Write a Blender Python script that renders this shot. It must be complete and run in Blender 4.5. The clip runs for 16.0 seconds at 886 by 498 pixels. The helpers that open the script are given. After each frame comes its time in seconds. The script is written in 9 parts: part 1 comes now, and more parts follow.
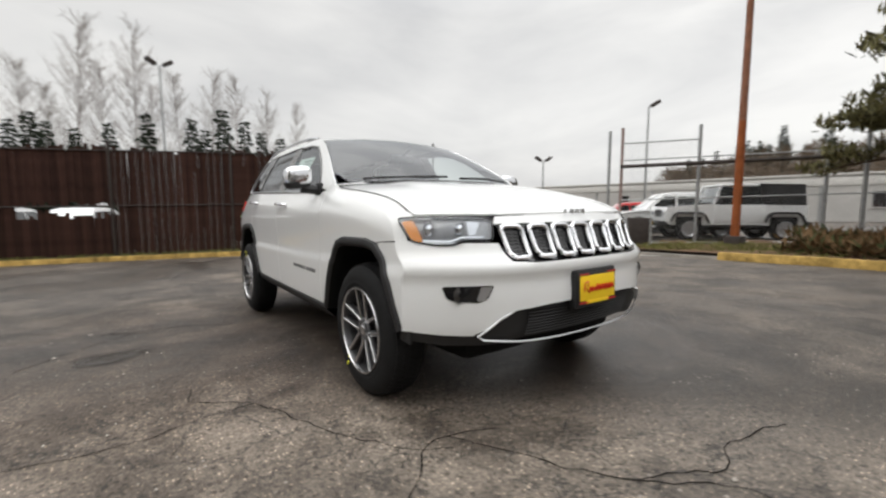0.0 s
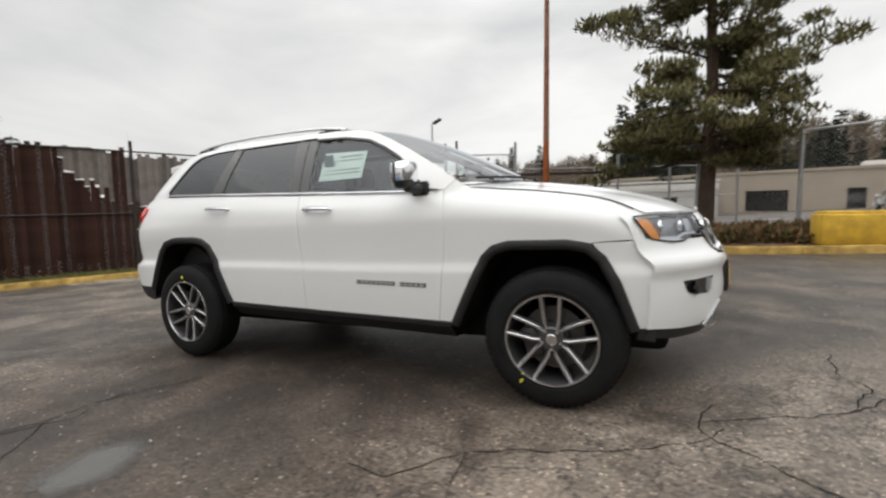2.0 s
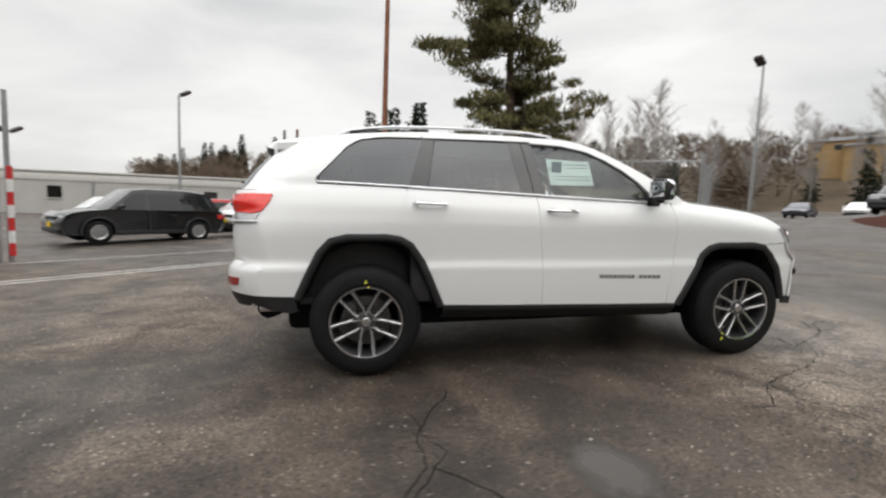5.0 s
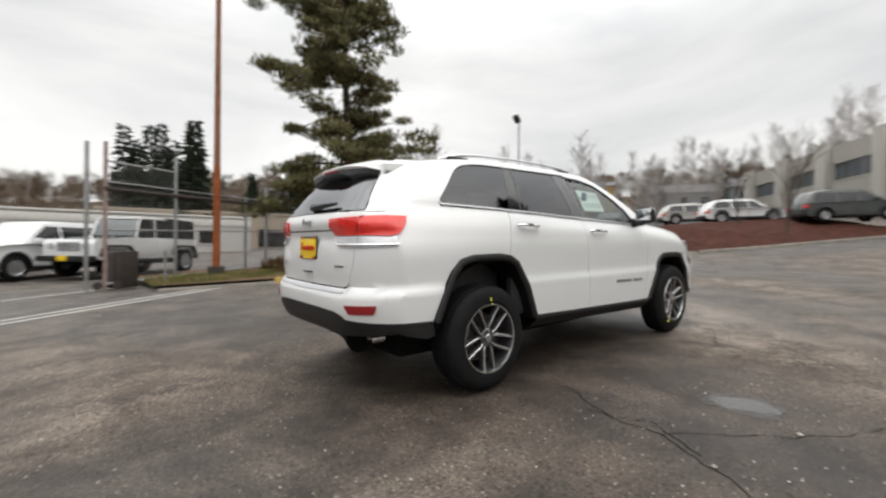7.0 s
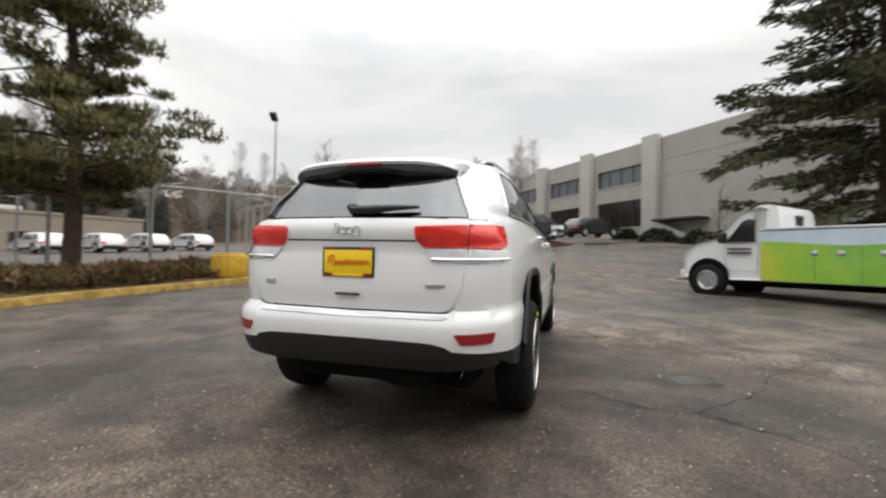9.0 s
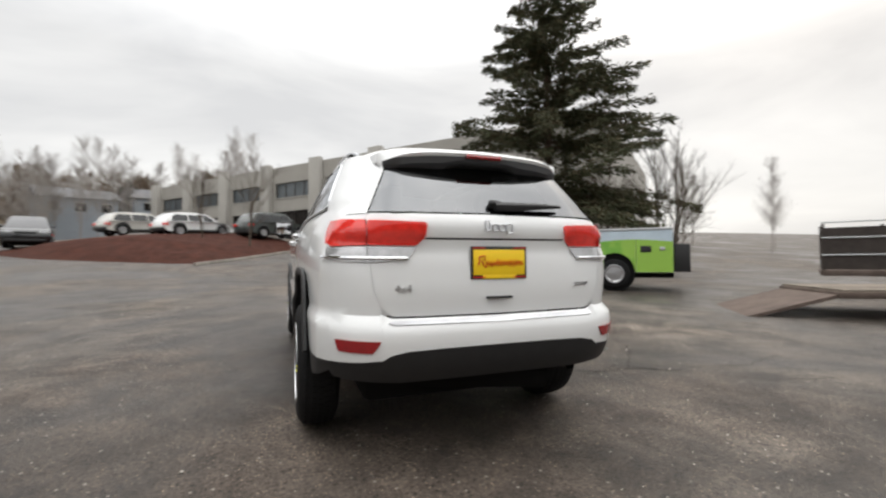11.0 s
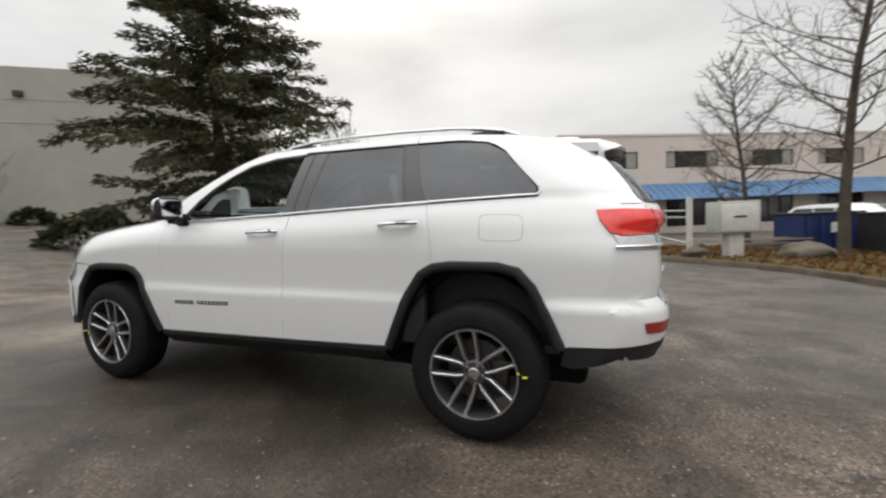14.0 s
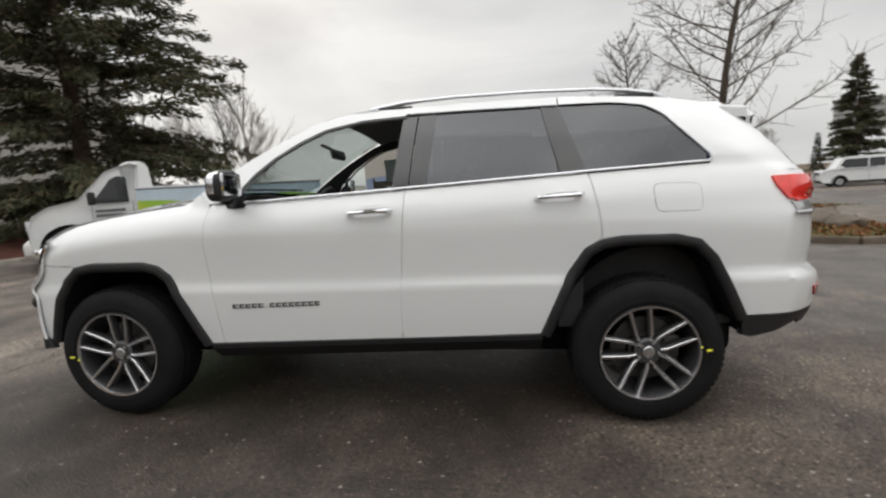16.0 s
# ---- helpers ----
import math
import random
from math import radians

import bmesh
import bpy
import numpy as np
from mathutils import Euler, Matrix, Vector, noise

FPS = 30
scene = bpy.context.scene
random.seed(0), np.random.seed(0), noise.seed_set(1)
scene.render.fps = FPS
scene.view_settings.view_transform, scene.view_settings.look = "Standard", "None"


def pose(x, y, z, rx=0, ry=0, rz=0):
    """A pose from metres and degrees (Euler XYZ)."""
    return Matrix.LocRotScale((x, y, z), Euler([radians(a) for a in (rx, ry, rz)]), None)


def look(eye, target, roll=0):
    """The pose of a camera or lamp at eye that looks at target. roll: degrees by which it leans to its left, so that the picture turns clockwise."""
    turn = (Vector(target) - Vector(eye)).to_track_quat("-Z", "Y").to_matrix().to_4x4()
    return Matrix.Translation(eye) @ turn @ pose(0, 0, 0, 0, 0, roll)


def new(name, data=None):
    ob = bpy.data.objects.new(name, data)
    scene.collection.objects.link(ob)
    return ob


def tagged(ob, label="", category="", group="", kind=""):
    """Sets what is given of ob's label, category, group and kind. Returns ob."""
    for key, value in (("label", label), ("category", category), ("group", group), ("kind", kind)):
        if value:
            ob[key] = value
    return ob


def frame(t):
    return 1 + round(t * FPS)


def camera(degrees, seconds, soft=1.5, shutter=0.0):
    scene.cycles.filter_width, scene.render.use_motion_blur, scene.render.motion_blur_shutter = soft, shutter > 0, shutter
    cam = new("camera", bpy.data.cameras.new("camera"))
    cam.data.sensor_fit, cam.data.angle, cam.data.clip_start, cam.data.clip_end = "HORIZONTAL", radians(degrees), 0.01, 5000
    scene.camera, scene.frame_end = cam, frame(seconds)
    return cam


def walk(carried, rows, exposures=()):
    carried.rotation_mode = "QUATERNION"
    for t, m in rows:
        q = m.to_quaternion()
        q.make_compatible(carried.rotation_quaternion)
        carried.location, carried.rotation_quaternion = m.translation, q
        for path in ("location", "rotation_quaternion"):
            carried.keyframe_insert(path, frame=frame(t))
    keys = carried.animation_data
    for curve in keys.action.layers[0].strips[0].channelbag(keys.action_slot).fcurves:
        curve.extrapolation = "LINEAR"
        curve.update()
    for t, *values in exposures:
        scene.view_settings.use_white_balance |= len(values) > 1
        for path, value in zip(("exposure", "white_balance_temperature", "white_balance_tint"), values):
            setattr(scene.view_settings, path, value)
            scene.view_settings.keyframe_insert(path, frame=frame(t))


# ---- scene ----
from mathutils.geometry import delaunay_2d_cdt

cam = camera(91.2, 16.0, soft=2.3, shutter=0.55)
PATH = [
    (0, (3.681, -1.959, 1.138), (2.063, -0.801, 0.935), -0.0),
    (0.5, (3.277, -2.262, 1.14), (1.818, -0.915, 0.91), 0.2),
    (1, (2.871, -2.635, 1.131), (1.572, -1.127, 0.939), -1.0),
    (1.5, (2.399, -2.908, 1.118), (1.321, -1.235, 0.921), -2.1),
    (2, (1.881, -3.188, 1.11), (1.036, -1.383, 0.938), -0.9),
    (2.5, (1.343, -3.378, 1.136), (0.681, -1.501, 0.946), -0.4),
    (3, (0.802, -3.564, 1.138), (0.33, -1.629, 0.961), -1.2),
    (3.5, (0.248, -3.715, 1.142), (0.013, -1.733, 1.022), -0.3),
    (4, (-0.351, -3.864, 1.078), (-0.398, -1.867, 0.99), 1.1),
    (4.2, (-0.552, -3.909, 1.114), (-0.531, -1.916, 0.949), 1.5),
    (6.3, (-3.037, -3.558, 1.005), (-2.101, -1.798, 0.920), 2.0),
    (6.5, (-3.217, -3.481, 0.984), (-2.203, -1.757, 0.963), 1.6),
    (7, (-3.659, -3.119, 0.985), (-2.406, -1.56, 0.973), 0.7),
    (7.5, (-4.031, -2.73, 0.986), (-2.49, -1.456, 1.041), 0.9),
    (8, (-4.223, -2.266, 1.006), (-2.551, -1.169, 1.028), 0.9),
    (8.5, (-4.451, -1.757, 0.996), (-2.621, -0.951, 1.005), -0.2),
    (9, (-4.558, -1.182, 1.001), (-2.642, -0.609, 1.037), 1.0),
    (9.5, (-4.63, -0.607, 0.997), (-2.643, -0.376, 1.003), 0.8),
    (10, (-4.541, -0.042, 0.995), (-2.542, -0.078, 0.942), 0.9),
    (10.2, (-4.541, 0.189, 0.957), (-2.55, -0.001, 0.953), 0.5),
    (12.3, (-3.642, 2.183, 1.092), (-2.089, 0.925, 1.01), 0.6),
    (12.5, (-3.489, 2.339, 1.108), (-2.008, 0.998, 1.023), 0.5),
    (13, (-3.066, 2.653, 1.117), (-1.852, 1.071, 0.963), -0.4),
    (13.5, (-2.617, 2.957, 1.142), (-1.648, 1.213, 0.995), -2.4),
    (14, (-2.16, 3.085, 1.157), (-1.442, 1.222, 1.033), -2.6),
    (14.5, (-1.702, 3.16, 1.143), (-1.153, 1.239, 1.04), -2.7),
    (15, (-1.316, 3.16, 1.16), (-0.889, 1.212, 1.008), -2.4),
    (15.5, (-0.991, 3.092, 1.225), (-0.66, 1.136, 0.973), -1.7),
    (16, (-0.704, 3.111, 1.235), (-0.488, 1.142, 0.962), -4.2),
]
walk(cam, [(t, look(eye, target, roll)) for t, eye, target, roll in PATH],
     exposures=((0, 0.03), (4.0, -0.02), (6.5, 0.05), (9.5, 0.10), (13.0, 0.05), (15.0, -0.03), (16.0, -0.06)))

# ---- light: an overcast winter day ----
world = bpy.data.worlds.new("sky")
world.use_nodes = True
scene.world = world
wn = world.node_tree.nodes
wl = world.node_tree.links
bg = wn["Background"]
sky = wn.new("ShaderNodeTexSky")
sky.sky_type = "NISHITA"
sky.sun_disc = False
sky.sun_elevation = radians(38)
sky.sun_rotation = radians(150)
sky.dust_density = 4.0
# the cloud deck hides most of the blue sky: soft grey banks, brighter towards the gaps
tc = wn.new("ShaderNodeTexCoord")
mp = wn.new("ShaderNodeMapping")
mp.inputs["Scale"].default_value = (1.0, 1.0, 3.2)
cl = wn.new("ShaderNodeTexNoise")
cl.inputs["Scale"].default_value = 1.7
cl.inputs["Detail"].default_value = 6.0
cl.inputs["Roughness"].default_value = 0.52
cl.inputs["Distortion"].default_value = 0.4
rp = wn.new("ShaderNodeValToRGB")
rp.color_ramp.elements[0].position = 0.34
rp.color_ramp.elements[0].color = (6.9, 6.9, 6.9, 1)
rp.color_ramp.elements[1].position = 0.66
rp.color_ramp.elements[1].color = (9.7, 9.6, 9.35, 1)
mx = wn.new("ShaderNodeMixRGB")
mx.inputs[0].default_value = 0.93
wl.new(tc.outputs["Generated"], mp.inputs["Vector"])
wl.new(mp.outputs["Vector"], cl.inputs["Vector"])
wl.new(cl.outputs["Fac"], rp.inputs["Fac"])
wl.new(sky.outputs["Color"], mx.inputs[1])
wl.new(rp.outputs["Color"], mx.inputs[2])
# an overcast deck is brightest overhead
sp = wn.new("ShaderNodeSeparateXYZ")
el = wn.new("ShaderNodeMapRange")
el.inputs["From Min"].default_value = 0.38
el.inputs["From Max"].default_value = 1.0
el.inputs["To Min"].default_value = 1.02
el.inputs["To Max"].default_value = 3.3
gr = wn.new("ShaderNodeMixRGB")
gr.blend_type = "MULTIPLY"
gr.inputs[0].default_value = 1.0
wl.new(tc.outputs["Generated"], sp.inputs[0])
wl.new(sp.outputs["Z"], el.inputs["Value"])
wl.new(mx.outputs["Color"], gr.inputs[1])
side = wn.new("ShaderNodeVectorMath")
side.operation = "DOT_PRODUCT"
side.inputs[1].default_value = (0.07, 0.06, 0.0)
lev = wn.new("ShaderNodeMath")
lev.operation = "MULTIPLY_ADD"
lev.inputs[2].default_value = 0.97
lit = wn.new("ShaderNodeMath")
lit.operation = "MULTIPLY"
lev.inputs[1].default_value = 1.0
wl.new(tc.outputs["Generated"], side.inputs[0])
wl.new(side.outputs["Value"], lev.inputs[0])
wl.new(el.outputs["Result"], lit.inputs[0])
wl.new(lev.outputs[0], lit.inputs[1])
wl.new(lit.outputs[0], gr.inputs[2])
wl.new(gr.outputs["Color"], bg.inputs["Color"])
bg.inputs["Strength"].default_value = 0.1
sun = new("sun", bpy.data.lights.new("sun", "SUN"))
sun.data.energy = 0.5
sun.data.angle = radians(85)
sun.data.color = (1.0, 0.97, 0.93)
sun.matrix_basis = look((0, 0, 30), (6, 8, 0))
scene.view_settings.exposure = 0.0

# ---- materials ----
def mat(name, color, rough=0.5, metal=0.0, var=0.0, scale=6.0, bump=0.0, bscale=60.0, coat=0.0, trans=0.0, emit=0.0, alpha=1.0, per=0.0, rvar=0.0, dist=0.004):
    """A surface with two scales of colour variation, relief, and an optional clear coat."""
    m = bpy.data.materials.new(name)
    m.use_nodes = True
    n, l = m.node_tree.nodes, m.node_tree.links
    b = n["Principled BSDF"]
    b.inputs["Base Color"].default_value = (*color, 1)
    b.inputs["Roughness"].default_value = rough
    b.inputs["Metallic"].default_value = metal
    if rough >= 0.72:
        b.inputs["Specular IOR Level"].default_value = 0.15
    b.inputs["Coat Weight"].default_value = coat
    b.inputs["Coat Roughness"].default_value = 0.04
    b.inputs["Transmission Weight"].default_value = trans
    b.inputs["Alpha"].default_value = alpha
    if emit:
        b.inputs["Emission Color"].default_value = (*color, 1)
        b.inputs["Emission Strength"].default_value = emit
    co = n.new("ShaderNodeTexCoord")
    if var or rvar:
        a = n.new("ShaderNodeTexNoise")
        a.inputs["Scale"].default_value = scale
        a.inputs["Detail"].default_value = 8.0
        a.inputs["Roughness"].default_value = 0.62
        l.new(co.outputs["Object"], a.inputs["Vector"])
        f = n.new("ShaderNodeTexNoise")
        f.inputs["Scale"].default_value = scale * 14
        f.inputs["Detail"].default_value = 3.0
        l.new(co.outputs["Object"], f.inputs["Vector"])
        add = n.new("ShaderNodeMath")
        add.operation = "MULTIPLY_ADD"
        add.inputs[1].default_value = 0.35
        l.new(f.outputs["Fac"], add.inputs[0])
        l.new(a.outputs["Fac"], add.inputs[2])
        ramp = n.new("ShaderNodeValToRGB")
        ramp.color_ramp.elements[0].position = 0.42
        ramp.color_ramp.elements[1].position = 0.92
        ramp.color_ramp.elements[0].color = (*[c * (1 - var) for c in color], 1)
        ramp.color_ramp.elements[1].color = (*[min(1, c * (1 + var)) for c in color], 1)
        l.new(add.outputs[0], ramp.inputs["Fac"])
        out = ramp.outputs["Color"]
        if per:
            info = n.new("ShaderNodeObjectInfo")
            hsv = n.new("ShaderNodeHueSaturation")
            mr = n.new("ShaderNodeMapRange")
            mr.inputs["To Min"].default_value = 1 - per
            mr.inputs["To Max"].default_value = 1 + per
            l.new(info.outputs["Random"], mr.inputs["Value"])
            l.new(mr.outputs["Result"], hsv.inputs["Value"])
            l.new(out, hsv.inputs["Color"])
            out = hsv.outputs["Color"]
        if var:
            l.new(out, b.inputs["Base Color"])
        if rvar:
            rr = n.new("ShaderNodeMapRange")
            rr.inputs["From Min"].default_value = 0.35
            rr.inputs["From Max"].default_value = 0.95
            rr.inputs["To Min"].default_value = max(0.02, rough - rvar)
            rr.inputs["To Max"].default_value = min(1, rough + rvar)
            l.new(add.outputs[0], rr.inputs["Value"])
            l.new(rr.outputs["Result"], b.inputs["Roughness"])
    if bump:
        t = n.new("ShaderNodeTexNoise")
        t.inputs["Scale"].default_value = bscale
        t.inputs["Detail"].default_value = 5.0
        l.new(co.outputs["Object"], t.inputs["Vector"])
        bp = n.new("ShaderNodeBump")
        bp.inputs["Strength"].default_value = bump
        bp.inputs["Distance"].default_value = dist
        l.new(t.outputs["Fac"], bp.inputs["Height"])
        l.new(bp.outputs["Normal"], b.inputs["Normal"])
    return m


def glass_mat(name, tint, mirror=0.06, rough=0.02):
    """A thin pane: it lets the tinted light straight through and mirrors by Fresnel."""
    m = bpy.data.materials.new(name)
    m.use_nodes = True
    n, l = m.node_tree.nodes, m.node_tree.links
    n.remove(n["Principled BSDF"])
    tr = n.new("ShaderNodeBsdfTransparent")
    tr.inputs["Color"].default_value = (*tint, 1)
    gl = n.new("ShaderNodeBsdfGlossy")
    gl.inputs["Roughness"].default_value = rough
    gl.inputs["Color"].default_value = (0.95, 0.97, 1.0, 1)
    fr = n.new("ShaderNodeLayerWeight")
    fr.inputs["Blend"].default_value = 0.5
    pw = n.new("ShaderNodeMath")
    pw.operation = "POWER"
    pw.inputs[1].default_value = 5.0
    l.new(fr.outputs["Facing"], pw.inputs[0])
    ad = n.new("ShaderNodeMath")
    ad.operation = "MULTIPLY_ADD"
    ad.inputs[1].default_value = 0.90
    ad.inputs[2].default_value = mirror + 0.04
    mxs = n.new("ShaderNodeMixShader")
    l.new(pw.outputs[0], ad.inputs[0])
    l.new(ad.outputs[0], mxs.inputs["Fac"])
    l.new(tr.outputs["BSDF"], mxs.inputs[1])
    l.new(gl.outputs["BSDF"], mxs.inputs[2])
    l.new(mxs.outputs["Shader"], n["Material Output"].inputs["Surface"])
    return m


WHITE = mat("white_car_paint", (0.79, 0.80, 0.80), 0.35, coat=1.0)
BLACK = mat("black_textured_plastic", (0.013, 0.013, 0.014), 0.55, var=0.2, scale=20, bump=0.15, bscale=500, dist=0.001)
GLOSSBLACK = mat("gloss_black", (0.008, 0.008, 0.009), 0.12, coat=0.6)
RUBBER = mat("tyre_rubber", (0.012, 0.012, 0.0125), 0.72, var=0.3, scale=9, bump=0.2, bscale=300, dist=0.001)
CHROME = mat("chrome", (0.80, 0.81, 0.83), 0.08, 1.0, rvar=0.04, scale=20)
UNDERGREY = mat("dark_grey_spoiler_plastic", (0.050, 0.050, 0.052), 0.42, var=0.1, scale=20)
SATIN = mat("satin_silver", (0.62, 0.63, 0.65), 0.28, 0.9, var=0.06, scale=20)
ALU = mat("machined_aluminium", (0.62, 0.62, 0.63), 0.25, 1.0, var=0.08, scale=30)
GUNMETAL = mat("dark_grey_wheel_paint", (0.09, 0.09, 0.095), 0.35, 0.6, var=0.1, scale=20)
DARKMETAL = mat("brake_iron", (0.10, 0.095, 0.09), 0.5, 0.9, var=0.3, scale=30)
UNDER = mat("underbody_black", (0.006, 0.006, 0.006), 0.85)
TINT = glass_mat("privacy_glass", (0.06, 0.06, 0.07), 0.05)
REARGLASS = glass_mat("rear_privacy_glass", (0.06, 0.06, 0.07), 0.13)
CLEAR = glass_mat("clear_car_glass", (0.72, 0.78, 0.75), 0.03)
SHIELD = glass_mat("windscreen_glass", (0.50, 0.56, 0.55), 0.05)
LENS = glass_mat("lamp_lens", (0.86, 0.88, 0.9), 0.03)
LAMPGREY = mat("lamp_housing_grey", (0.38, 0.38, 0.385), 0.38, 0.6, var=0.15, scale=18)
RED = mat("red_lamp_lens", (0.78, 0.035, 0.025), 0.10, var=0.18, scale=26, coat=0.8)
REDDARK = mat("dark_red_reflector", (0.30, 0.012, 0.015), 0.18, var=0.25, scale=60, coat=0.5)
AMBER = mat("amber_lamp_lens", (0.88, 0.30, 0.02), 0.15, coat=0.6, var=0.1, scale=40)
YELLOWPLATE = mat("yellow_dealer_plate", (0.90, 0.60, 0.012), 0.45, var=0.04, scale=8)
REDINK = mat("red_ink", (0.62, 0.03, 0.02), 0.5)
CHALK = mat("yellow_chalk", (0.75, 0.74, 0.06), 0.8, var=0.2, scale=60)
TRIM = mat("interior_dark_trim", (0.030, 0.029, 0.030), 0.7, var=0.2, scale=9, bump=0.1, bscale=300, dist=0.001)
LEATHER = mat("black_leather", (0.035, 0.034, 0.035), 0.5, var=0.2, scale=8, bump=0.2, bscale=120, dist=0.002)
LINER = mat("grey_headliner", (0.32, 0.31, 0.29), 0.9, var=0.05, scale=9)
PAPER = mat("window_sticker_paper", (0.72, 0.80, 0.78), 0.8, var=0.04, scale=10)
INK = mat("grey_print", (0.25, 0.30, 0.32), 0.8)
PLATEBLACK = mat("black_plate_frame", (0.02, 0.02, 0.02), 0.4)
GREYLETTER = mat("dark_chrome_letters", (0.16, 0.16, 0.17), 0.3, 0.7)
REVERSE = mat("clear_reversing_lens", (0.55, 0.55, 0.56), 0.12, 0.55, var=0.25, scale=40, coat=0.6)

# ---- building helpers ----
def part(name, bm, material, parent, label="", smooth=30, m=None, turn=True):
    """Links a bmesh as one mesh object under a thing or a part (or at top level, parent None)."""
    me = bpy.data.meshes.new(name)
    if turn:
        bmesh.ops.recalc_face_normals(bm, faces=bm.faces)
    bm.to_mesh(me)
    bm.free()
    for k in material if isinstance(material, (list, tuple)) else [material]:
        me.materials.append(k)
    if smooth:
        me.shade_smooth()
        me.set_sharp_from_angle(angle=radians(smooth))
    ob = new(name, me)
    if parent is not None:
        ob.parent = parent
    if m is not None:
        ob.matrix_basis = m
    if label:
        ob["label"] = label
    return ob


def thing(name, m, label, category, group="", kind=""):
    ob = new(name)
    ob.matrix_basis = m
    ob.empty_display_size = 0.2
    return tagged(ob, label, category, group, kind)


def box(bm, x0, x1, y0, y1, z0, z1, bevel=0.0, m=None):
    r = bmesh.ops.create_cube(bm, size=1.0)
    v = r["verts"]
    bmesh.ops.scale(bm, vec=(abs(x1 - x0), abs(y1 - y0), abs(z1 - z0)), verts=v)
    bmesh.ops.translate(bm, vec=((x0 + x1) / 2, (y0 + y1) / 2, (z0 + z1) / 2), verts=v)
    if m is not None:
        bmesh.ops.transform(bm, matrix=m, verts=v)
    if bevel:
        e = list({k for q in v for k in q.link_edges})
        bmesh.ops.bevel(bm, geom=e, offset=bevel, segments=2, affect="EDGES", profile=0.5)
    return bm


def boxed(x0, x1, y0, y1, z0, z1, bevel=0.0, m=None):
    return box(bmesh.new(), x0, x1, y0, y1, z0, z1, bevel, m)


def rod(bm, a, b, r0, r1=None, seg=10):
    a, b = Vector(a), Vector(b)
    d = b - a
    q = d.to_track_quat("Z", "Y").to_matrix().to_4x4()
    bmesh.ops.create_cone(bm, cap_ends=True, segments=seg, radius1=r0, radius2=r0 if r1 is None else r1, depth=d.length,
                          matrix=Matrix.Translation((a + b) / 2) @ q)
    return bm


def lathe(bm, prof, seg=48, axis="y"):
    """Spins (radius, along) pairs round an axis."""
    rings = []
    for r, h in prof:
        ring = []
        for k in range(seg):
            t = 2 * math.pi * k / seg
            c, s = r * math.cos(t), r * math.sin(t)
            ring.append(bm.verts.new((c, h, s) if axis == "y" else (c, s, h)))
        rings.append(ring)
    for a, b in zip(rings, rings[1:]):
        for k in range(seg):
            bm.faces.new((a[k], a[(k + 1) % seg], b[(k + 1) % seg], b[k]))
    return rings


def tube(bm, pts, r, seg=8, closed=False):
    """A round bar along a row of points."""
    pts = [Vector(p) for p in pts]
    rings = []
    for i, p in enumerate(pts):
        if closed:
            d = pts[(i + 1) % len(pts)] - pts[i - 1]
        else:
            d = pts[min(i + 1, len(pts) - 1)] - pts[max(i - 1, 0)]
        d.normalize()
        u = d.cross(Vector((0, 0, 1)))
        if u.length < 0.05:
            u = d.cross(Vector((0, 1, 0)))
        u.normalize()
        w = d.cross(u)
        rr = r[i] if isinstance(r, (list, tuple)) else r
        rings.append([bm.verts.new(p + (u * math.cos(2 * math.pi * k / seg) + w * math.sin(2 * math.pi * k / seg)) * rr) for k in range(seg)])
    pairs = list(zip(rings, rings[1:])) + ([(rings[-1], rings[0])] if closed else [])
    for a, b in pairs:
        for k in range(seg):
            bm.faces.new((a[k], a[(k + 1) % seg], b[(k + 1) % seg], b[k]))
    if not closed:
        bm.faces.new(rings[0])
        bm.faces.new(rings[-1])
    return bm


def curve(xs, ys):
    """A smooth function through the given pairs, with no overshoot."""
    xs, ys = np.array(xs, float), np.array(ys, float)
    o = np.argsort(xs)
    xs, ys = xs[o], ys[o]
    h, d = np.diff(xs), np.diff(ys) / np.diff(xs)
    s = np.zeros(len(xs))
    s[0], s[-1] = d[0], d[-1]
    for i in range(1, len(xs) - 1):
        if d[i - 1] * d[i] > 0:
            w1, w2 = 2 * h[i] + h[i - 1], h[i] + 2 * h[i - 1]
            s[i] = (w1 + w2) / (w1 / d[i - 1] + w2 / d[i])

    def at(x):
        if x <= xs[0]:
            return float(ys[0])
        if x >= xs[-1]:
            return float(ys[-1])
        i = int(np.searchsorted(xs, x)) - 1
        t = (x - xs[i]) / h[i]
        return float(ys[i] * (1 + 2 * t) * (1 - t) ** 2 + s[i] * h[i] * t * (1 - t) ** 2 + ys[i + 1] * t * t * (3 - 2 * t) + s[i + 1] * h[i] * t * t * (t - 1))

    return at


def ease(a, b, x):
    t = min(1.0, max(0.0, (x - a) / (b - a)))
    return t * t * (3 - 2 * t)


def round_poly(pts, r=0.02, n=4):
    """A polygon with its corners rounded."""
    out = []
    for i, p in enumerate(pts):
        p, a, b = Vector(p), Vector(pts[i - 1]), Vector(pts[(i + 1) % len(pts)])
        k = min(r, (a - p).length * 0.45, (b - p).length * 0.45)
        p0, p1 = p + (a - p).normalized() * k, p + (b - p).normalized() * k
        for j in range(n + 1):
            t = j / n
            out.append(tuple(p0 * (1 - t) ** 2 + p * 2 * t * (1 - t) + p1 * t * t))
    return out


def dense(pts, step=0.04, closed=True):
    out = []
    m = len(pts)
    for i in range(m if closed else m - 1):
        a, b = Vector(pts[i]), Vector(pts[(i + 1) % m])
        k = max(1, int((b - a).length / step))
        out += [tuple(a.lerp(b, j / k)) for j in range(k)]
    if not closed:
        out.append(tuple(pts[-1]))
    return out


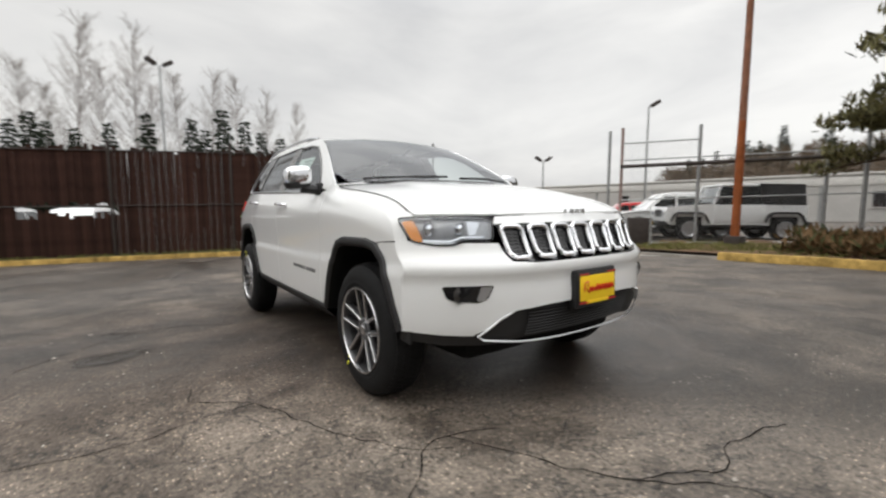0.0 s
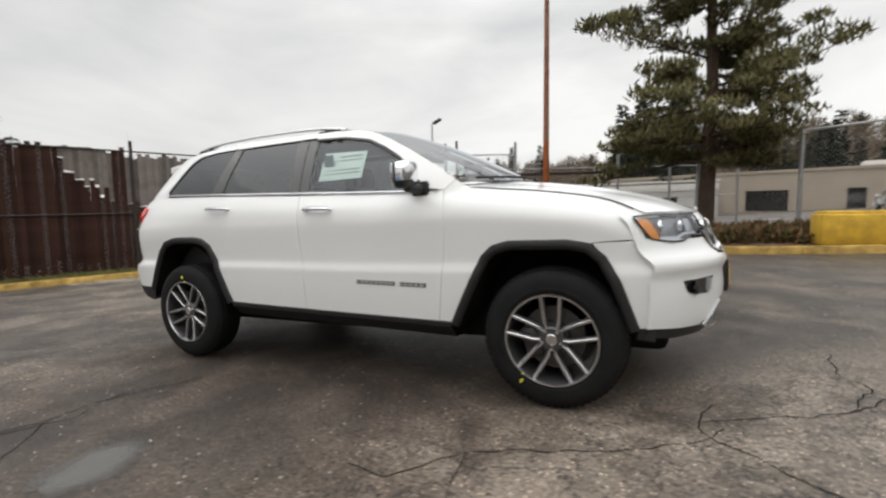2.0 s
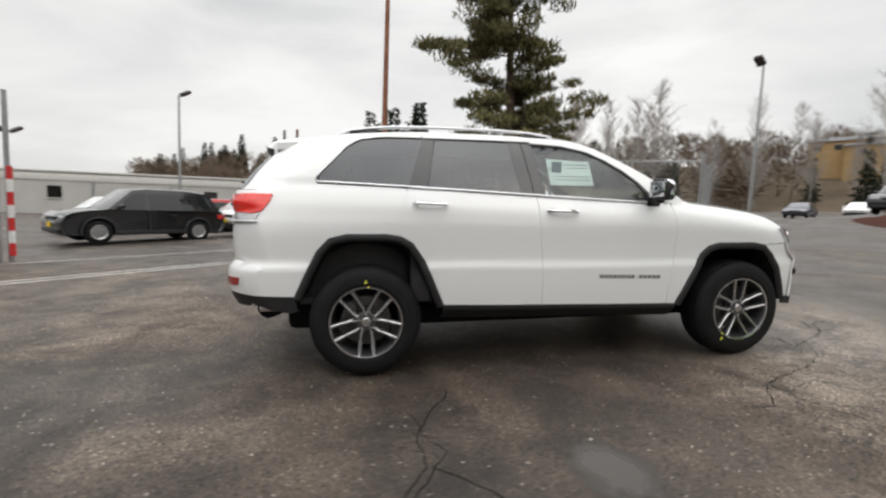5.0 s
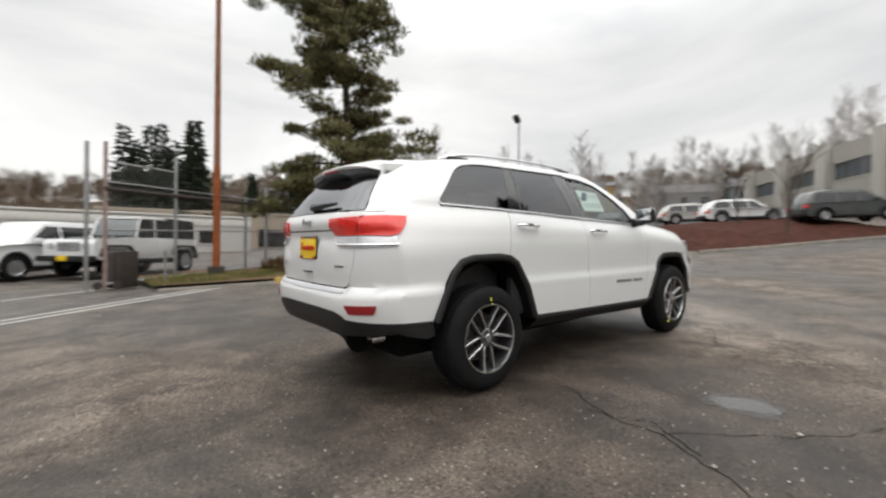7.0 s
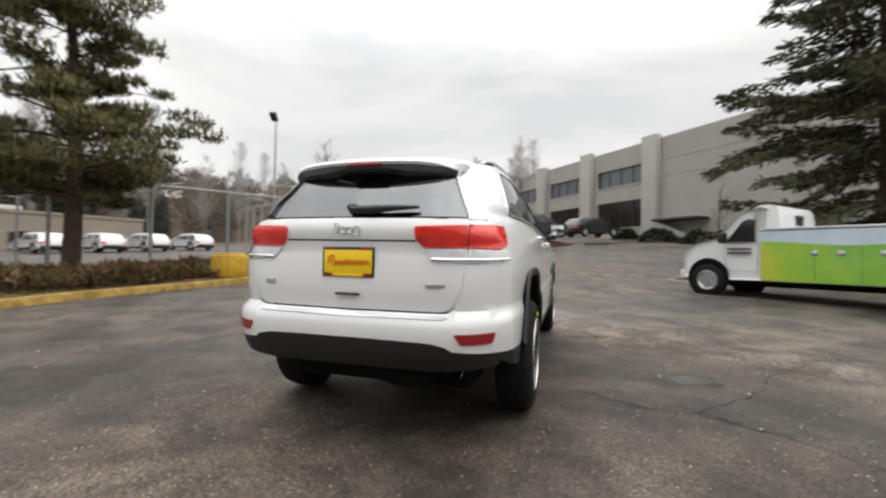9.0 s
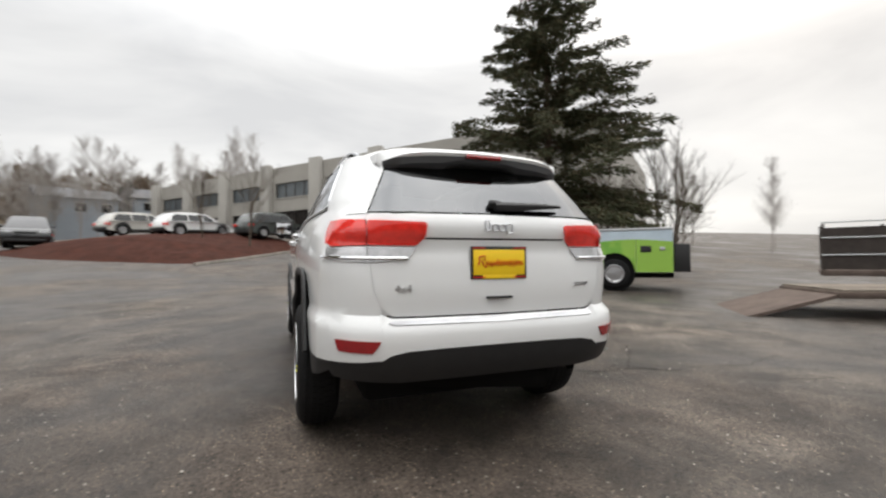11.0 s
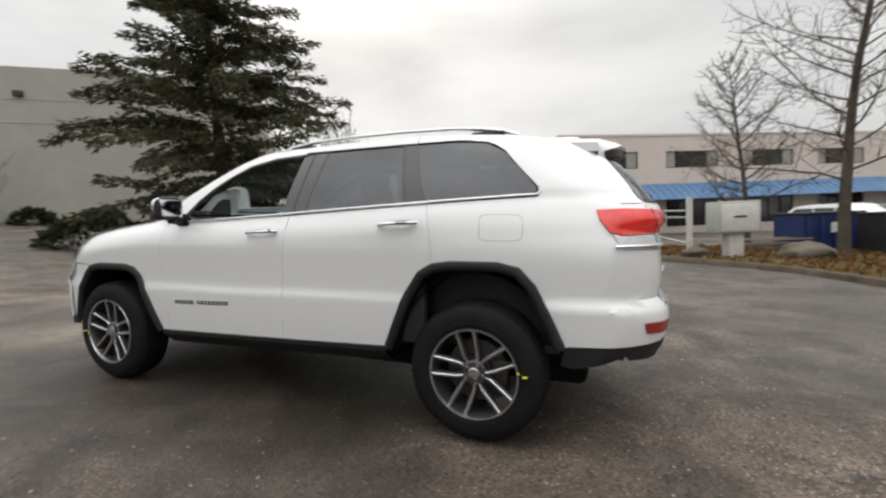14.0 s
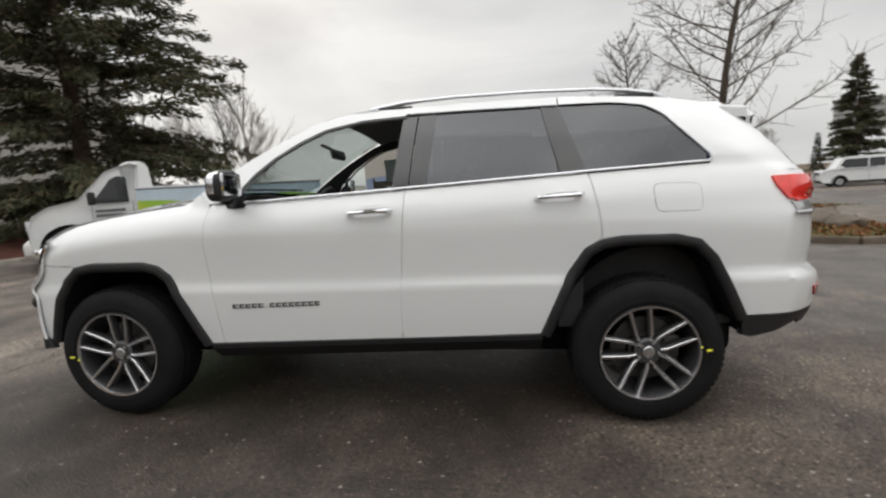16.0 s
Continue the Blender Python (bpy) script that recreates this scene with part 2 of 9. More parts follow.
def inside(p, poly):
    x, y, odd = p[0], p[1], False
    for i in range(len(poly)):
        (x0, y0), (x1, y1) = poly[i - 1], poly[i]
        if (y0 > y) != (y1 > y) and x < (x1 - x0) * (y - y0) / (y1 - y0) + x0:
            odd = not odd
    return odd


def panel(poly, lift, step=0.04, edge=0.012, gap=0.002, holes=()):
    """A skin over a flat outline: triangles lifted onto a surface, with its rim turned inwards by edge."""
    rim = dense(poly, step)
    xs, ys = [p[0] for p in rim], [p[1] for p in rim]
    loops = [rim] + [dense(h, step) for h in holes]
    pts = [Vector(p) for lp in loops for p in lp]
    edges, start = [], 0
    for lp in loops:
        edges += [(start + i, start + (i + 1) % len(lp)) for i in range(len(lp))]
        start += len(lp)
    gx = np.arange(min(xs) + step / 2, max(xs), step)
    gy = np.arange(min(ys) + step / 2, max(ys), step)
    allrim = np.array([(p.x, p.y) for p in pts])
    for a in gx:
        for b in gy:
            if inside((a, b), rim) and not any(inside((a, b), h) for h in loops[1:]) and np.min((allrim[:, 0] - a) ** 2 + (allrim[:, 1] - b) ** 2) > (step * 0.45) ** 2:
                pts.append(Vector((a, b)))
    v, e, f, *_ = delaunay_2d_cdt(pts, edges, [], 0, 1e-6)
    bm = bmesh.new()
    vs = [bm.verts.new(lift(p.x, p.y, 0.0)) for p in v]
    for t in f:
        c = sum((v[i] for i in t), Vector((0, 0))) / len(t)
        if inside(c, rim) and not any(inside(c, h) for h in loops[1:]):
            q = bm.faces.new([vs[i] for i in t])
            q.normal_update()
            if q.normal.dot(Vector(lift(c.x, c.y, 0.01)) - Vector(lift(c.x, c.y, 0.0))) < 0:
                q.normal_flip()
    bm.verts.ensure_lookup_table()
    loose = [q for q in bm.verts if not q.link_faces]
    flat = {q: (p.x, p.y) for q, p in zip(vs, v)}
    if edge:
        border = [k for k in bm.edges if len(k.link_faces) == 1]
        low = {}
        for k in border:
            for q in k.verts:
                if q not in low:
                    low[q] = bm.verts.new(lift(*flat[q], -edge))
        for k in border:
            a, b = k.verts
            bm.faces.new((a, b, low[b], low[a]))
    bmesh.ops.delete(bm, geom=loose, context="VERTS")
    return bm


def mirrored(bm):
    """The same mesh on the other side of y = 0."""
    other = bm.copy()
    bmesh.ops.scale(other, vec=(1, -1, 1), verts=other.verts)
    bmesh.ops.reverse_faces(other, faces=other.faces)
    return other


def words(name, text, size, m, material, parent, depth=0.002, spread=1.0):
    """Raised lettering, as a mesh."""
    cu = bpy.data.curves.new(name, "FONT")
    cu.body = text
    cu.size = size
    cu.extrude = depth
    cu.align_x = "CENTER"
    cu.align_y = "CENTER"
    cu.space_character = spread
    tmp = bpy.data.objects.new(name + "_tmp", cu)
    scene.collection.objects.link(tmp)
    me = bpy.data.meshes.new_from_object(tmp.evaluated_get(bpy.context.evaluated_depsgraph_get()))
    bpy.data.objects.remove(tmp)
    bpy.data.curves.remove(cu)
    me.materials.clear()
    me.materials.append(material)
    ob = new(name, me)
    ob.parent = parent
    ob.matrix_basis = m
    return ob

# ---- ground ----
def gz(x, y):
    """Height of the lot: it rises gently ahead of the car and then climbs as the road does."""
    return 0.0335 * max(-16.0, min(200.0, x)) + 0.0037 * max(-60.0, min(60.0, y)) + 0.0615 * max(0.0, min(130.0, x) - 12.0) * (1.0 - 0.8 * ease(15.0, 26.0, y))


def on_ground(x, y, z=0.0, turn=0.0):
    return pose(x, y, gz(x, y) + z, 0, 0, turn)


def asphalt():
    """Old tarmac: dry pale patches, damp dark ones, painted contact shade, open cracks and bright stone chips."""
    m = bpy.data.materials.new("worn_asphalt")
    m.use_nodes = True
    n, l = m.node_tree.nodes, m.node_tree.links
    b = n["Principled BSDF"]
    co = n.new("ShaderNodeTexCoord")

    def tex(kind, scale, detail=4.0, rough=0.55, dist=0.0):
        t = n.new(kind)
        t.inputs["Scale"].default_value = scale
        if kind == "ShaderNodeTexNoise":
            t.inputs["Detail"].default_value = detail
            t.inputs["Roughness"].default_value = rough
            t.inputs["Distortion"].default_value = dist
        l.new(co.outputs["Object"], t.inputs["Vector"])
        return t

    def ramp(src, a, ca, b2, cb):
        r = n.new("ShaderNodeValToRGB")
        r.color_ramp.elements[0].position, r.color_ramp.elements[0].color = a, (*ca, 1)
        r.color_ramp.elements[1].position, r.color_ramp.elements[1].color = b2, (*cb, 1)
        l.new(src, r.inputs["Fac"])
        return r.outputs["Color"]

    def mix(kind, fac, c1, c2):
        x = n.new("ShaderNodeMixRGB")
        x.blend_type = kind
        for sock, val in zip(x.inputs, (fac, c1, c2)):
            if hasattr(val, "links"):
                l.new(val, sock)
            else:
                sock.default_value = val
        return x.outputs["Color"]

    big = tex("ShaderNodeTexNoise", 0.22, 7.0, 0.62, 0.6)
    mid = tex("ShaderNodeTexNoise", 1.6, 9.0, 0.68, 0.4)
    grit = tex("ShaderNodeTexNoise", 46.0, 6.0, 0.75)
    chips = tex("ShaderNodeTexVoronoi", 52.0)
    base = ramp(big.outputs["Fac"], 0.42, (0.044, 0.037, 0.031), 0.68, (0.128, 0.110, 0.094))
    blot = ramp(mid.outputs["Fac"], 0.40, (0.56, 0.54, 0.52), 0.63, (1.55, 1.52, 1.48))
    c = mix("MULTIPLY", 1.0, base, blot)
    # a drier, paler stretch of tarmac slanting past the nose of the car
    mpd = n.new("ShaderNodeMapping")
    mpd.vector_type = "TEXTURE"
    mpd.inputs["Location"].default_value = (2.3, -0.95, 0)
    mpd.inputs["Rotation"].default_value = (0, 0, radians(40))
    mpd.inputs["Scale"].default_value = (2.6, 0.82, 1000)
    l.new(co.outputs["Object"], mpd.inputs["Vector"])
    dry = n.new("ShaderNodeVectorMath")
    dry.operation = "LENGTH"
    l.new(mpd.outputs["Vector"], dry.inputs[0])
    wob = n.new("ShaderNodeMath")
    wob.operation = "MULTIPLY_ADD"
    wob.inputs[1].default_value = 2.2
    l.new(mid.outputs["Fac"], wob.inputs[0])
    l.new(dry.outputs["Value"], wob.inputs[2])
    sc = n.new("ShaderNodeMath")
    sc.operation = "MULTIPLY"
    sc.inputs[1].default_value = 0.25
    l.new(wob.outputs[0], sc.inputs[0])
    drymask = ramp(sc.outputs[0], 0.44, (1, 1, 1), 0.58, (0, 0, 0))
    c = mix("MIX", drymask, c, mix("MULTIPLY", 1.0, blot, (0.150, 0.130, 0.110, 1)))
    # soaked stretch round the parking spot, ragged edge, plus the car's painted contact shade
    mpw = n.new("ShaderNodeMapping")
    mpw.inputs["Location"].default_value = (0.25, -0.31, 0)
    mpw.inputs["Scale"].default_value = (0.31, 0.385, 0.0)
    l.new(co.outputs["Object"], mpw.inputs["Vector"])
    lw = n.new("ShaderNodeVectorMath")
    lw.operation = "LENGTH"
    l.new(mpw.outputs["Vector"], lw.inputs[0])
    ww = n.new("ShaderNodeMath")
    ww.operation = "MULTIPLY_ADD"
    ww.inputs[1].default_value = 0.9
    l.new(mid.outputs["Fac"], ww.inputs[0])
    l.new(lw.outputs["Value"], ww.inputs[2])
    w2 = n.new("ShaderNodeMath")
    w2.operation = "MULTIPLY"
    w2.inputs[1].default_value = 0.5
    l.new(ww.outputs[0], w2.inputs[0])
    soak_shade = ramp(w2.outputs[0], 0.62, (1, 1, 1), 0.80, (0, 0, 0))
    c = mix("MIX", soak_shade, c, mix("MULTIPLY", 1.0, c, (0.82, 0.77, 0.74, 1)))
    # a second damp stretch along the car's right side
    mpe = n.new("ShaderNodeMapping")
    mpe.vector_type = "TEXTURE"
    mpe.inputs["Location"].default_value = (-0.7, -1.9, 0)
    mpe.inputs["Rotation"].default_value = (0, 0, radians(8))
    mpe.inputs["Scale"].default_value = (2.6, 1.5, 1000)
    l.new(co.outputs["Object"], mpe.inputs["Vector"])
    damp = n.new("ShaderNodeVectorMath")
    damp.operation = "LENGTH"
    l.new(mpe.outputs["Vector"], damp.inputs[0])
    dw = n.new("ShaderNodeMath")
    dw.operation = "MULTIPLY_ADD"
    dw.inputs[1].default_value = 1.6
    l.new(mid.outputs["Fac"], dw.inputs[0])
    l.new(damp.outputs["Value"], dw.inputs[2])
    dh = n.new("ShaderNodeMath")
    dh.operation = "MULTIPLY"
    dh.inputs[1].default_value = 0.3
    l.new(dw.outputs[0], dh.inputs[0])
    c = mix("MIX", ramp(dh.outputs[0], 0.42, (1, 1, 1), 0.60, (0, 0, 0)), c, mix("MULTIPLY", 1.0, c, (0.66, 0.61, 0.58, 1)))
    speck = ramp(grit.outputs["Fac"], 0.36, (0.40, 0.40, 0.40), 0.66, (1.75, 1.72, 1.68))
    c = mix("MULTIPLY", 1.0, c, speck)
    # stone chips of two sizes, pale and dark, picked cell by cell
    chip = ramp(chips.outputs["Distance"], 0.20, (1, 1, 1), 0.34, (0, 0, 0))
    chipmask = mix("MULTIPLY", 1.0, chip, ramp(chips.outputs["Color"], 0.56, (0, 0, 0), 0.74, (1, 1, 1)))
    c = mix("MIX", chipmask, c, mix("MULTIPLY", 1.0, c, (3.1, 3.0, 2.85, 1)))
    big_chips = tex("ShaderNodeTexVoronoi", 21.0)
    pebble = mix("MULTIPLY", 1.0, ramp(big_chips.outputs["Distance"], 0.12, (1, 1, 1), 0.22, (0, 0, 0)), ramp(big_chips.outputs["Color"], 0.68, (0, 0, 0), 0.78, (1, 1, 1)))
    c = mix("MIX", pebble, c, (0.30, 0.27, 0.235, 1))
    pits = tex("ShaderNodeTexVoronoi", 30.0)
    pit = mix("MULTIPLY", 1.0, ramp(pits.outputs["Distance"], 0.25, (1, 1, 1), 0.40, (0, 0, 0)), ramp(pits.outputs["Color"], 0.50, (0, 0, 0), 0.62, (1, 1, 1)))
    c = mix("MIX", pit, c, mix("MULTIPLY", 1.0, c, (0.42, 0.40, 0.38, 1)))
    # cracks: edges of large warped cells, only in the older patches
    warp = n.new("ShaderNodeMixRGB")
    warp.blend_type = "ADD"
    warp.inputs[0].default_value = 0.8
    l.new(co.outputs["Object"], warp.inputs[1])
    wn2 = tex("ShaderNodeTexNoise", 1.1, 6.0, 0.7)
    l.new(wn2.outputs["Color"], warp.inputs[2])
    vor = n.new("ShaderNodeTexVoronoi")
    vor.feature = "DISTANCE_TO_EDGE"
    vor.inputs["Scale"].default_value = 0.75
    l.new(warp.outputs["Color"], vor.inputs["Vector"])
    crack = ramp(vor.outputs["Distance"], 0.003, (1, 1, 1), 0.016, (0, 0, 0))
    vor2 = n.new("ShaderNodeTexVoronoi")
    vor2.feature = "DISTANCE_TO_EDGE"
    vor2.inputs["Scale"].default_value = 2.3
    l.new(warp.outputs["Color"], vor2.inputs["Vector"])
    fine = mix("MULTIPLY", 1.0, ramp(vor2.outputs["Distance"], 0.004, (0.8, 0.8, 0.8), 0.022, (0, 0, 0)), drymask)
    crackmask = mix("LIGHTEN", 1.0, fine, mix("MULTIPLY", 1.0, crack, ramp(big.outputs["Fac"], 0.58, (0, 0, 0), 0.68, (1, 1, 1))))
    c = mix("MIX", crackmask, c, (0.018, 0.016, 0.014, 1))
    l.new(c, b.inputs["Base Color"])
    rr = n.new("ShaderNodeMapRange")
    rr.inputs["From Min"].default_value = 0.36
    rr.inputs["From Max"].default_value = 0.62
    rr.inputs["To Min"].default_value = 0.34
    rr.inputs["To Max"].default_value = 0.85
    l.new(big.outputs["Fac"], rr.inputs["Value"])
    l.new(rr.outputs["Result"], b.inputs["Roughness"])
    hb = mix("SUBTRACT", 0.5, mix("ADD", 1.0, grit.outputs["Fac"], mix("MULTIPLY", 1.0, chip, (0.5, 0.5, 0.5, 1))), crackmask)
    bp = n.new("ShaderNodeBump")
    bp.inputs["Strength"].default_value = 0.75
    bp.inputs["Distance"].default_value = 0.008
    l.new(hb, bp.inputs["Height"])
    l.new(bp.outputs["Normal"], b.inputs["Normal"])
    return m


ASPHALT = asphalt()
GRASS = mat("winter_grass_soil", (0.085, 0.075, 0.032), 0.95, var=0.5, scale=1.4, bump=0.8, bscale=30, dist=0.03)
BLADE = mat("grass_blades", (0.14, 0.14, 0.045), 0.8, var=0.5, scale=2.0)
BARK = mat("red_bark_mulch", (0.058, 0.021, 0.014), 0.95, var=0.5, scale=2.0, bump=1.0, bscale=22, dist=0.04)
SOIL = mat("soil_and_leaves", (0.12, 0.075, 0.045), 0.95, var=0.5, scale=1.5, bump=0.8, bscale=25, dist=0.03)
KERBGREY = mat("kerb_concrete", (0.26, 0.24, 0.21), 0.85, var=0.35, scale=3.0, bump=0.4, bscale=60, per=0.12)
KERBMOSS = mat("mossy_damp_kerb", (0.12, 0.098, 0.075), 0.9, var=0.5, scale=3.0, bump=0.5, bscale=40, per=0.15)
KERBYELLOW = mat("worn_yellow_kerb_paint", (0.37, 0.245, 0.075), 0.8, var=0.75, scale=4.0, bump=0.4, bscale=50, per=0.15)
PAINT = mat("worn_white_line", (0.42, 0.41, 0.38), 0.7, var=0.4, scale=6.0)


def wet():
    """Thin water: clear in the middle, fading out raggedly into the tarmac."""
    m = bpy.data.materials.new("thin_puddle_water")
    m.use_nodes = True
    n, l = m.node_tree.nodes, m.node_tree.links
    b = n["Principled BSDF"]
    b.inputs["Base Color"].default_value = (0.075, 0.07, 0.065, 1)
    b.inputs["Roughness"].default_value = 0.04
    co = n.new("ShaderNodeTexCoord")
    no = n.new("ShaderNodeTexNoise")
    no.inputs["Scale"].default_value = 9.0
    no.inputs["Detail"].default_value = 7.0
    no.inputs["Roughness"].default_value = 0.7
    l.new(co.outputs["Object"], no.inputs["Vector"])
    vm = n.new("ShaderNodeVectorMath")
    vm.operation = "DISTANCE"
    vm.inputs[1].default_value = (0.5, 0.5, 0.5)
    l.new(co.outputs["Generated"], vm.inputs[0])
    ad = n.new("ShaderNodeMath")
    ad.operation = "MULTIPLY_ADD"
    ad.inputs[1].default_value = 0.55
    l.new(no.outputs["Fac"], ad.inputs[0])
    l.new(vm.outputs["Value"], ad.inputs[2])
    mr = n.new("ShaderNodeMapRange")
    mr.inputs["From Min"].default_value = 0.50
    mr.inputs["From Max"].default_value = 0.76
    mr.inputs["To Min"].default_value = 0.96
    mr.inputs["To Max"].default_value = 0.0
    l.new(ad.outputs[0], mr.inputs["Value"])
    l.new(mr.outputs["Result"], b.inputs["Alpha"])
    t = n.new("ShaderNodeTexNoise")
    t.inputs["Scale"].default_value = 70.0
    t.inputs["Detail"].default_value = 3.0
    l.new(co.outputs["Object"], t.inputs["Vector"])
    bp = n.new("ShaderNodeBump")
    bp.inputs["Strength"].default_value = 0.15
    bp.inputs["Distance"].default_value = 0.004
    l.new(t.outputs["Fac"], bp.inputs["Height"])
    l.new(bp.outputs["Normal"], b.inputs["Normal"])
    return m


WATER = wet()
coords = sorted(set([-400, -250, -150, -100, -70, -50] + list(np.arange(-40, 60.1, 2.0)) + [70, 85, 100, 130, 170, 250, 400]))
bm = bmesh.new()
rows = [[bm.verts.new((x, y, gz(x, y))) for y in coords] for x in coords]
for a, b in zip(rows, rows[1:]):
    for k in range(len(coords) - 1):
        bm.faces.new((a[k], a[k + 1], b[k + 1], b[k]))
tagged(part("ground", bm, ASPHALT, None, smooth=60), "worn damp asphalt with cracks and pale patches", "ground", kind="structure")


def blob(cx, cy, rx, ry, turn, seed):
    """An irregular flat patch."""
    rng = random.Random(seed)
    ph = [rng.uniform(0, 6.28) for _ in range(6)]
    bm = bmesh.new()
    vs = []
    for k in range(44):
        t = 2 * math.pi * k / 44
        w = 1 + 0.20 * math.sin(2 * t + ph[0]) + 0.13 * math.sin(3 * t + ph[1]) + 0.08 * math.sin(5 * t + ph[2]) + 0.05 * math.sin(9 * t + ph[3])
        p = Matrix.Rotation(radians(turn), 2) @ Vector((rx * w * math.cos(t), ry * w * math.sin(t)))
        vs.append(bm.verts.new((cx + p.x, cy + p.y, gz(cx + p.x, cy + p.y) + 0.004)))
    bm.faces.new(vs)
    return bm


tagged(part("puddle", blob(-0.40, -2.16, 0.34, 0.22, 60, 5), WATER, None, smooth=0), "small shallow puddle on the asphalt", "puddle")


def ribbon(path, w, z, seed, jag=0.0):
    rng = random.Random(seed)
    pts = dense(path, 0.06 if jag else 0.4, False)
    bm = bmesh.new()
    prev = None
    dx = 0.0
    for i, (x, y) in enumerate(pts):
        a, b = Vector(pts[max(0, i - 1)]), Vector(pts[min(len(pts) - 1, i + 1)])
        t = (b - a).normalized()
        nrm = Vector((-t.y, t.x))
        dx = 0.75 * dx + rng.uniform(-jag, jag)
        c = Vector((x, y)) + nrm * dx
        ww = w * (rng.uniform(0.35, 1.25) if jag else 1.0)
        cur = [bm.verts.new((q.x, q.y, gz(q.x, q.y) + z)) for q in (c - nrm * ww / 2, c + nrm * ww / 2)]
        if prev:
            bm.faces.new((prev[0], prev[1], cur[1], cur[0]))
        prev = cur
    return bm


CRACK = mat("open_crack", (0.016, 0.014, 0.012), 0.95)
cracks = [[(2.62, -1.45), (2.42, -1.18), (2.24, -1.04), (2.12, -0.90), (2.20, -0.60)], [(2.12, -0.82), (2.37, -0.67), (2.62, -0.59), (2.80, -0.48), (3.03, -0.12), (2.93, 0.12), (3.05, 0.5)],
          [(2.80, -0.48), (2.97, -0.31), (3.13, -0.19), (3.6, -0.1)], [(0.72, -1.73), (0.94, -1.79), (1.18, -1.48), (1.65, -1.28), (2.06, -1.03), (2.22, -0.85)], [(1.18, -1.48), (1.16, -1.68), (1.3, -2.0), (1.22, -2.5)],
          [(-1.28, -2.25), (-1.07, -1.90), (-1.25, -1.49)], [(-0.95, -1.20), (-1.04, -1.40), (-1.22, -1.75), (-1.18, -2.02), (-1.30, -2.25), (-1.45, -2.47), (-1.9, -2.9), (-2.0, -3.6)],
          [(-1.18, -2.02), (-0.7, -2.5), (0.0, -2.9), (0.8, -3.6)], [(-1.36, -2.60), (-1.47, -3.15), (-1.3, -3.9)]]
ck = thing("crack_network", pose(0, 0, 0), "open jagged cracks across the asphalt", "crack", kind="structure")
for k, path in enumerate(cracks):
    part("crack", ribbon(path, 0.0075, 0.003, 30 + k, 0.020), CRACK, ck, smooth=0)
marks = thing("gate_track", pose(0, 0, 0), "worn pale tracks of the sliding gate in the asphalt", "road marking", kind="structure")
for k, (a, b) in enumerate((((-9.0, 1.6), (-1.2, 7.9)), ((-9.1, 1.9), (-1.3, 8.2)), ((-8.5, 5.9), (-3.3, 9.5)))):
    part("track_line", ribbon([a, b], 0.10, 0.004, 50 + k), PAINT, marks, smooth=0)


def kerb(name, path, material, label, step=1.6, wide=0.16, high=0.15):
    root = thing(name, pose(0, 0, 0), label, "kerb", kind="structure")
    pts = dense(path, 0.4, False)
    n = max(2, int(step / 0.4))
    for i in range(0, len(pts) - 1, n):
        run = pts[i:i + n + 1]
        if len(run) < 2:
            continue
        bm = bmesh.new()
        rows = []
        for j, p in enumerate(run):
            a, b = Vector(run[max(0, j - 1)]), Vector(run[min(len(run) - 1, j + 1)])
            t = (b - a).normalized()
            nrm = Vector((-t.y, t.x))
            sh = t * (0.006 if j == 0 else -0.006 if j == len(run) - 1 else 0)
            row = []
            for w, h in ((-0.5, -0.06), (-0.47, high - 0.03), (-0.36, high), (0.36, high), (0.47, high - 0.03), (0.5, -0.06)):
                q = Vector(p) + nrm * w * wide + sh
                row.append(bm.verts.new((q.x, q.y, gz(q.x, q.y) + h)))
            rows.append(row)
        for a, b in zip(rows, rows[1:]):
            for k in range(5):
                bm.faces.new((a[k], a[k + 1], b[k + 1], b[k]))
        bm.faces.new(rows[0])
        bm.faces.new(rows[-1])
        part("kerb_stone", bm, material, root, smooth=30)
    return root


def bed(name, edge, back, material, label, rise=0.10, bumps=0.06, seed=1, n=10):
    """Planted ground between a kerb line and a back line."""
    bm = bmesh.new()
    a, b = dense(edge, 0.5, False), back
    rows = []
    for i, p in enumerate(a):
        t = i / (len(a) - 1)
        k = t * (len(b) - 1)
        j = min(int(k), len(b) - 2)
        q = Vector(b[j]).lerp(Vector(b[j + 1]), k - j)
        row = []
        for m in range(n + 1):
            c = Vector(p).lerp(q, m / n)
            h = rise + bumps * noise.noise((c.x * 0.8, c.y * 0.8, seed)) * min(1, m / 2)
            row.append(bm.verts.new((c.x, c.y, gz(c.x, c.y) + h)))
        rows.append(row)
    for r, s in zip(rows, rows[1:]):
        for k in range(n):
            bm.faces.new((r[k], r[k + 1], s[k + 1], s[k]))
    return tagged(part(name, bm, material, None, smooth=60), label, "ground", kind="structure")


KERB_R = [(-0.2, 7.75), (1.4, 7.75), (4.2, 7.35), (6.4, 7.45), (8.2, 8.0), (9.2, 8.8), (10.4, 9.6)]
KERB_R0 = [(-2.6, 7.9), (-0.2, 7.75)]
kerb("kerb_right", KERB_R, KERBYELLOW, "kerb with worn yellow paint round the planting bed")
kerb("kerb_right_bare", KERB_R0, KERBGREY, "low bare concrete kerb", high=0.06)
bed("planting_bed", [(x, y + 0.07) for x, y in KERB_R0[:1] + KERB_R], [(-2.9, 11.2), (-0.5, 12.3), (3.0, 13.0), (6.0, 11.4), (8.2, 10.4), (10.4, 9.7)], SOIL, "soil bed with dead leaves", 0.12, 0.10)
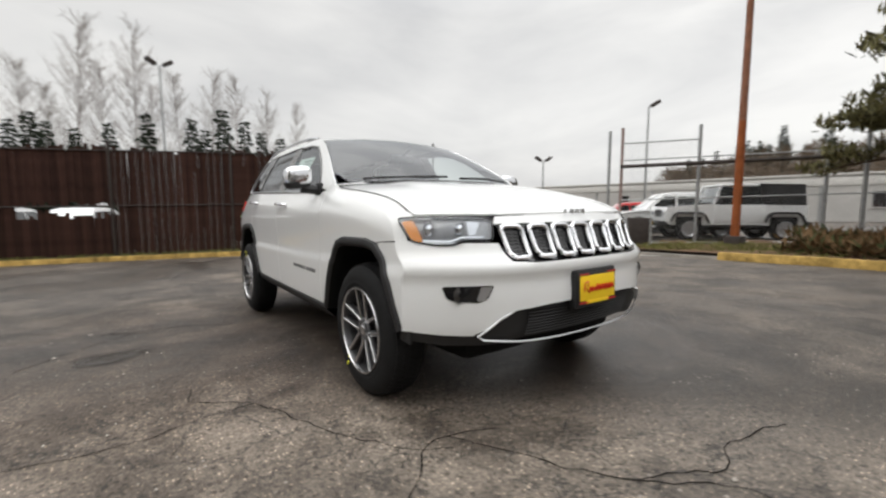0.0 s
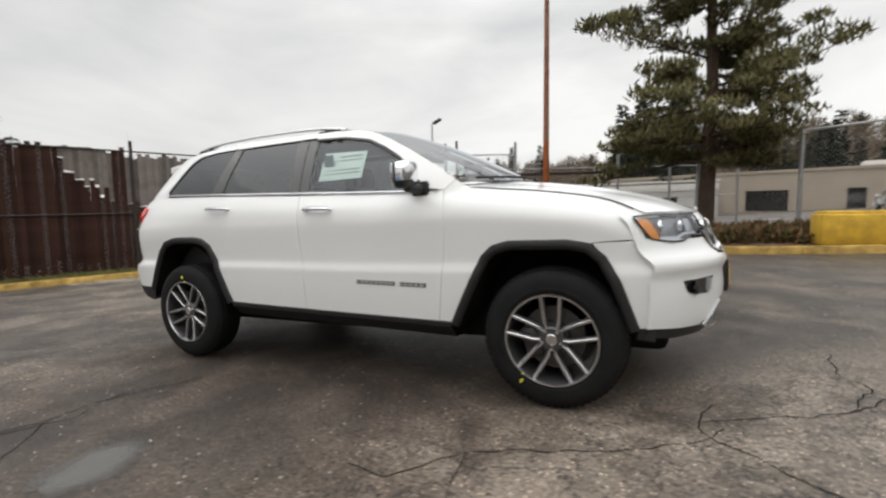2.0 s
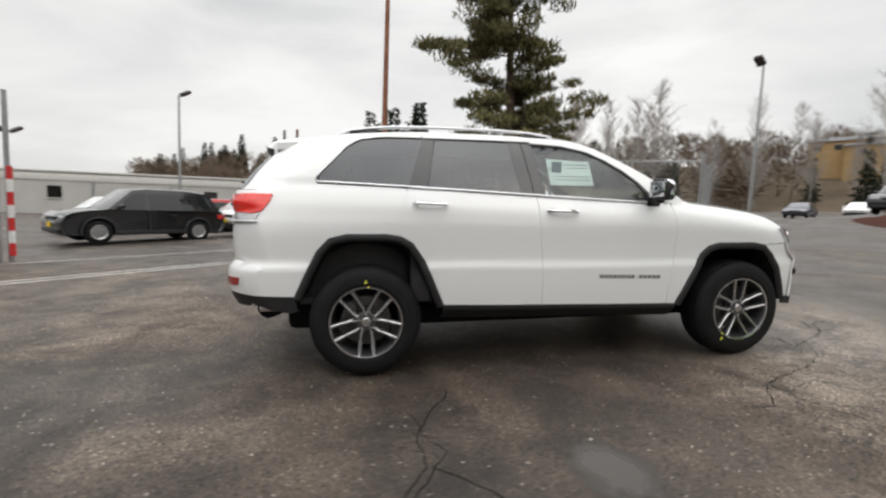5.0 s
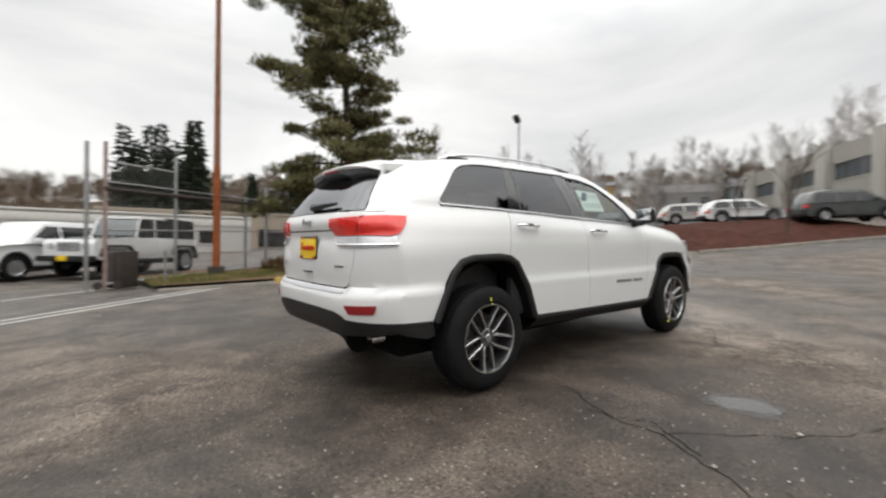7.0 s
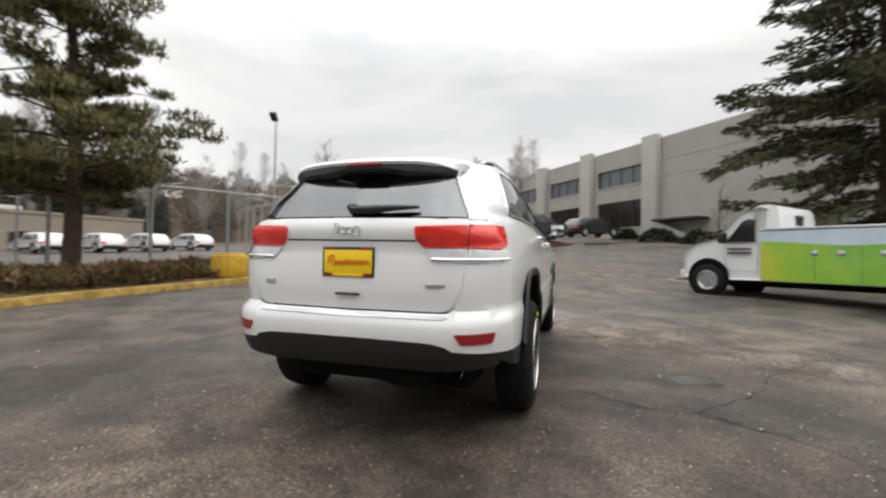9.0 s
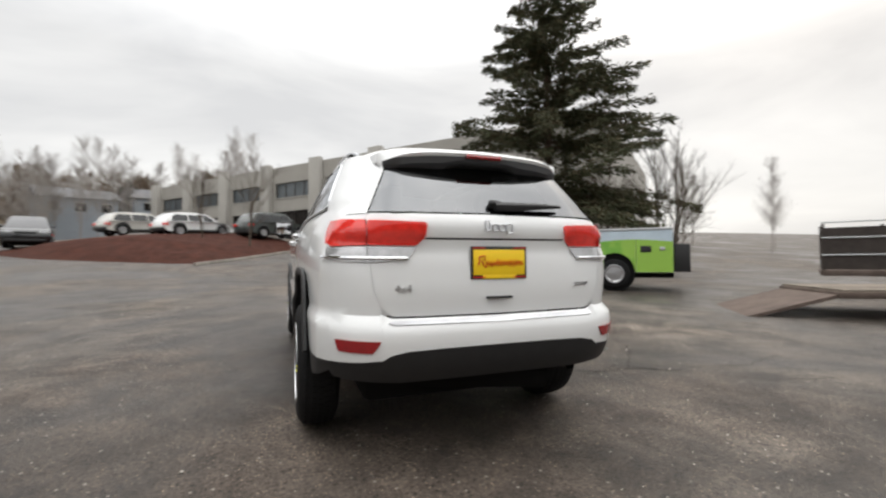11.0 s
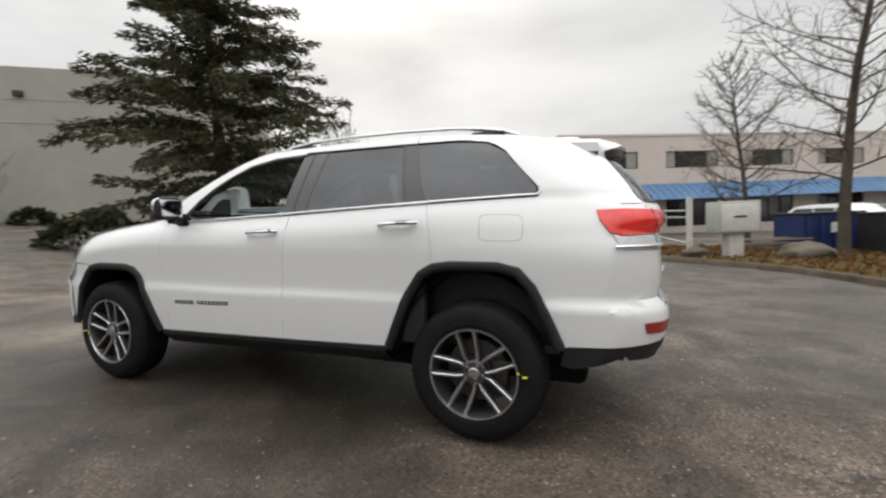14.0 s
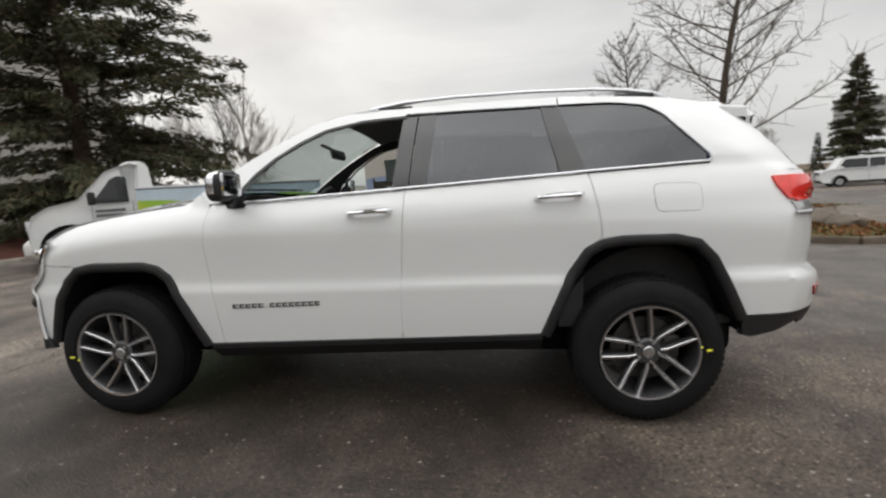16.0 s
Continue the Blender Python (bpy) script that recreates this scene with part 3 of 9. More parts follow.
KERB_F = [(-13.2, -9.5), (-12.0, -6.0), (-11.1, -3.2), (-10.2, -0.4), (-9.3, 1.6), (-8.75, 2.5), (-8.7, 2.9)]
kerb("kerb_left", KERB_F, KERBYELLOW, "kerb with worn yellow paint along the slatted fence", high=0.13)
bed("verge", [(x - 0.07, y) for x, y in KERB_F], [(-15.0, -9.5), (-13.2, -5.2), (-12.1, -2.4), (-11.2, 0.5), (-10.4, 2.6), (-9.4, 3.9), (-8.9, 4.3)], GRASS, "strip of winter grass under the fence", 0.12, 0.05, 3, 5)
KERB_I = [(-1.2, -11.6), (-2.6, -10.5), (-3.8, -9.8), (-5.0, -8.7), (-5.8, -7.7), (-6.3, -6.4), (-6.6, -5.6), (-7.2, -5.2), (-8.1, -5.3), (-9.0, -6.3), (-9.8, -8.5), (-10.6, -11.0), (-11.2, -13.2)]
kerb("kerb_island", KERB_I, KERBMOSS, "damp grey kerb round the grass island", high=0.12)
bed("grass_island", [(x, y - 0.07) for x, y in KERB_I], [(-1.8, -14.5), (-3.2, -15.0), (-5.2, -15.6), (-7.5, -15.8), (-9.0, -15.6), (-10.0, -15.0), (-10.8, -14.4), (-11.4, -13.6)], GRASS, "grass island strewn with fallen leaves", 0.11, 0.08, 7, 14)


def sprays(spots, size, seed, lean=0.35, wide=0.05, dirs=None):
    """Many small pointed blades or needle sprays as one mesh; spots: (x, y, z)."""
    rng = np.random.default_rng(seed)
    p = np.array(spots, float)
    n = len(p)
    if dirs is None:
        d = rng.normal(size=(n, 3)) * lean
        d[:, 2] += 1
    else:
        d = np.array(dirs, float) + rng.normal(size=(n, 3)) * lean
    d /= np.linalg.norm(d, axis=1)[:, None]
    s = size * rng.uniform(0.55, 1.3, n)[:, None]
    w = np.cross(d, rng.normal(size=(n, 3)))
    w /= np.linalg.norm(w, axis=1)[:, None] + 1e-9
    v = np.empty((n, 4, 3))
    v[:, 0] = p
    v[:, 1] = p + d * s * 0.45 + w * s * wide * 4
    v[:, 2] = p + d * s
    v[:, 3] = p + d * s * 0.45 - w * s * wide * 4
    return v.reshape(-1, 3), np.arange(4 * n).reshape(n, 4)


def mesh_of(name, parts, materials, parent=None, label="", category="", kind="", m=None, group=""):
    """One object from (vertices, faces, material index) arrays."""
    vs, fs, mi, off = [], [], [], 0
    for v, f, k in parts:
        vs.append(np.asarray(v, float))
        fs += (np.asarray(f) + off).tolist()
        mi += [k] * len(f)
        off += len(v)
    me = bpy.data.meshes.new(name)
    me.from_pydata(np.concatenate(vs).tolist(), [], fs)
    me.polygons.foreach_set("material_index", mi)
    for k in materials:
        me.materials.append(k)
    me.update()
    ob = new(name, me)
    if parent is not None:
        ob.parent = parent
    if m is not None:
        ob.matrix_basis = m
    return tagged(ob, label, category, group, kind)


rng = np.random.default_rng(4)
spots = []
for i in range(9000):
    t = rng.uniform(0, 1)
    y = -9.0 + 13.0 * t
    x = -15.0 + 6.0 * t ** 1.0 + rng.uniform(-0.1, 1.7)
    edge_x = float(np.interp(y, [q[1] for q in KERB_F], [q[0] for q in KERB_F]))
    if x < edge_x - 0.1 and x > edge_x - 1.6:
        spots.append((x, y, gz(x, y) + 0.11))
v, f = sprays(spots, 0.10, 5, 0.5, 0.02)
mesh_of("grass", [(v, f, 0)], [BLADE], None, "short yellow-green winter grass along the fence", "grass", "stuff")
spots = []
while len(spots) < 9000:
    x, y = rng.uniform(-14, -1.5), rng.uniform(-15, -3)
    ky = float(np.interp(-x, [-q[0] for q in KERB_I], [q[1] for q in KERB_I]))
    if y < ky - 0.2 and y > -15 and noise.noise((x * 0.5, y * 0.5, 2)) > -0.25:
        spots.append((x, y, gz(x, y) + 0.10))
v, f = sprays(spots, 0.09, 6, 0.6, 0.02)
mesh_of("island_grass", [(v, f, 0)], [BLADE], None, "thin winter grass on the island", "grass", "stuff")
FALLEN = mat("fallen_leaves", (0.16, 0.075, 0.035), 0.9, var=0.5, scale=3.0)
spots = []
while len(spots) < 6000:
    x, y = rng.uniform(-13, -1.5), rng.uniform(-14.5, -4)
    ky = float(np.interp(-x, [-q[0] for q in KERB_I], [q[1] for q in KERB_I]))
    if y < ky - 0.1:
        spots.append((x, y, gz(x, y) + 0.125))
v, f = sprays(spots, 0.10, 7, 2.5, 0.09)
mesh_of("fallen_leaves", [(v, f, 0)], [FALLEN], None, "fallen brown leaves on the island", "leaves", "stuff")
# loose pale stones and leaf scraps strewn over the lot
STONE = mat("loose_pale_stones", (0.40, 0.37, 0.33), 0.9, var=0.3, scale=30.0)
rng2 = np.random.default_rng(15)
n = 900
ang, rad = rng2.uniform(0, 6.283, n), 1.6 + 5.4 * rng2.uniform(0, 1, n) ** 0.8
cx, cy = rad * np.cos(ang) * 1.1 - 0.2, rad * np.sin(ang)
size = rng2.uniform(0.003, 0.0085, n) * np.where(rng2.random(n) < 0.06, 2.0, 1.0)
octa = np.array(((1, 0, 0), (0, 1, 0), (-1, 0, 0), (0, -1, 0), (0, 0, 0.6), (0, 0, -0.6)), float)
v = octa[None] * size[:, None, None] * rng2.uniform(0.6, 1.4, (n, 6, 1)) + np.stack([cx, cy, np.array([gz(x, y) for x, y in zip(cx, cy)]) + size * 0.4], 1)[:, None]
tri = np.array(((0, 1, 4), (1, 2, 4), (2, 3, 4), (3, 0, 4), (1, 0, 5), (2, 1, 5), (3, 2, 5), (0, 3, 5)))
mesh_of("loose_stones", [(v.reshape(-1, 3), (tri[None] + 6 * np.arange(n)[:, None, None]).reshape(-1, 3), 0)], [STONE], None, "loose pale stone chips on the asphalt", "stones", "stuff")
# low shrubs and grass in the planting bed
SHRUB = mat("russet_juniper", (0.120, 0.074, 0.036), 0.85, var=0.5, scale=2.0)
SHRUBG = mat("green_juniper", (0.05, 0.06, 0.022), 0.85, var=0.5, scale=2.0)
spots, spots2 = [], []
for i in range(16000):
    x = rng.uniform(0.6, 8.6)
    y = rng.uniform(8.0, 12.0)
    top = 0.28 + 0.32 * noise.noise((x * 0.9, y * 0.9, 5))
    ky = float(np.interp(x, [q[0] for q in KERB_R], [q[1] for q in KERB_R]))
    if y > ky + 0.55 and top > 0.12 and y < 11.8 - 0.25 * max(0, x - 3):
        (spots if rng.random() < 0.75 else spots2).append((x, y, gz(x, y) + 0.10 + rng.uniform(0, top)))
v, f = sprays(spots, 0.24, 8, 0.8, 0.03)
v2, f2 = sprays(spots2, 0.22, 9, 0.8, 0.03)
mesh_of("low_shrubs", [(v, f, 0), (v2, f2, 1)], [SHRUB, SHRUBG], None, "low russet and green juniper in the bed", "shrub", "stuff")
spots = []
for i in range(5000):
    x, y = rng.uniform(-2.7, 1.6), rng.uniform(8.0, 11)
    spots.append((x, y, gz(x, y) + 0.10))
v, f = sprays(spots, 0.10, 10, 0.5, 0.02)
mesh_of("bed_grass", [(v, f, 0)], [BLADE], None, "short grass round the pole", "grass", "stuff")

# ---- the white car: surfaces ----
# Car frame: x ahead, y to its left, z up from the ground under it.
SLOPE_X, SLOPE_Y = 0.0335, 0.0037
belt = curve([-2.3, -1.8, -0.2, 0.75, 1.0], [1.355, 1.335, 1.254, 1.208, 1.20])
hood_mid = curve([0.85, 1.2, 1.4, 1.7, 1.95, 2.1, 2.2, 2.26], [1.29, 1.25, 1.225, 1.173, 1.112, 1.064, 1.026, 0.985])
low_side = curve([0.36, 0.43, 0.48, 0.60, 0.70, 0.738, 0.750, 0.772, 0.80, 0.90, 1.03, 1.05, 1.075, 1.12, 1.2], [0.912, 0.919, 0.924, 0.933, 0.937, 0.9385, 0.9365, 0.9275, 0.925, 0.928, 0.933, 0.933, 0.930, 0.926, 0.918])
taper = curve([-2.35, -2.2, -2.05, -1.8, -1.5, -1.2, -0.9, 0, 1.4, 1.8, 1.95, 2.1], [0.30, 0.21, 0.155, 0.10, 0.055, 0.02, 0, 0, 0, 0.012, 0.028, 0.06])
front_mid = curve([0.30, 0.36, 0.42, 0.50, 0.62, 0.70, 0.725, 0.745, 0.765, 0.785, 0.81, 0.84, 0.98, 1.02, 1.08], [2.19, 2.245, 2.285, 2.312, 2.322, 2.318, 2.320, 2.337, 2.340, 2.332, 2.306, 2.276, 2.225, 2.195, 2.10])
rear_mid = curve([0.36, 0.45, 0.55, 0.62, 0.70, 0.755, 0.79, 0.9, 1.05, 1.15, 1.19, 1.27, 1.30, 1.45, 1.6, 1.72],
                 [-2.26, -2.35, -2.41, -2.428, -2.435, -2.425, -2.385, -2.398, -2.388, -2.372, -2.400, -2.382, -2.355, -2.235, -2.09, -1.965])
rear_bow = curve([0.5, 0.8, 1.2, 1.4, 1.6, 1.72], [0.26, 0.26, 0.27, 0.33, 0.34, 0.33])
top_edge = curve([0.30, -0.1, -0.5, -1.0, -1.5, -1.82, -2.0], [1.64, 1.692, 1.712, 1.712, 1.690, 1.655, 1.62])
pillar = curve([0.92, 0.70, 0.42, 0.22, 0.0, -0.2], [1.272, 1.415, 1.572, 1.660, 1.700, 1.708])
roof_mid = curve([1.22, 1.05, 0.80, 0.50, 0.25, -0.1, -0.5, -1.0, -1.6, -2.0], [1.25, 1.345, 1.475, 1.615, 1.70, 1.735, 1.748, 1.745, 1.718, 1.672])


def rim_z(x):
    """Height of the line where roof or windscreen meets the side."""
    return pillar(x) if x > 0.1 else min(pillar(x), 9) if x > -0.1 else top_edge(x)


def front_x(y, z):
    return front_mid(z) - 0.42 * (abs(y) / 0.95) ** 3.2


def hood_front(y):
    return front_x(y, 1.03) + 0.006


def hood_z(x, y):
    """The bonnet, rolling over to the lamps along its front edge."""
    a = abs(y)

    def raw(x, a):
        return hood_mid(x) - 0.05 * (a / 0.845) ** 2.6 + 0.014 * (1 - ease(0.40, 0.56, a)) * ease(2.25, 1.9, x)
    xf = hood_front(a)
    e = min(1.0, max(0.0, 1 - (xf - x) / 0.26))
    return raw(x, a) - (raw(xf, a) - (1.026 + 0.006 * ease(0.5, 0.8, a))) * e ** 2.2


def flank(x, z):
    """The side of the body without the turn into the front and the tail."""
    zb = belt(x)
    k = ease(0.80, 1.0, x)
    ztop = zb * (1 - k) + (hood_z(x, 0.845) if k else 0.0) * k
    ytop = 0.872 * (1 - k) + 0.845 * k
    if z <= ztop:
        y = low_side(z - (ztop - 1.25) * 0.3 * ease(0.75, 1.2, z) - 0.02 * ease(0.5, -1.2, x) * (1 - ease(0.7, 0.9, z)))
        y -= (0.928 - ytop) * max(0.0, (z - ztop + 0.17) / 0.17) ** 2
    else:
        d = z - ztop
        y = ytop - 0.40 * d - 0.30 * d * d
    s = (0.40 + 0.42 * ease(0.95, 1.36, z)) if x < 0 else 1.0
    y += 0.014 * ease(-1.72, -2.05, x) * (1 - ease(0.765, 0.80, z))
    return y - taper(x) * s


rear_at = curve([0.5, 1.2, 1.4, 1.6, 1.72], [-2.2, -2.15, -2.05, -1.9, -1.84])
half_z = np.linspace(0.3, 1.75, 60)
rear_half = curve(half_z, [flank(rear_at(z), z) + 0.015 * ease(0.9, 1.1, z) * ease(1.5, 1.35, z) for z in half_z])


def rear_x(y, z):
    return rear_mid(z) + rear_bow(z) * (abs(y) / rear_half(z)) ** 7.0


def corner_y(z):
    """Where the tail turns into the flank."""
    return 0.955 * rear_half(z)


def corner_x(z):
    return rear_x(corner_y(z), z)


def side_y(x, z):
    y = flank(x, z)
    if x > 1.85:
        y = min(y, 0.95 * max(0.0, (front_mid(z) - x) / 0.42) ** 0.3125)
    if x < -1.5:
        y = min(y, rear_half(z) * max(0.0, (x - rear_mid(z)) / rear_bow(z)) ** 0.142857)
    return y


def lifted(p, n, d):
    n = Vector(n).normalized()
    return (p[0] + n.x * d, p[1] + n.y * d, p[2] + n.z * d)


def on_side(x, z, d):
    p = (x, side_y(x, z), z)
    if not d:
        return p
    return lifted(p, (-(side_y(x + 0.004, z) - side_y(x - 0.004, z)) / 0.008, 1, -(side_y(x, z + 0.004) - side_y(x, z - 0.004)) / 0.008), d)


def on_front(y, z, d):
    p = (front_x(y, z), y, z)
    if not d:
        return p
    return lifted(p, (1, -(front_x(y + 0.004, z) - front_x(y - 0.004, z)) / 0.008, -(front_x(y, z + 0.004) - front_x(y, z - 0.004)) / 0.008), d)


def on_rear(y, z, d):
    p = (rear_x(y, z), y, z)
    if not d:
        return p
    return lifted(p, (-1, (rear_x(y + 0.004, z) - rear_x(y - 0.004, z)) / 0.008, (rear_x(y, z + 0.004) - rear_x(y, z - 0.004)) / 0.008), d)


def on_hood(x, y, d):
    return (x, y, hood_z(x, y) + d)


def cowl_x(y):
    return 1.22 - 0.30 * (abs(y) / 0.81) ** 2.0


def on_roof(x, y, d):
    if x <= 0.92:
        ze = rim_z(x)
        ye = side_y(x, ze)
        z = ze + (roof_mid(x) - ze) * (1 - min(1, abs(y) / ye) ** 2.3)
    else:
        yc = 0.81 * math.sqrt(max(1e-4, (1.22 - x) / 0.30))
        q = min(1.0, abs(y) / yc)
        z = roof_mid(x) * (1 - q ** 2.3) + hood_z(x, yc) * q ** 2.3
    return (x, y, z + d)


# ---- the white car: parts ----
car = thing("suv", pose(0, 0, 0, 0.21, -1.92, 0), "white five-door SUV with black wheel-arch trim on the wet lot", "car")
ARCH_F = [(0.885, 0.44), (1.00, 0.67), (1.085, 0.83), (1.15, 0.885), (1.24, 0.908), (1.55, 0.908), (1.655, 0.888), (1.735, 0.82), (1.80, 0.70), (1.882, 0.46)]
ARCH_R = [(-0.925, 0.49), (-1.055, 0.80), (-1.14, 0.925), (-1.22, 0.97), (-1.32, 0.985), (-1.58, 0.985), (-1.695, 0.958), (-1.775, 0.875), (-1.855, 0.72), (-1.925, 0.565)]


def flip(lift, s, off=0.0):
    """A surface on the left (1) or the right (-1) flank."""
    def at(a, b, d):
        x, y, z = lift(a, b, d + off)
        return (x, s * y, z)
    return at


def both(name, poly, material, lift=on_side, label="", step=0.04, edge=0.014, off=0.0, holes=(), parent=None, smooth=40):
    """One part on each flank."""
    f = lambda a, b, d: lift(a, b, d + off)
    bm = panel(poly, f, step, edge, holes=holes)
    bn = mirrored(bm)
    p = parent or (car, car)
    left = part(name, bm, material, p[0], label, smooth, turn=False)
    right = part(name, bn, material, p[1], label, smooth, turn=False)
    return left, right


G = 0.0025
BLINE = [(-0.200, 0.470), (-0.205, 0.75), (-0.225, 1.0), (-0.240, 1.2)]
hood_line = [(x, hood_z(x, 0.845) - 0.002) for x in (1.885, 1.8, 1.65, 1.5, 1.3, 1.1, 0.98)]
fender = [(0.812, 0.443)] + ARCH_F[:7] + [(1.70, 0.895), (1.885, 0.905), (1.885, 1.015)] + hood_line + \
         [(0.92, 1.268), (0.85, 1.215), (0.862, 1.12), (0.872, 1.0), (0.855, 0.8), (0.822, 0.55)]
both("front_fender", fender, WHITE, edge=0.008, step=0.025)
shell = [(0.85, 0.462), (0.895, 1.0), (0.885, 1.12), (0.86, 1.185), (0.4, 1.20), (-0.2, 1.232), (-0.8, 1.262), (-1.235, 1.275), (-1.26, 1.0), (-1.14, 0.935), (-1.05, 0.81), (-0.925, 0.52)]
both("body_shell", shell, WHITE, off=-0.006, edge=0, step=0.06)
front_door_poly = [(0.807, 0.446), (0.818, 0.55), (0.851, 0.8), (0.868, 1.0), (0.859, 1.12), (0.846, 1.208)] + \
                  [(x, belt(x) - 0.004) for x in (0.7, 0.45, 0.2, 0.0)] + [(-0.238, belt(-0.24) - 0.004), (-0.222, 1.0), (-0.202, 0.75), (-0.197, 0.468)]
fdoors = both("front_door", front_door_poly, WHITE, edge=0.008, step=0.022)
rear_door_poly = [(-0.2015, 0.469), (-0.2065, 0.75), (-0.2265, 1.0), (-0.2425, belt(-0.246) - 0.004)] + [(x, belt(x) - 0.004) for x in (-0.5, -0.8, -1.0)] + \
                 [(-1.166, belt(-1.166) - 0.004), (-1.201, 1.15), (-1.223, 1.0), (-1.215, 0.966)] + ARCH_R[3:0:-1] + [(-0.928, 0.492)]
rdoors = both("rear_door", rear_door_poly, WHITE, edge=0.008, step=0.022)
rear_edge = [(corner_x(z) - 0.008, z) for z in np.arange(0.58, 1.625, 0.02)]
QG = [(-1.045, 1.655), (-1.30, 1.655), (-1.47, 1.640), (-1.575, 1.585), (-1.66, 1.49), (-1.765, 1.375), (-1.755, 1.338), (-1.155, 1.312)]
quarter = [(-1.219, 0.970)] + ARCH_R[4:] + [(-1.94, 0.57)] + rear_edge + [(-1.79, top_edge(-1.79))] + [(x, top_edge(x)) for x in (-1.6, -1.4, -1.2)] + \
          [(-1.05, top_edge(-1.05)), (-1.05, 1.668), (-1.30, 1.668), (-1.48, 1.652), (-1.587, 1.594), (-1.672, 1.497), (-1.785, 1.378), (-1.775, 1.325), (-1.17, 1.297),
           (-1.205, 1.15), (-1.227, 1.0)]
both("quarter_panel", quarter, WHITE, edge=0.0, step=0.025)
FG = [(0.715, 1.218), (0.60, 1.355), (0.49, 1.445), (0.36, 1.525), (0.22, 1.590), (0.02, 1.632), (-0.235, 1.645), (-0.185, 1.258)]
frame_poly = [(0.915, 1.270)] + [(x, rim_z(x)) for x in (0.82, 0.70, 0.56, 0.42, 0.30, 0.15, 0.0, -0.2, -0.4, -0.7, -0.9)] + [(-1.045, top_edge(-1.045)), (-1.045, 1.668), (-0.6, 1.668), (-0.235, 1.658),
             (0.02, 1.645), (0.23, 1.603), (0.37, 1.537), (0.50, 1.457), (0.61, 1.367), (0.725, 1.235), (0.845, 1.212)]
both("roof_frame", frame_poly, WHITE, step=0.03)
both("pillar_trim", frame_poly, TRIM, off=-0.024, edge=0, step=0.05)
# glass and pillar covers
part("front_door_glass", mirrored(panel(FG[:6] + [(-0.215, 1.641), (-0.17, 1.256)], lambda x, z, d: on_side(x, z, d - 0.008), 0.04, 0)), CLEAR, car, "clear raised door glass", turn=False)
both("rear_door_glass", [(-0.395, 1.664), (-0.60, 1.674), (-0.70, 1.674), (-0.965, 1.672), (-1.03, 1.307), (-0.345, 1.270)], TINT, off=-0.006, edge=0)
both("quarter_glass", QG, TINT, off=-0.004, edge=0.01)
both("pillar_cover", [(-0.215, 1.648), (-0.295, 1.650), (-0.252, 1.264), (-0.168, 1.260)], GLOSSBLACK, off=-0.004)
both("pillar_cover", [(-0.302, 1.651), (-0.40, 1.655), (-0.350, 1.268), (-0.258, 1.264)], GLOSSBLACK, off=-0.004)
both("pillar_cover", [(-0.960, 1.660), (-1.048, 1.660), (-1.160, 1.310), (-1.025, 1.305)], GLOSSBLACK, off=-0.003)
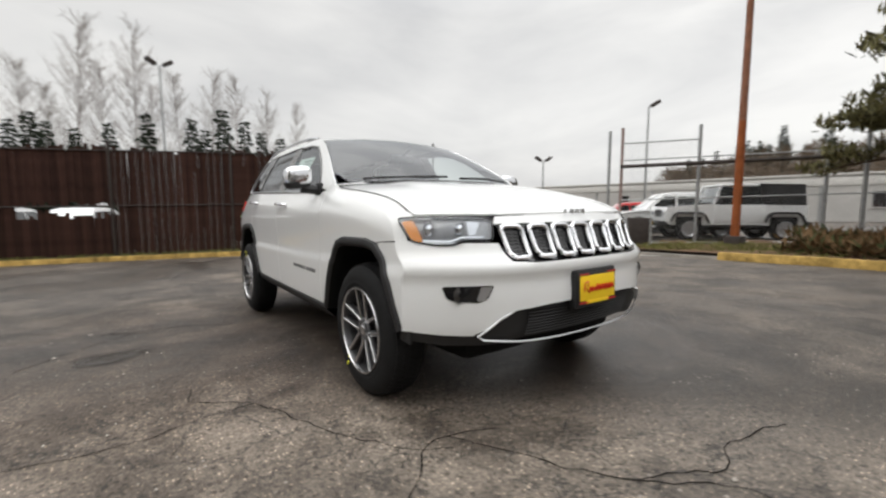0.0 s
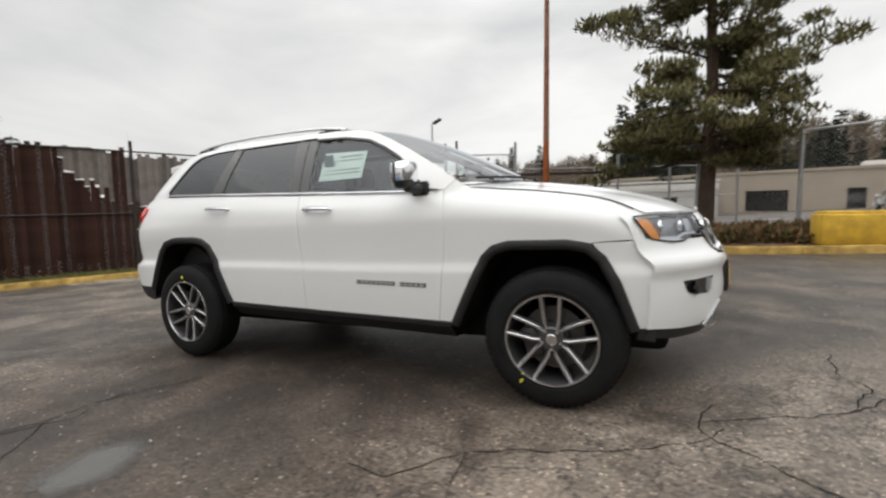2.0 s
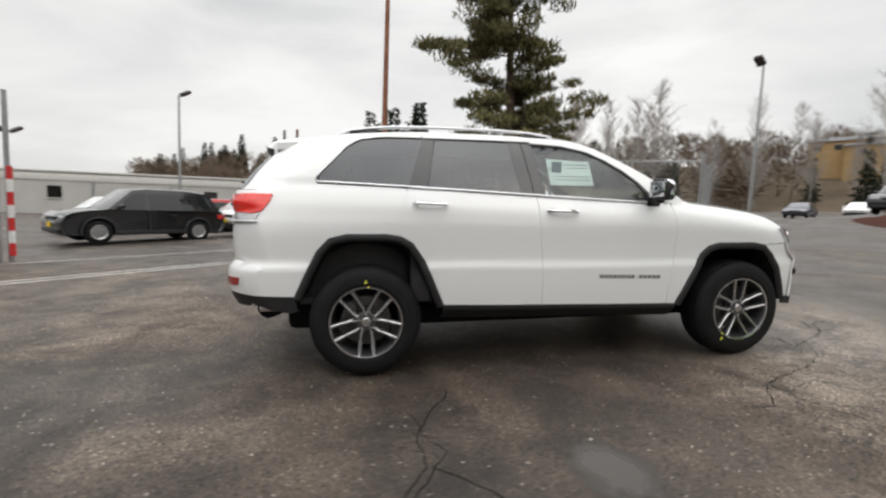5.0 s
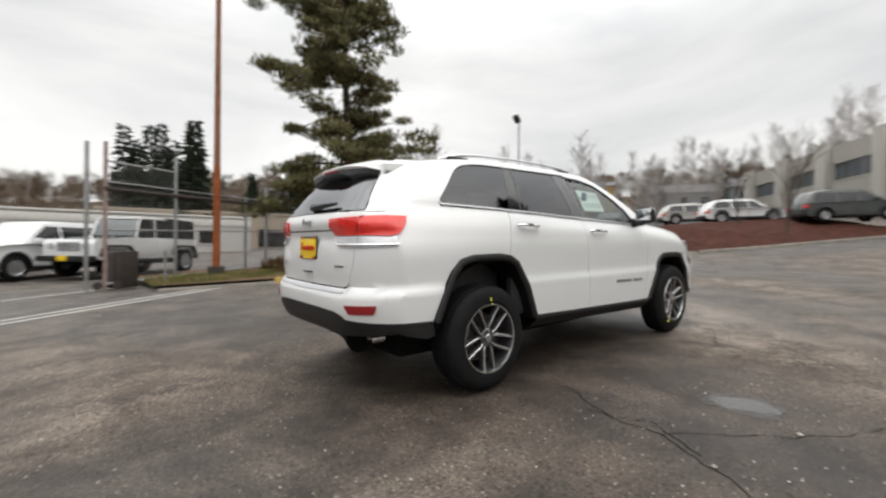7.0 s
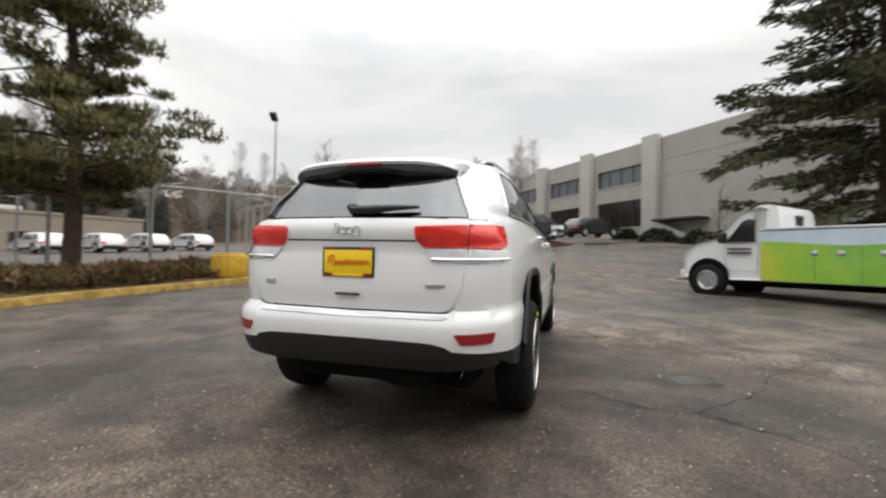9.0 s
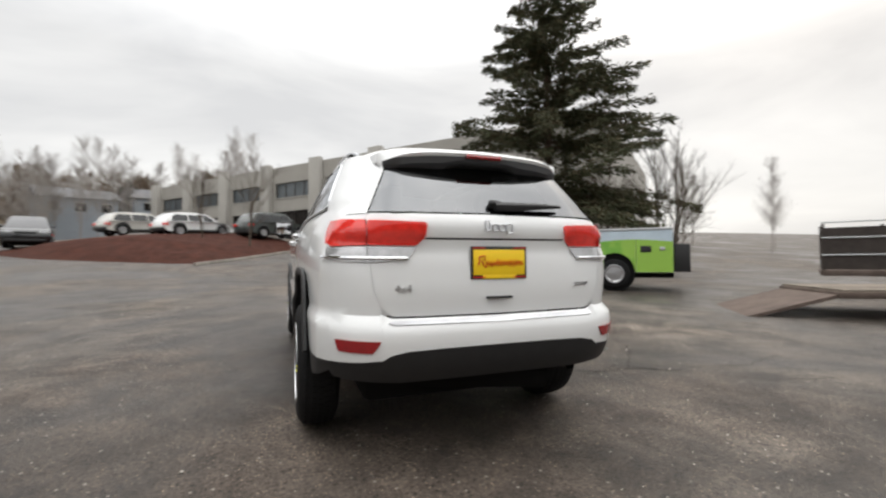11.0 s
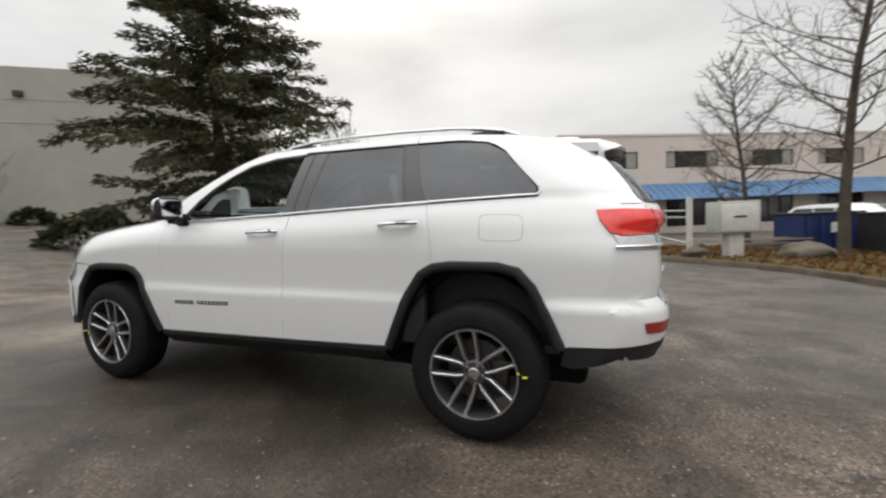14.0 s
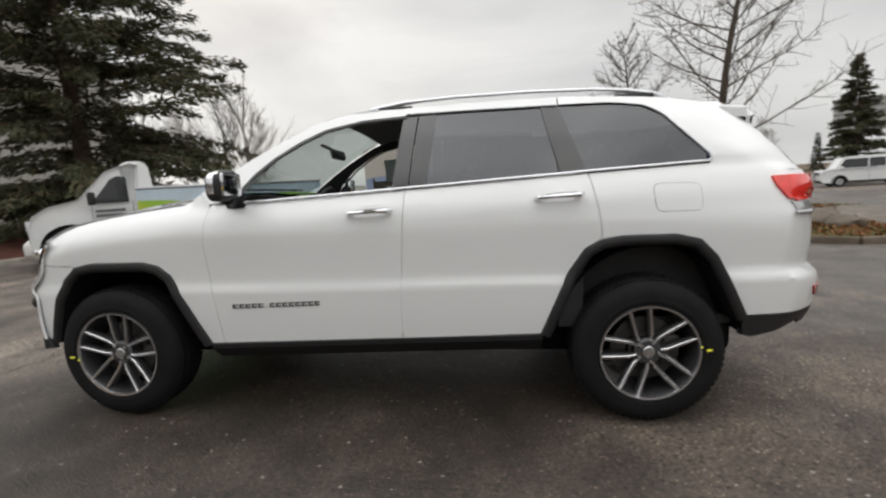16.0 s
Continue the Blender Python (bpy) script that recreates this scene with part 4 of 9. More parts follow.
for s in (1, -1):
    def sidept(x, z, d=0.0):
        return (x, s * (side_y(x, z) + d), z)
    # window seals and the bright bar under the glass
    part("window_seal", tube(bmesh.new(), [sidept(x, z, -0.004) for x, z in dense(FG[:7], 0.04, False)], 0.008, 6), GLOSSBLACK, car)
    part("window_seal", tube(bmesh.new(), [sidept(x, 1.662 - 0.004 * abs(x + 0.6), -0.003) for x in np.linspace(-0.23, -1.04, 12)], 0.007, 6), GLOSSBLACK, car)
    part("door_division", tube(bmesh.new(), [sidept(x, z, -0.005) for x, z in ((-0.962, 1.655), (-0.985, 1.53), (-1.010, 1.42), (-1.03, 1.31))], 0.007, 6), GLOSSBLACK, car)
    bar = [(x, belt(x) + 0.004) for x in np.linspace(0.72, -1.72, 30)] + [(-1.765, 1.336), (-1.782, 1.352), (-1.776, 1.378)] + [(-1.668, 1.494), (-1.583, 1.590), (-1.525, 1.628), (-1.476, 1.648), (-1.40, 1.658)]
    part("window_trim", tube(bmesh.new(), [sidept(x, z, 0.001) for x, z in bar], 0.0075, 6), SATIN, car, "bright metal window trim")
    # rocker, with the bright lower door moulding above it
    bm = bmesh.new()
    rows = []
    for x in np.linspace(-0.93, 0.885, 24):
        zr = 0.466 - 0.0125 * (x + 0.02) * 2
        rows.append([bm.verts.new((x, s * q, zr + h)) for q, h in ((0.912, 0.006), (0.930, -0.004), (0.926, -0.030), (0.905, -0.050), (0.85, -0.105), (0.72, -0.115))])
    for a, b in zip(rows, rows[1:]):
        for k in range(5):
            bm.faces.new((a[k], a[k + 1], b[k + 1], b[k]))
    part("rocker", bm, BLACK, car)
    # wheel-arch trim
    for arch, cx in ((ARCH_F, 1.457), (ARCH_R, -1.457)):
        pts = dense([Vector(p) for p in arch], 0.03, False)
        bm = bmesh.new()
        rows = []
        for i, (x, z) in enumerate(pts):
            a, b = Vector(pts[max(i - 1, 0)]), Vector(pts[min(i + 1, len(pts) - 1)])
            t = (b - a).normalized()
            nrm = Vector((t.y, -t.x))
            if nrm.dot(Vector((cx, 0.45)) - Vector((x, z))) < 0:
                nrm = -nrm
            row = []
            for k, (w, d) in enumerate(((-0.004, 0.0), (0.002, 0.016), (0.020, 0.022), (0.038, 0.018), (0.050, 0.004), (0.056, -0.10), (0.06, -0.16))):
                q = Vector((x, z)) + nrm * w
                y0 = min(0.935, side_y(x, max(z, 0.45))) if abs(x) < 1.8 else side_y(x, max(z, 0.45))
                row.append(bm.verts.new((q.x, s * (max(y0, 0.905) + d), q.y)))
            rows.append(row)
        for a, b in zip(rows, rows[1:]):
            for k in range(len(a) - 1):
                bm.faces.new((a[k], a[k + 1], b[k + 1], b[k])).material_index = 1 if k >= 4 else 0
        part("wheel_arch_trim", bm, [BLACK, UNDER], car, smooth=50)
        # wheel housing
        bm = bmesh.new()
        rows = []
        for k in range(17):
            t = math.pi * (0.03 + 0.94 * k / 16)
            rows.append([bm.verts.new((cx + 0.455 * math.cos(t), s * y, 0.43 + 0.50 * math.sin(t))) for y in (0.90, 0.55)])
        for a, b in zip(rows, rows[1:]):
            bm.faces.new((a[0], a[1], b[1], b[0]))
        bm.faces.new([r[1] for r in rows])
        part("wheel_housing", bm, UNDER, car)
# roof, windscreen, bonnet
edge_pts = [(x, side_y(x, rim_z(x))) for x in (0.24, 0.1, -0.1, -0.3, -0.6, -0.9, -1.2, -1.5, -1.7)] + [(corner_x(1.655) + 0.01, corner_y(1.655))]
roof_poly = [(0.27, 0.0), (0.265, 0.3), (0.255, 0.5)] + edge_pts + [(-1.86, 0.50), (-1.90, 0.40), (-1.945, 0.25), (-1.955, 0.0)]
roof_poly = roof_poly + [(x, -y) for x, y in reversed(roof_poly) if y > 0]
part("roof", panel(roof_poly, on_roof, 0.06, 0.01), WHITE, car, turn=False, smooth=50)
shield = [(0.245, side_y(0.245, rim_z(0.245)) - 0.012)] + [(x, side_y(x, rim_z(x)) - 0.015) for x in (0.4, 0.55, 0.7, 0.82)] + [(0.905, 0.78)] + [(cowl_x(y), y) for y in (0.72, 0.6, 0.45, 0.3, 0.15, 0.0)]
shield = shield + [(x, -y) for x, y in reversed(shield) if y > 0] + [(0.262, -0.5), (0.272, -0.25), (0.276, 0.0), (0.272, 0.25), (0.262, 0.5)]
part("windscreen", panel(shield, lambda x, y, d: on_roof(x, y, d - 0.004), 0.06, 0), SHIELD, car, turn=False, smooth=60)
bonnet = [(cowl_x(y) + 0.035, y) for y in (0.0, 0.15, 0.3, 0.45, 0.6, 0.72)] + [(0.985, 0.80)] + [(x, 0.842) for x in (1.03, 1.2, 1.5, 1.75, 1.84)] + [(hood_front(y), y) for y in (0.835, 0.80, 0.75, 0.68, 0.58, 0.45, 0.3, 0.15, 0.0)]
bonnet = bonnet + [(x, -y) for x, y in reversed(bonnet) if y > 0]
part("bonnet", panel(bonnet, on_hood, 0.045, 0.010), WHITE, car, turn=False, smooth=50)
for s in (1, -1):
    part("bonnet_seam", tube(bmesh.new(), [(x, s * 0.8435, hood_z(x, 0.845) - 0.005) for x in np.linspace(1.0, 1.86, 30)], 0.0022, 6), GLOSSBLACK, car)
    bm = bmesh.new()
    rows = []
    for y in np.linspace(0.66, 0.845, 8):
        x = cowl_x(min(y, 0.81))
        rows.append([bm.verts.new((x - 0.03, s * y, hood_z(x, y) + 0.016)), bm.verts.new((x + 0.05, s * y, hood_z(x, y) + 0.001))])
    for a, b in zip(rows, rows[1:]):
        bm.faces.new((a[0], a[1], b[1], b[0]))
    part("cowl_corner", bm, WHITE, car)
bm = bmesh.new()
rows = []
for y in np.linspace(-0.68, 0.68, 25):
    x = cowl_x(y)
    rows.append([bm.verts.new((x - 0.02, y, hood_z(x, y) + 0.010)), bm.verts.new((x + 0.045, y, hood_z(x, y) - 0.012))])
for a, b in zip(rows, rows[1:]):
    bm.faces.new((a[0], a[1], b[1], b[0]))
part("cowl", bm, BLACK, car)
for y0, y1 in ((0.62, 0.02), (-0.10, -0.66)):
    a = on_roof(cowl_x(y0) - 0.03, y0, 0.03)
    pts = [a] + [on_roof(cowl_x(y0 + (y1 - y0) * t) - 0.04, y0 + (y1 - y0) * t, 0.018) for t in (0.25, 0.5, 0.75, 1)]
    part("wiper", tube(bmesh.new(), pts, 0.009, 6), BLACK, car)
for s in (1, -1):
    # roof rails on their feet
    pts = [(x, s * (side_y(x, rim_z(x)) - 0.035), rim_z(x) + h) for x, h in ((-0.02, 0.010), (-0.10, 0.028), (-0.22, 0.038), (-0.5, 0.040), (-0.9, 0.041), (-1.25, 0.041), (-1.42, 0.037), (-1.55, 0.026), (-1.64, 0.008))]
    rail = part("roof_rail", tube(bmesh.new(), pts, [0.012, 0.016, 0.013, 0.012, 0.012, 0.012, 0.014, 0.016, 0.010], 8), SATIN, car, "satin silver roof rail")
    for x in (-0.16, -1.46):
        bm = boxed(x - 0.10, x + 0.10, s * (side_y(x, rim_z(x)) - 0.052), s * (side_y(x, rim_z(x)) - 0.014), rim_z(x) - 0.005, rim_z(x) + 0.022, 0.012)
        part("rail_foot", bm, BLACK, rail)
# front face
nose = [(0.0, 0.79), (0.4, 0.79), (0.515, 0.80), (0.54, 0.885), (0.72, 0.89), (0.86, 0.905), (0.925, 0.90), (0.93, 0.60), (0.928, 0.47), (0.80, 0.455), (0.68, 0.45), (0.50, 0.565), (0.3, 0.58), (0.0, 0.583)]
nose = nose + [(-y, z) for y, z in reversed(nose) if y > 0]
fascia = part("front_bumper", panel(nose, on_front, 0.025, 0.012), WHITE, car, turn=False, smooth=50)
lip = [(0.0, 0.575), (0.5, 0.56), (0.67, 0.447), (0.93, 0.465), (0.93, 0.42), (0.78, 0.392), (0.4, 0.385), (0.0, 0.385)]
lip = lip + [(-y, z) for y, z in reversed(lip) if y > 0]
part("lower_fascia", panel(lip, lambda y, z, d: on_front(y, z, d - 0.010 - 0.03 * ease(0.60, 0.40, abs(y))), 0.05, 0.012), BLACK, fascia, "black plastic lower bumper and air intake", turn=False)
for k in range(9):
    z = 0.418 + k * 0.017
    part("intake_slat", tube(bmesh.new(), [on_front(y, z, -0.026) for y in np.linspace(-0.42, 0.42, 13)], 0.004, 5), BLACK, fascia)
chrome_line = [(-0.53, 0.555), (-0.575, 0.53), (-0.66, 0.448), (-0.63, 0.428), (-0.45, 0.405), (-0.2, 0.395), (0, 0.392)]
chrome_line = chrome_line + [(-y, z) for y, z in reversed(chrome_line[:-1])]
part("chrome_moulding", tube(bmesh.new(), [on_front(y, z, 0.006) for y, z in dense(chrome_line, 0.04, False)], 0.0055, 6), SATIN, fascia, "chrome moulding round the intake")
part("grille_panel", panel([(-0.525, 0.975), (-0.500, 0.805), (0.500, 0.805), (0.525, 0.975), (0.40, 0.990), (-0.40, 0.990)], lambda y, z, d: on_front(y, z, d - 0.016), 0.05, 0.0), GLOSSBLACK, fascia, turn=False)
part("nose_bar", panel([(-0.545, 0.977), (0.545, 0.977), (0.52, 1.012), (0.0, 1.02), (-0.52, 1.012)], on_front, 0.05, 0.015), WHITE, fascia, turn=False)
for k in range(7):
    yc = (k - 3) * 0.152
    w = 0.063 - 0.003 * abs(k - 3)
    lean = 0.010 * (k - 3) / 3
    slot = round_poly([(yc - w + lean, 0.964), (yc - w * 0.9 - lean * 0.4, 0.812), (yc + w * 0.9 - lean * 0.4, 0.812), (yc + w + lean, 0.964)], 0.03, 4)
    ring = part("grille_ring", tube(bmesh.new(), [on_front(y, z, 0.003) for y, z in slot], 0.0125, 8, True), CHROME, fascia, "chrome grille slot surround")
    part("grille_mesh", panel(slot, lambda y, z, d: on_front(y, z, d - 0.010), 0.05, 0.0), GLOSSBLACK, ring, turn=False)
    bm = bmesh.new()
    for j in range(8):
        z = 0.828 + j * 0.0165
        q = w * 0.92
        tube(bm, [on_front(yc - q + 2 * q * i / 6, z + (0.006 if i % 2 else -0.002), -0.004) for i in range(7)], 0.0022, 4)
    part("mesh_bar", bm, BLACK, ring)
for k, w in enumerate((0.018, 0.034, 0.034, 0.036)):
    y = -0.075 + 0.045 * k
    part("badge_letter", boxed(2.198, 2.206, y, y + w, 1.022, 1.044, 0.003), SATIN, fascia, "raised maker's badge letter")
for s in (1, -1):
    def fpt(y, z, d):
        return on_front(s * y, z, d)
    # headlamp
    shape = round_poly([(0.545, 1.002), (0.562, 0.900), (0.67, 0.903), (0.725, 0.880), (0.79, 0.880), (0.872, 0.902), (0.897, 0.990), (0.894, 1.012), (0.78, 1.018)], 0.018, 3)
    lamp = part("headlamp", panel(shape, lambda y, z, d: fpt(y, z, d - 0.030), 0.03, 0.0), LAMPGREY, car, "headlamp with an amber corner lens", turn=False)
    part("lens", panel(shape, lambda y, z, d: fpt(y, z, d + 0.004), 0.03, 0.03), LENS, lamp, "clear lens", turn=False)
    part("amber_lens", panel(round_poly([(0.830, 0.896), (0.872, 0.906), (0.890, 0.996), (0.850, 1.002)], 0.008), lambda y, z, d: fpt(y, z, d + 0.000), 0.03, 0.006), AMBER, lamp, turn=False)
    for cy, r in ((0.80, 0.042), (0.685, 0.036)):
        bm = bmesh.new()
        lathe(bm, [(r, 0.0), (r * 0.93, -0.012), (r * 0.7, -0.018), (r * 0.66, 0.0), (0.012, 0.008)], 24)
        x0, y0, z0 = fpt(cy, 0.957, -0.018)
        bmesh.ops.transform(bm, matrix=Matrix.Translation((x0, y0, z0)) @ Matrix.Rotation(radians(-90), 4, "Z"), verts=bm.verts)
        part("reflector", bm, CHROME, lamp)
    part("lamp_bezel", panel([(0.60, 0.993), (0.63, 0.93), (0.66, 0.925), (0.655, 0.995)], lambda y, z, d: fpt(y, z, d - 0.012), 0.04, 0.01), SATIN, lamp, turn=False)
    part("lamp_bezel", tube(bmesh.new(), [fpt(y, z, -0.012) for y, z in ((0.60, 0.915), (0.69, 0.915), (0.74, 0.897), (0.86, 0.905))], 0.008, 6), SATIN, lamp)
    part("lamp_bezel", tube(bmesh.new(), [fpt(y, z, 0.002) for y, z in shape], 0.005, 5, True), GLOSSBLACK, lamp)
    part("wing_tip", panel([(0.78, 1.008), (0.885, 1.004), (0.885, 0.900), (0.925, 0.900), (0.925, 1.036), (0.78, 1.036)], lambda y, z, d: fpt(y, z, d - 0.006), 0.03, 0.0), WHITE, car, turn=False)
    # fog lamp
    fog = round_poly([(0.60, 0.692), (0.80, 0.690), (0.785, 0.632), (0.755, 0.618), (0.67, 0.612), (0.63, 0.628)], 0.012, 3)
    f = part("fog_lamp", panel(fog, lambda y, z, d: fpt(y, z, d + 0.003), 0.04, 0.012), GLOSSBLACK, fascia, "fog lamp recess", turn=False)
    part("chrome_wing", panel(round_poly([(0.607, 0.686), (0.655, 0.686), (0.675, 0.620), (0.642, 0.622)], 0.01), lambda y, z, d: fpt(y, z, d + 0.007), 0.03, 0.010), SATIN, f, turn=False)
    bm = bmesh.new()
    lathe(bm, [(0.040, 0), (0.034, -0.008), (0.012, -0.002)], 20)
    x0, y0, z0 = fpt(0.735, 0.650, 0.006)
    bmesh.ops.transform(bm, matrix=Matrix.Translation((x0, y0, z0)) @ Matrix.Rotation(radians(-90), 4, "Z"), verts=bm.verts)
    part("fog_bulb", bm, DARKMETAL, f)
    # bumper corner between the fascia and the arch
    corner = [(1.672, 0.886)] + ARCH_F[7:] + [(1.905, 0.462), (1.955, 0.50), (1.965, 0.62), (1.955, 0.75), (1.915, 0.84), (1.885, 0.897), (1.70, 0.890)]
    part("bumper_corner", panel(corner, flip(on_side, s), 0.03, 0.008), WHITE, car, turn=False, smooth=50)
    part("bumper_corner", panel([(1.875, 0.465), (1.955, 0.47), (1.95, 0.405), (1.87, 0.41)], lambda x, z, d: (x, s * (0.905 + d), z), 0.04, 0.012), BLACK, car, turn=False)


def dealer_plate(parent, m, name="dealer_plate"):
    """A yellow paper plate in a black frame; its writing is drawn as strokes."""
    p = part(name, boxed(-0.006, 0.0, -0.158, 0.158, -0.082, 0.082, 0.004), PLATEBLACK, parent, "yellow dealer plate in a black frame", m=m)
    bm = boxed(-0.0105, -0.005, -0.145, 0.145, -0.062, 0.066, 0.002)
    box(bm, -0.0105, -0.005, -0.095, 0.095, -0.080, -0.060, 0.002)
    part("plate_face", bm, YELLOWPLATE, p)
    bm = bmesh.new()
    rng = random.Random(3)
    pts = [(-0.0125, 0.118, -0.012), (-0.0125, 0.112, 0.030), (-0.0125, 0.085, 0.036), (-0.0125, 0.082, 0.014), (-0.0125, 0.104, 0.008), (-0.0125, 0.080, -0.022)]
    y = 0.075
    while y > -0.125:
        pts += [(-0.0125, y, 0.006 + rng.uniform(-0.004, 0.010)), (-0.0125, y - 0.006, -0.016 + rng.uniform(-0.004, 0.004))]
        y -= 0.0125
    tube(bm, pts, 0.0036, 4)
    part("scribble", bm, REDINK, p)
    for k in range(2):
        for y in (-0.115, 0.115):
            part("print_bar", boxed(-0.0125, -0.0085, y - 0.035, y + 0.035, -0.074 + 0.146 * k, -0.069 + 0.146 * k), REDINK, p)
    return p


xf = front_x(0, 0.63)
part("plate_bracket", boxed(xf - 0.02, xf + 0.028, -0.165, 0.165, 0.535, 0.730, 0.006), BLACK, car)
dealer_plate(car, pose(xf + 0.029, 0, 0.635, 0, 0, 180))
# rear face
gate_low = [(0.0, 1.288), (0.45, 1.283), (0.655, 1.275), (0.675, 1.235), (0.655, 1.10), (0.635, 0.93), (0.595, 0.83), (0.545, 0.795), (0.0, 0.790)]
gate_low = gate_low + [(-y, z) for y, z in reversed(gate_low) if y > 0]
gate = part("tailgate", panel(gate_low, on_rear, 0.045, 0.012), WHITE, car, turn=False, smooth=50)
glass_r = [(0.0, 1.625), (0.45, 1.615), (0.51, 1.56), (0.643, 1.292), (0.3, 1.294), (0.0, 1.296)]
glass_r = glass_r + [(-y, z) for y, z in reversed(glass_r) if y > 0]
part("rear_glass", panel(glass_r, on_rear, 0.05, 0.0), REARGLASS, gate, "dark privacy glass", turn=False, smooth=60)
for s in (1, -1):
    def rpt(y, z, d):
        return on_rear(s * y, z, d)
    surround = [(0.517, 1.562), (0.652, 1.285)] + [(corner_y(z) + 0.004, z) for z in (1.283, *np.arange(1.30, 1.65, 0.02), 1.655)] + [(0.50, 1.665), (0.49, 1.63)]
    part("gate_frame", panel(surround, rpt, 0.03, 0.0), WHITE, gate, turn=False, smooth=50)
    side = [(0.657, 1.278)] + [(corner_y(z) + 0.004, z) for z in (1.278, *np.arange(1.26, 0.59, -0.02), 0.58)] + [(0.596, 0.60), (0.596, 0.66), (0.596, 0.80), (0.599, 0.832), (0.638, 0.93), (0.657, 1.10), (0.677, 1.235)]
    part("rear_corner", panel(side, rpt, 0.04, 0.0), WHITE, car, turn=False, smooth=50)
    part("gate_backing", panel([(0.55, 0.80), (0.70, 0.80), (0.72, 1.29), (0.55, 1.29)], lambda y, z, d: rpt(y, z, d - 0.007), 0.06, 0), WHITE, car, turn=False)
    # tail lamp, wrapping onto the flank
    red = round_poly([(0.385, 1.238), (0.395, 1.175), (0.43, 1.128), (0.655, 1.128), (0.655, 1.245)], 0.015, 3)
    lamp = part("tail_lamp", panel(red, lambda y, z, d: rpt(y, z, d + 0.012), 0.04, 0.016), RED, car, "red tail lamp over a clear strip", turn=False, smooth=70)
    red2 = [(0.660, 1.128), (0.72, 1.126)] + [(corner_y(z) + 0.004, z) for z in np.arange(1.120, 1.251, 0.013)] + [(0.660, 1.246)]
    part("lamp_wing", panel(red2, lambda y, z, d: rpt(y, z, d + 0.012), 0.02, 0.014), RED, lamp, turn=False, smooth=70)
    xe = corner_x(1.18)
    wing = [(corner_x(z) - 0.006, z) for z in np.arange(1.250, 1.119, -0.013)] + [(xe + 0.075, 1.136), (xe + 0.125, 1.20), (xe + 0.14, 1.246)]
    part("lamp_wing", panel(wing, flip(on_side, s, 0.012), 0.02, 0.014), RED, lamp, turn=False, smooth=70)
    clear = round_poly([(0.432, 1.120), (0.475, 1.062), (0.655, 1.050), (0.655, 1.122)], 0.010, 3)
    part("clear_strip", panel(clear, lambda y, z, d: rpt(y, z, d + 0.008), 0.04, 0.014), REVERSE, lamp, "clear reversing lamp", turn=False)
    part("clear_strip", panel([(0.660, 1.050)] + [(corner_y(z), z) for z in (1.056, 1.085, 1.114)] + [(0.72, 1.119), (0.66, 1.121)], lambda y, z, d: rpt(y, z, d + 0.008), 0.03, 0.012), REVERSE, lamp, turn=False)
    part("clear_strip", panel([(corner_x(z), z) for z in (1.114, 1.085, 1.056)] + [(xe + 0.03, 1.064), (xe + 0.06, 1.124)], flip(on_side, s, 0.008), 0.025, 0.012), REVERSE, lamp, turn=False)
    part("lamp_bar", tube(bmesh.new(), [rpt(y, 1.068, 0.012) for y in np.linspace(0.48, 0.84, 12)], 0.008, 6), CHROME, lamp)
    part("lamp_rib", tube(bmesh.new(), [rpt(0.6575, z, 0.014) for z in (1.125, 1.18, 1.248)], 0.004, 5), REDDARK, lamp)
    part("reflector", panel(round_poly([(0.605, 0.690), (0.80, 0.695), (0.785, 0.640), (0.64, 0.635)], 0.01), lambda y, z, d: rpt(y, z, d + 0.006), 0.03, 0.010), REDDARK, car, "dark red bumper reflector", turn=False)
bumper = [(0.0, 0.782), (0.55, 0.786), (0.604, 0.81), (0.604, 0.594), (0.56, 0.622), (0.48, 0.638), (0.3, 0.642), (0.0, 0.643)]
bumper = bumper + [(-y, z) for y, z in reversed(bumper) if y > 0]
rb = part("rear_bumper", panel(bumper, on_rear, 0.045, 0.0), WHITE, car, turn=False, smooth=50)
bm = panel([(0.54, 0.774), (0.57, 0.768), (0.55, 0.760), (0.0, 0.755), (-0.55, 0.760), (-0.57, 0.768), (-0.54, 0.774), (0, 0.770)], lambda y, z, d: on_rear(y, z, d + 0.005), 0.05, 0.012)
part("chrome_strip", bm, SATIN, rb, "chrome strip along the bumper", turn=False)
low = [(0.0, 0.639), (0.3, 0.638), (0.48, 0.634), (0.56, 0.618), (0.61, 0.590), (corner_y(0.58), 0.578), (corner_y(0.53), 0.53), (0.80, 0.502), (0.5, 0.478), (0.0, 0.476)]
low = low + [(-y, z) for y, z in reversed(low) if y > 0]
part("rear_lower_fascia", panel(low, on_rear, 0.05, 0.03), BLACK, rb, "black plastic lower bumper", turn=False)
for s in (1, -1):
    skirt = [(-1.925, 0.560), (corner_x(0.578), 0.575), (corner_x(0.53), 0.53), (-2.10, 0.485), (-1.96, 0.455), (-1.90, 0.47)]
    part("rear_lower_fascia", panel(skirt, flip(on_side, s), 0.03, 0.02), BLACK, rb, turn=False)
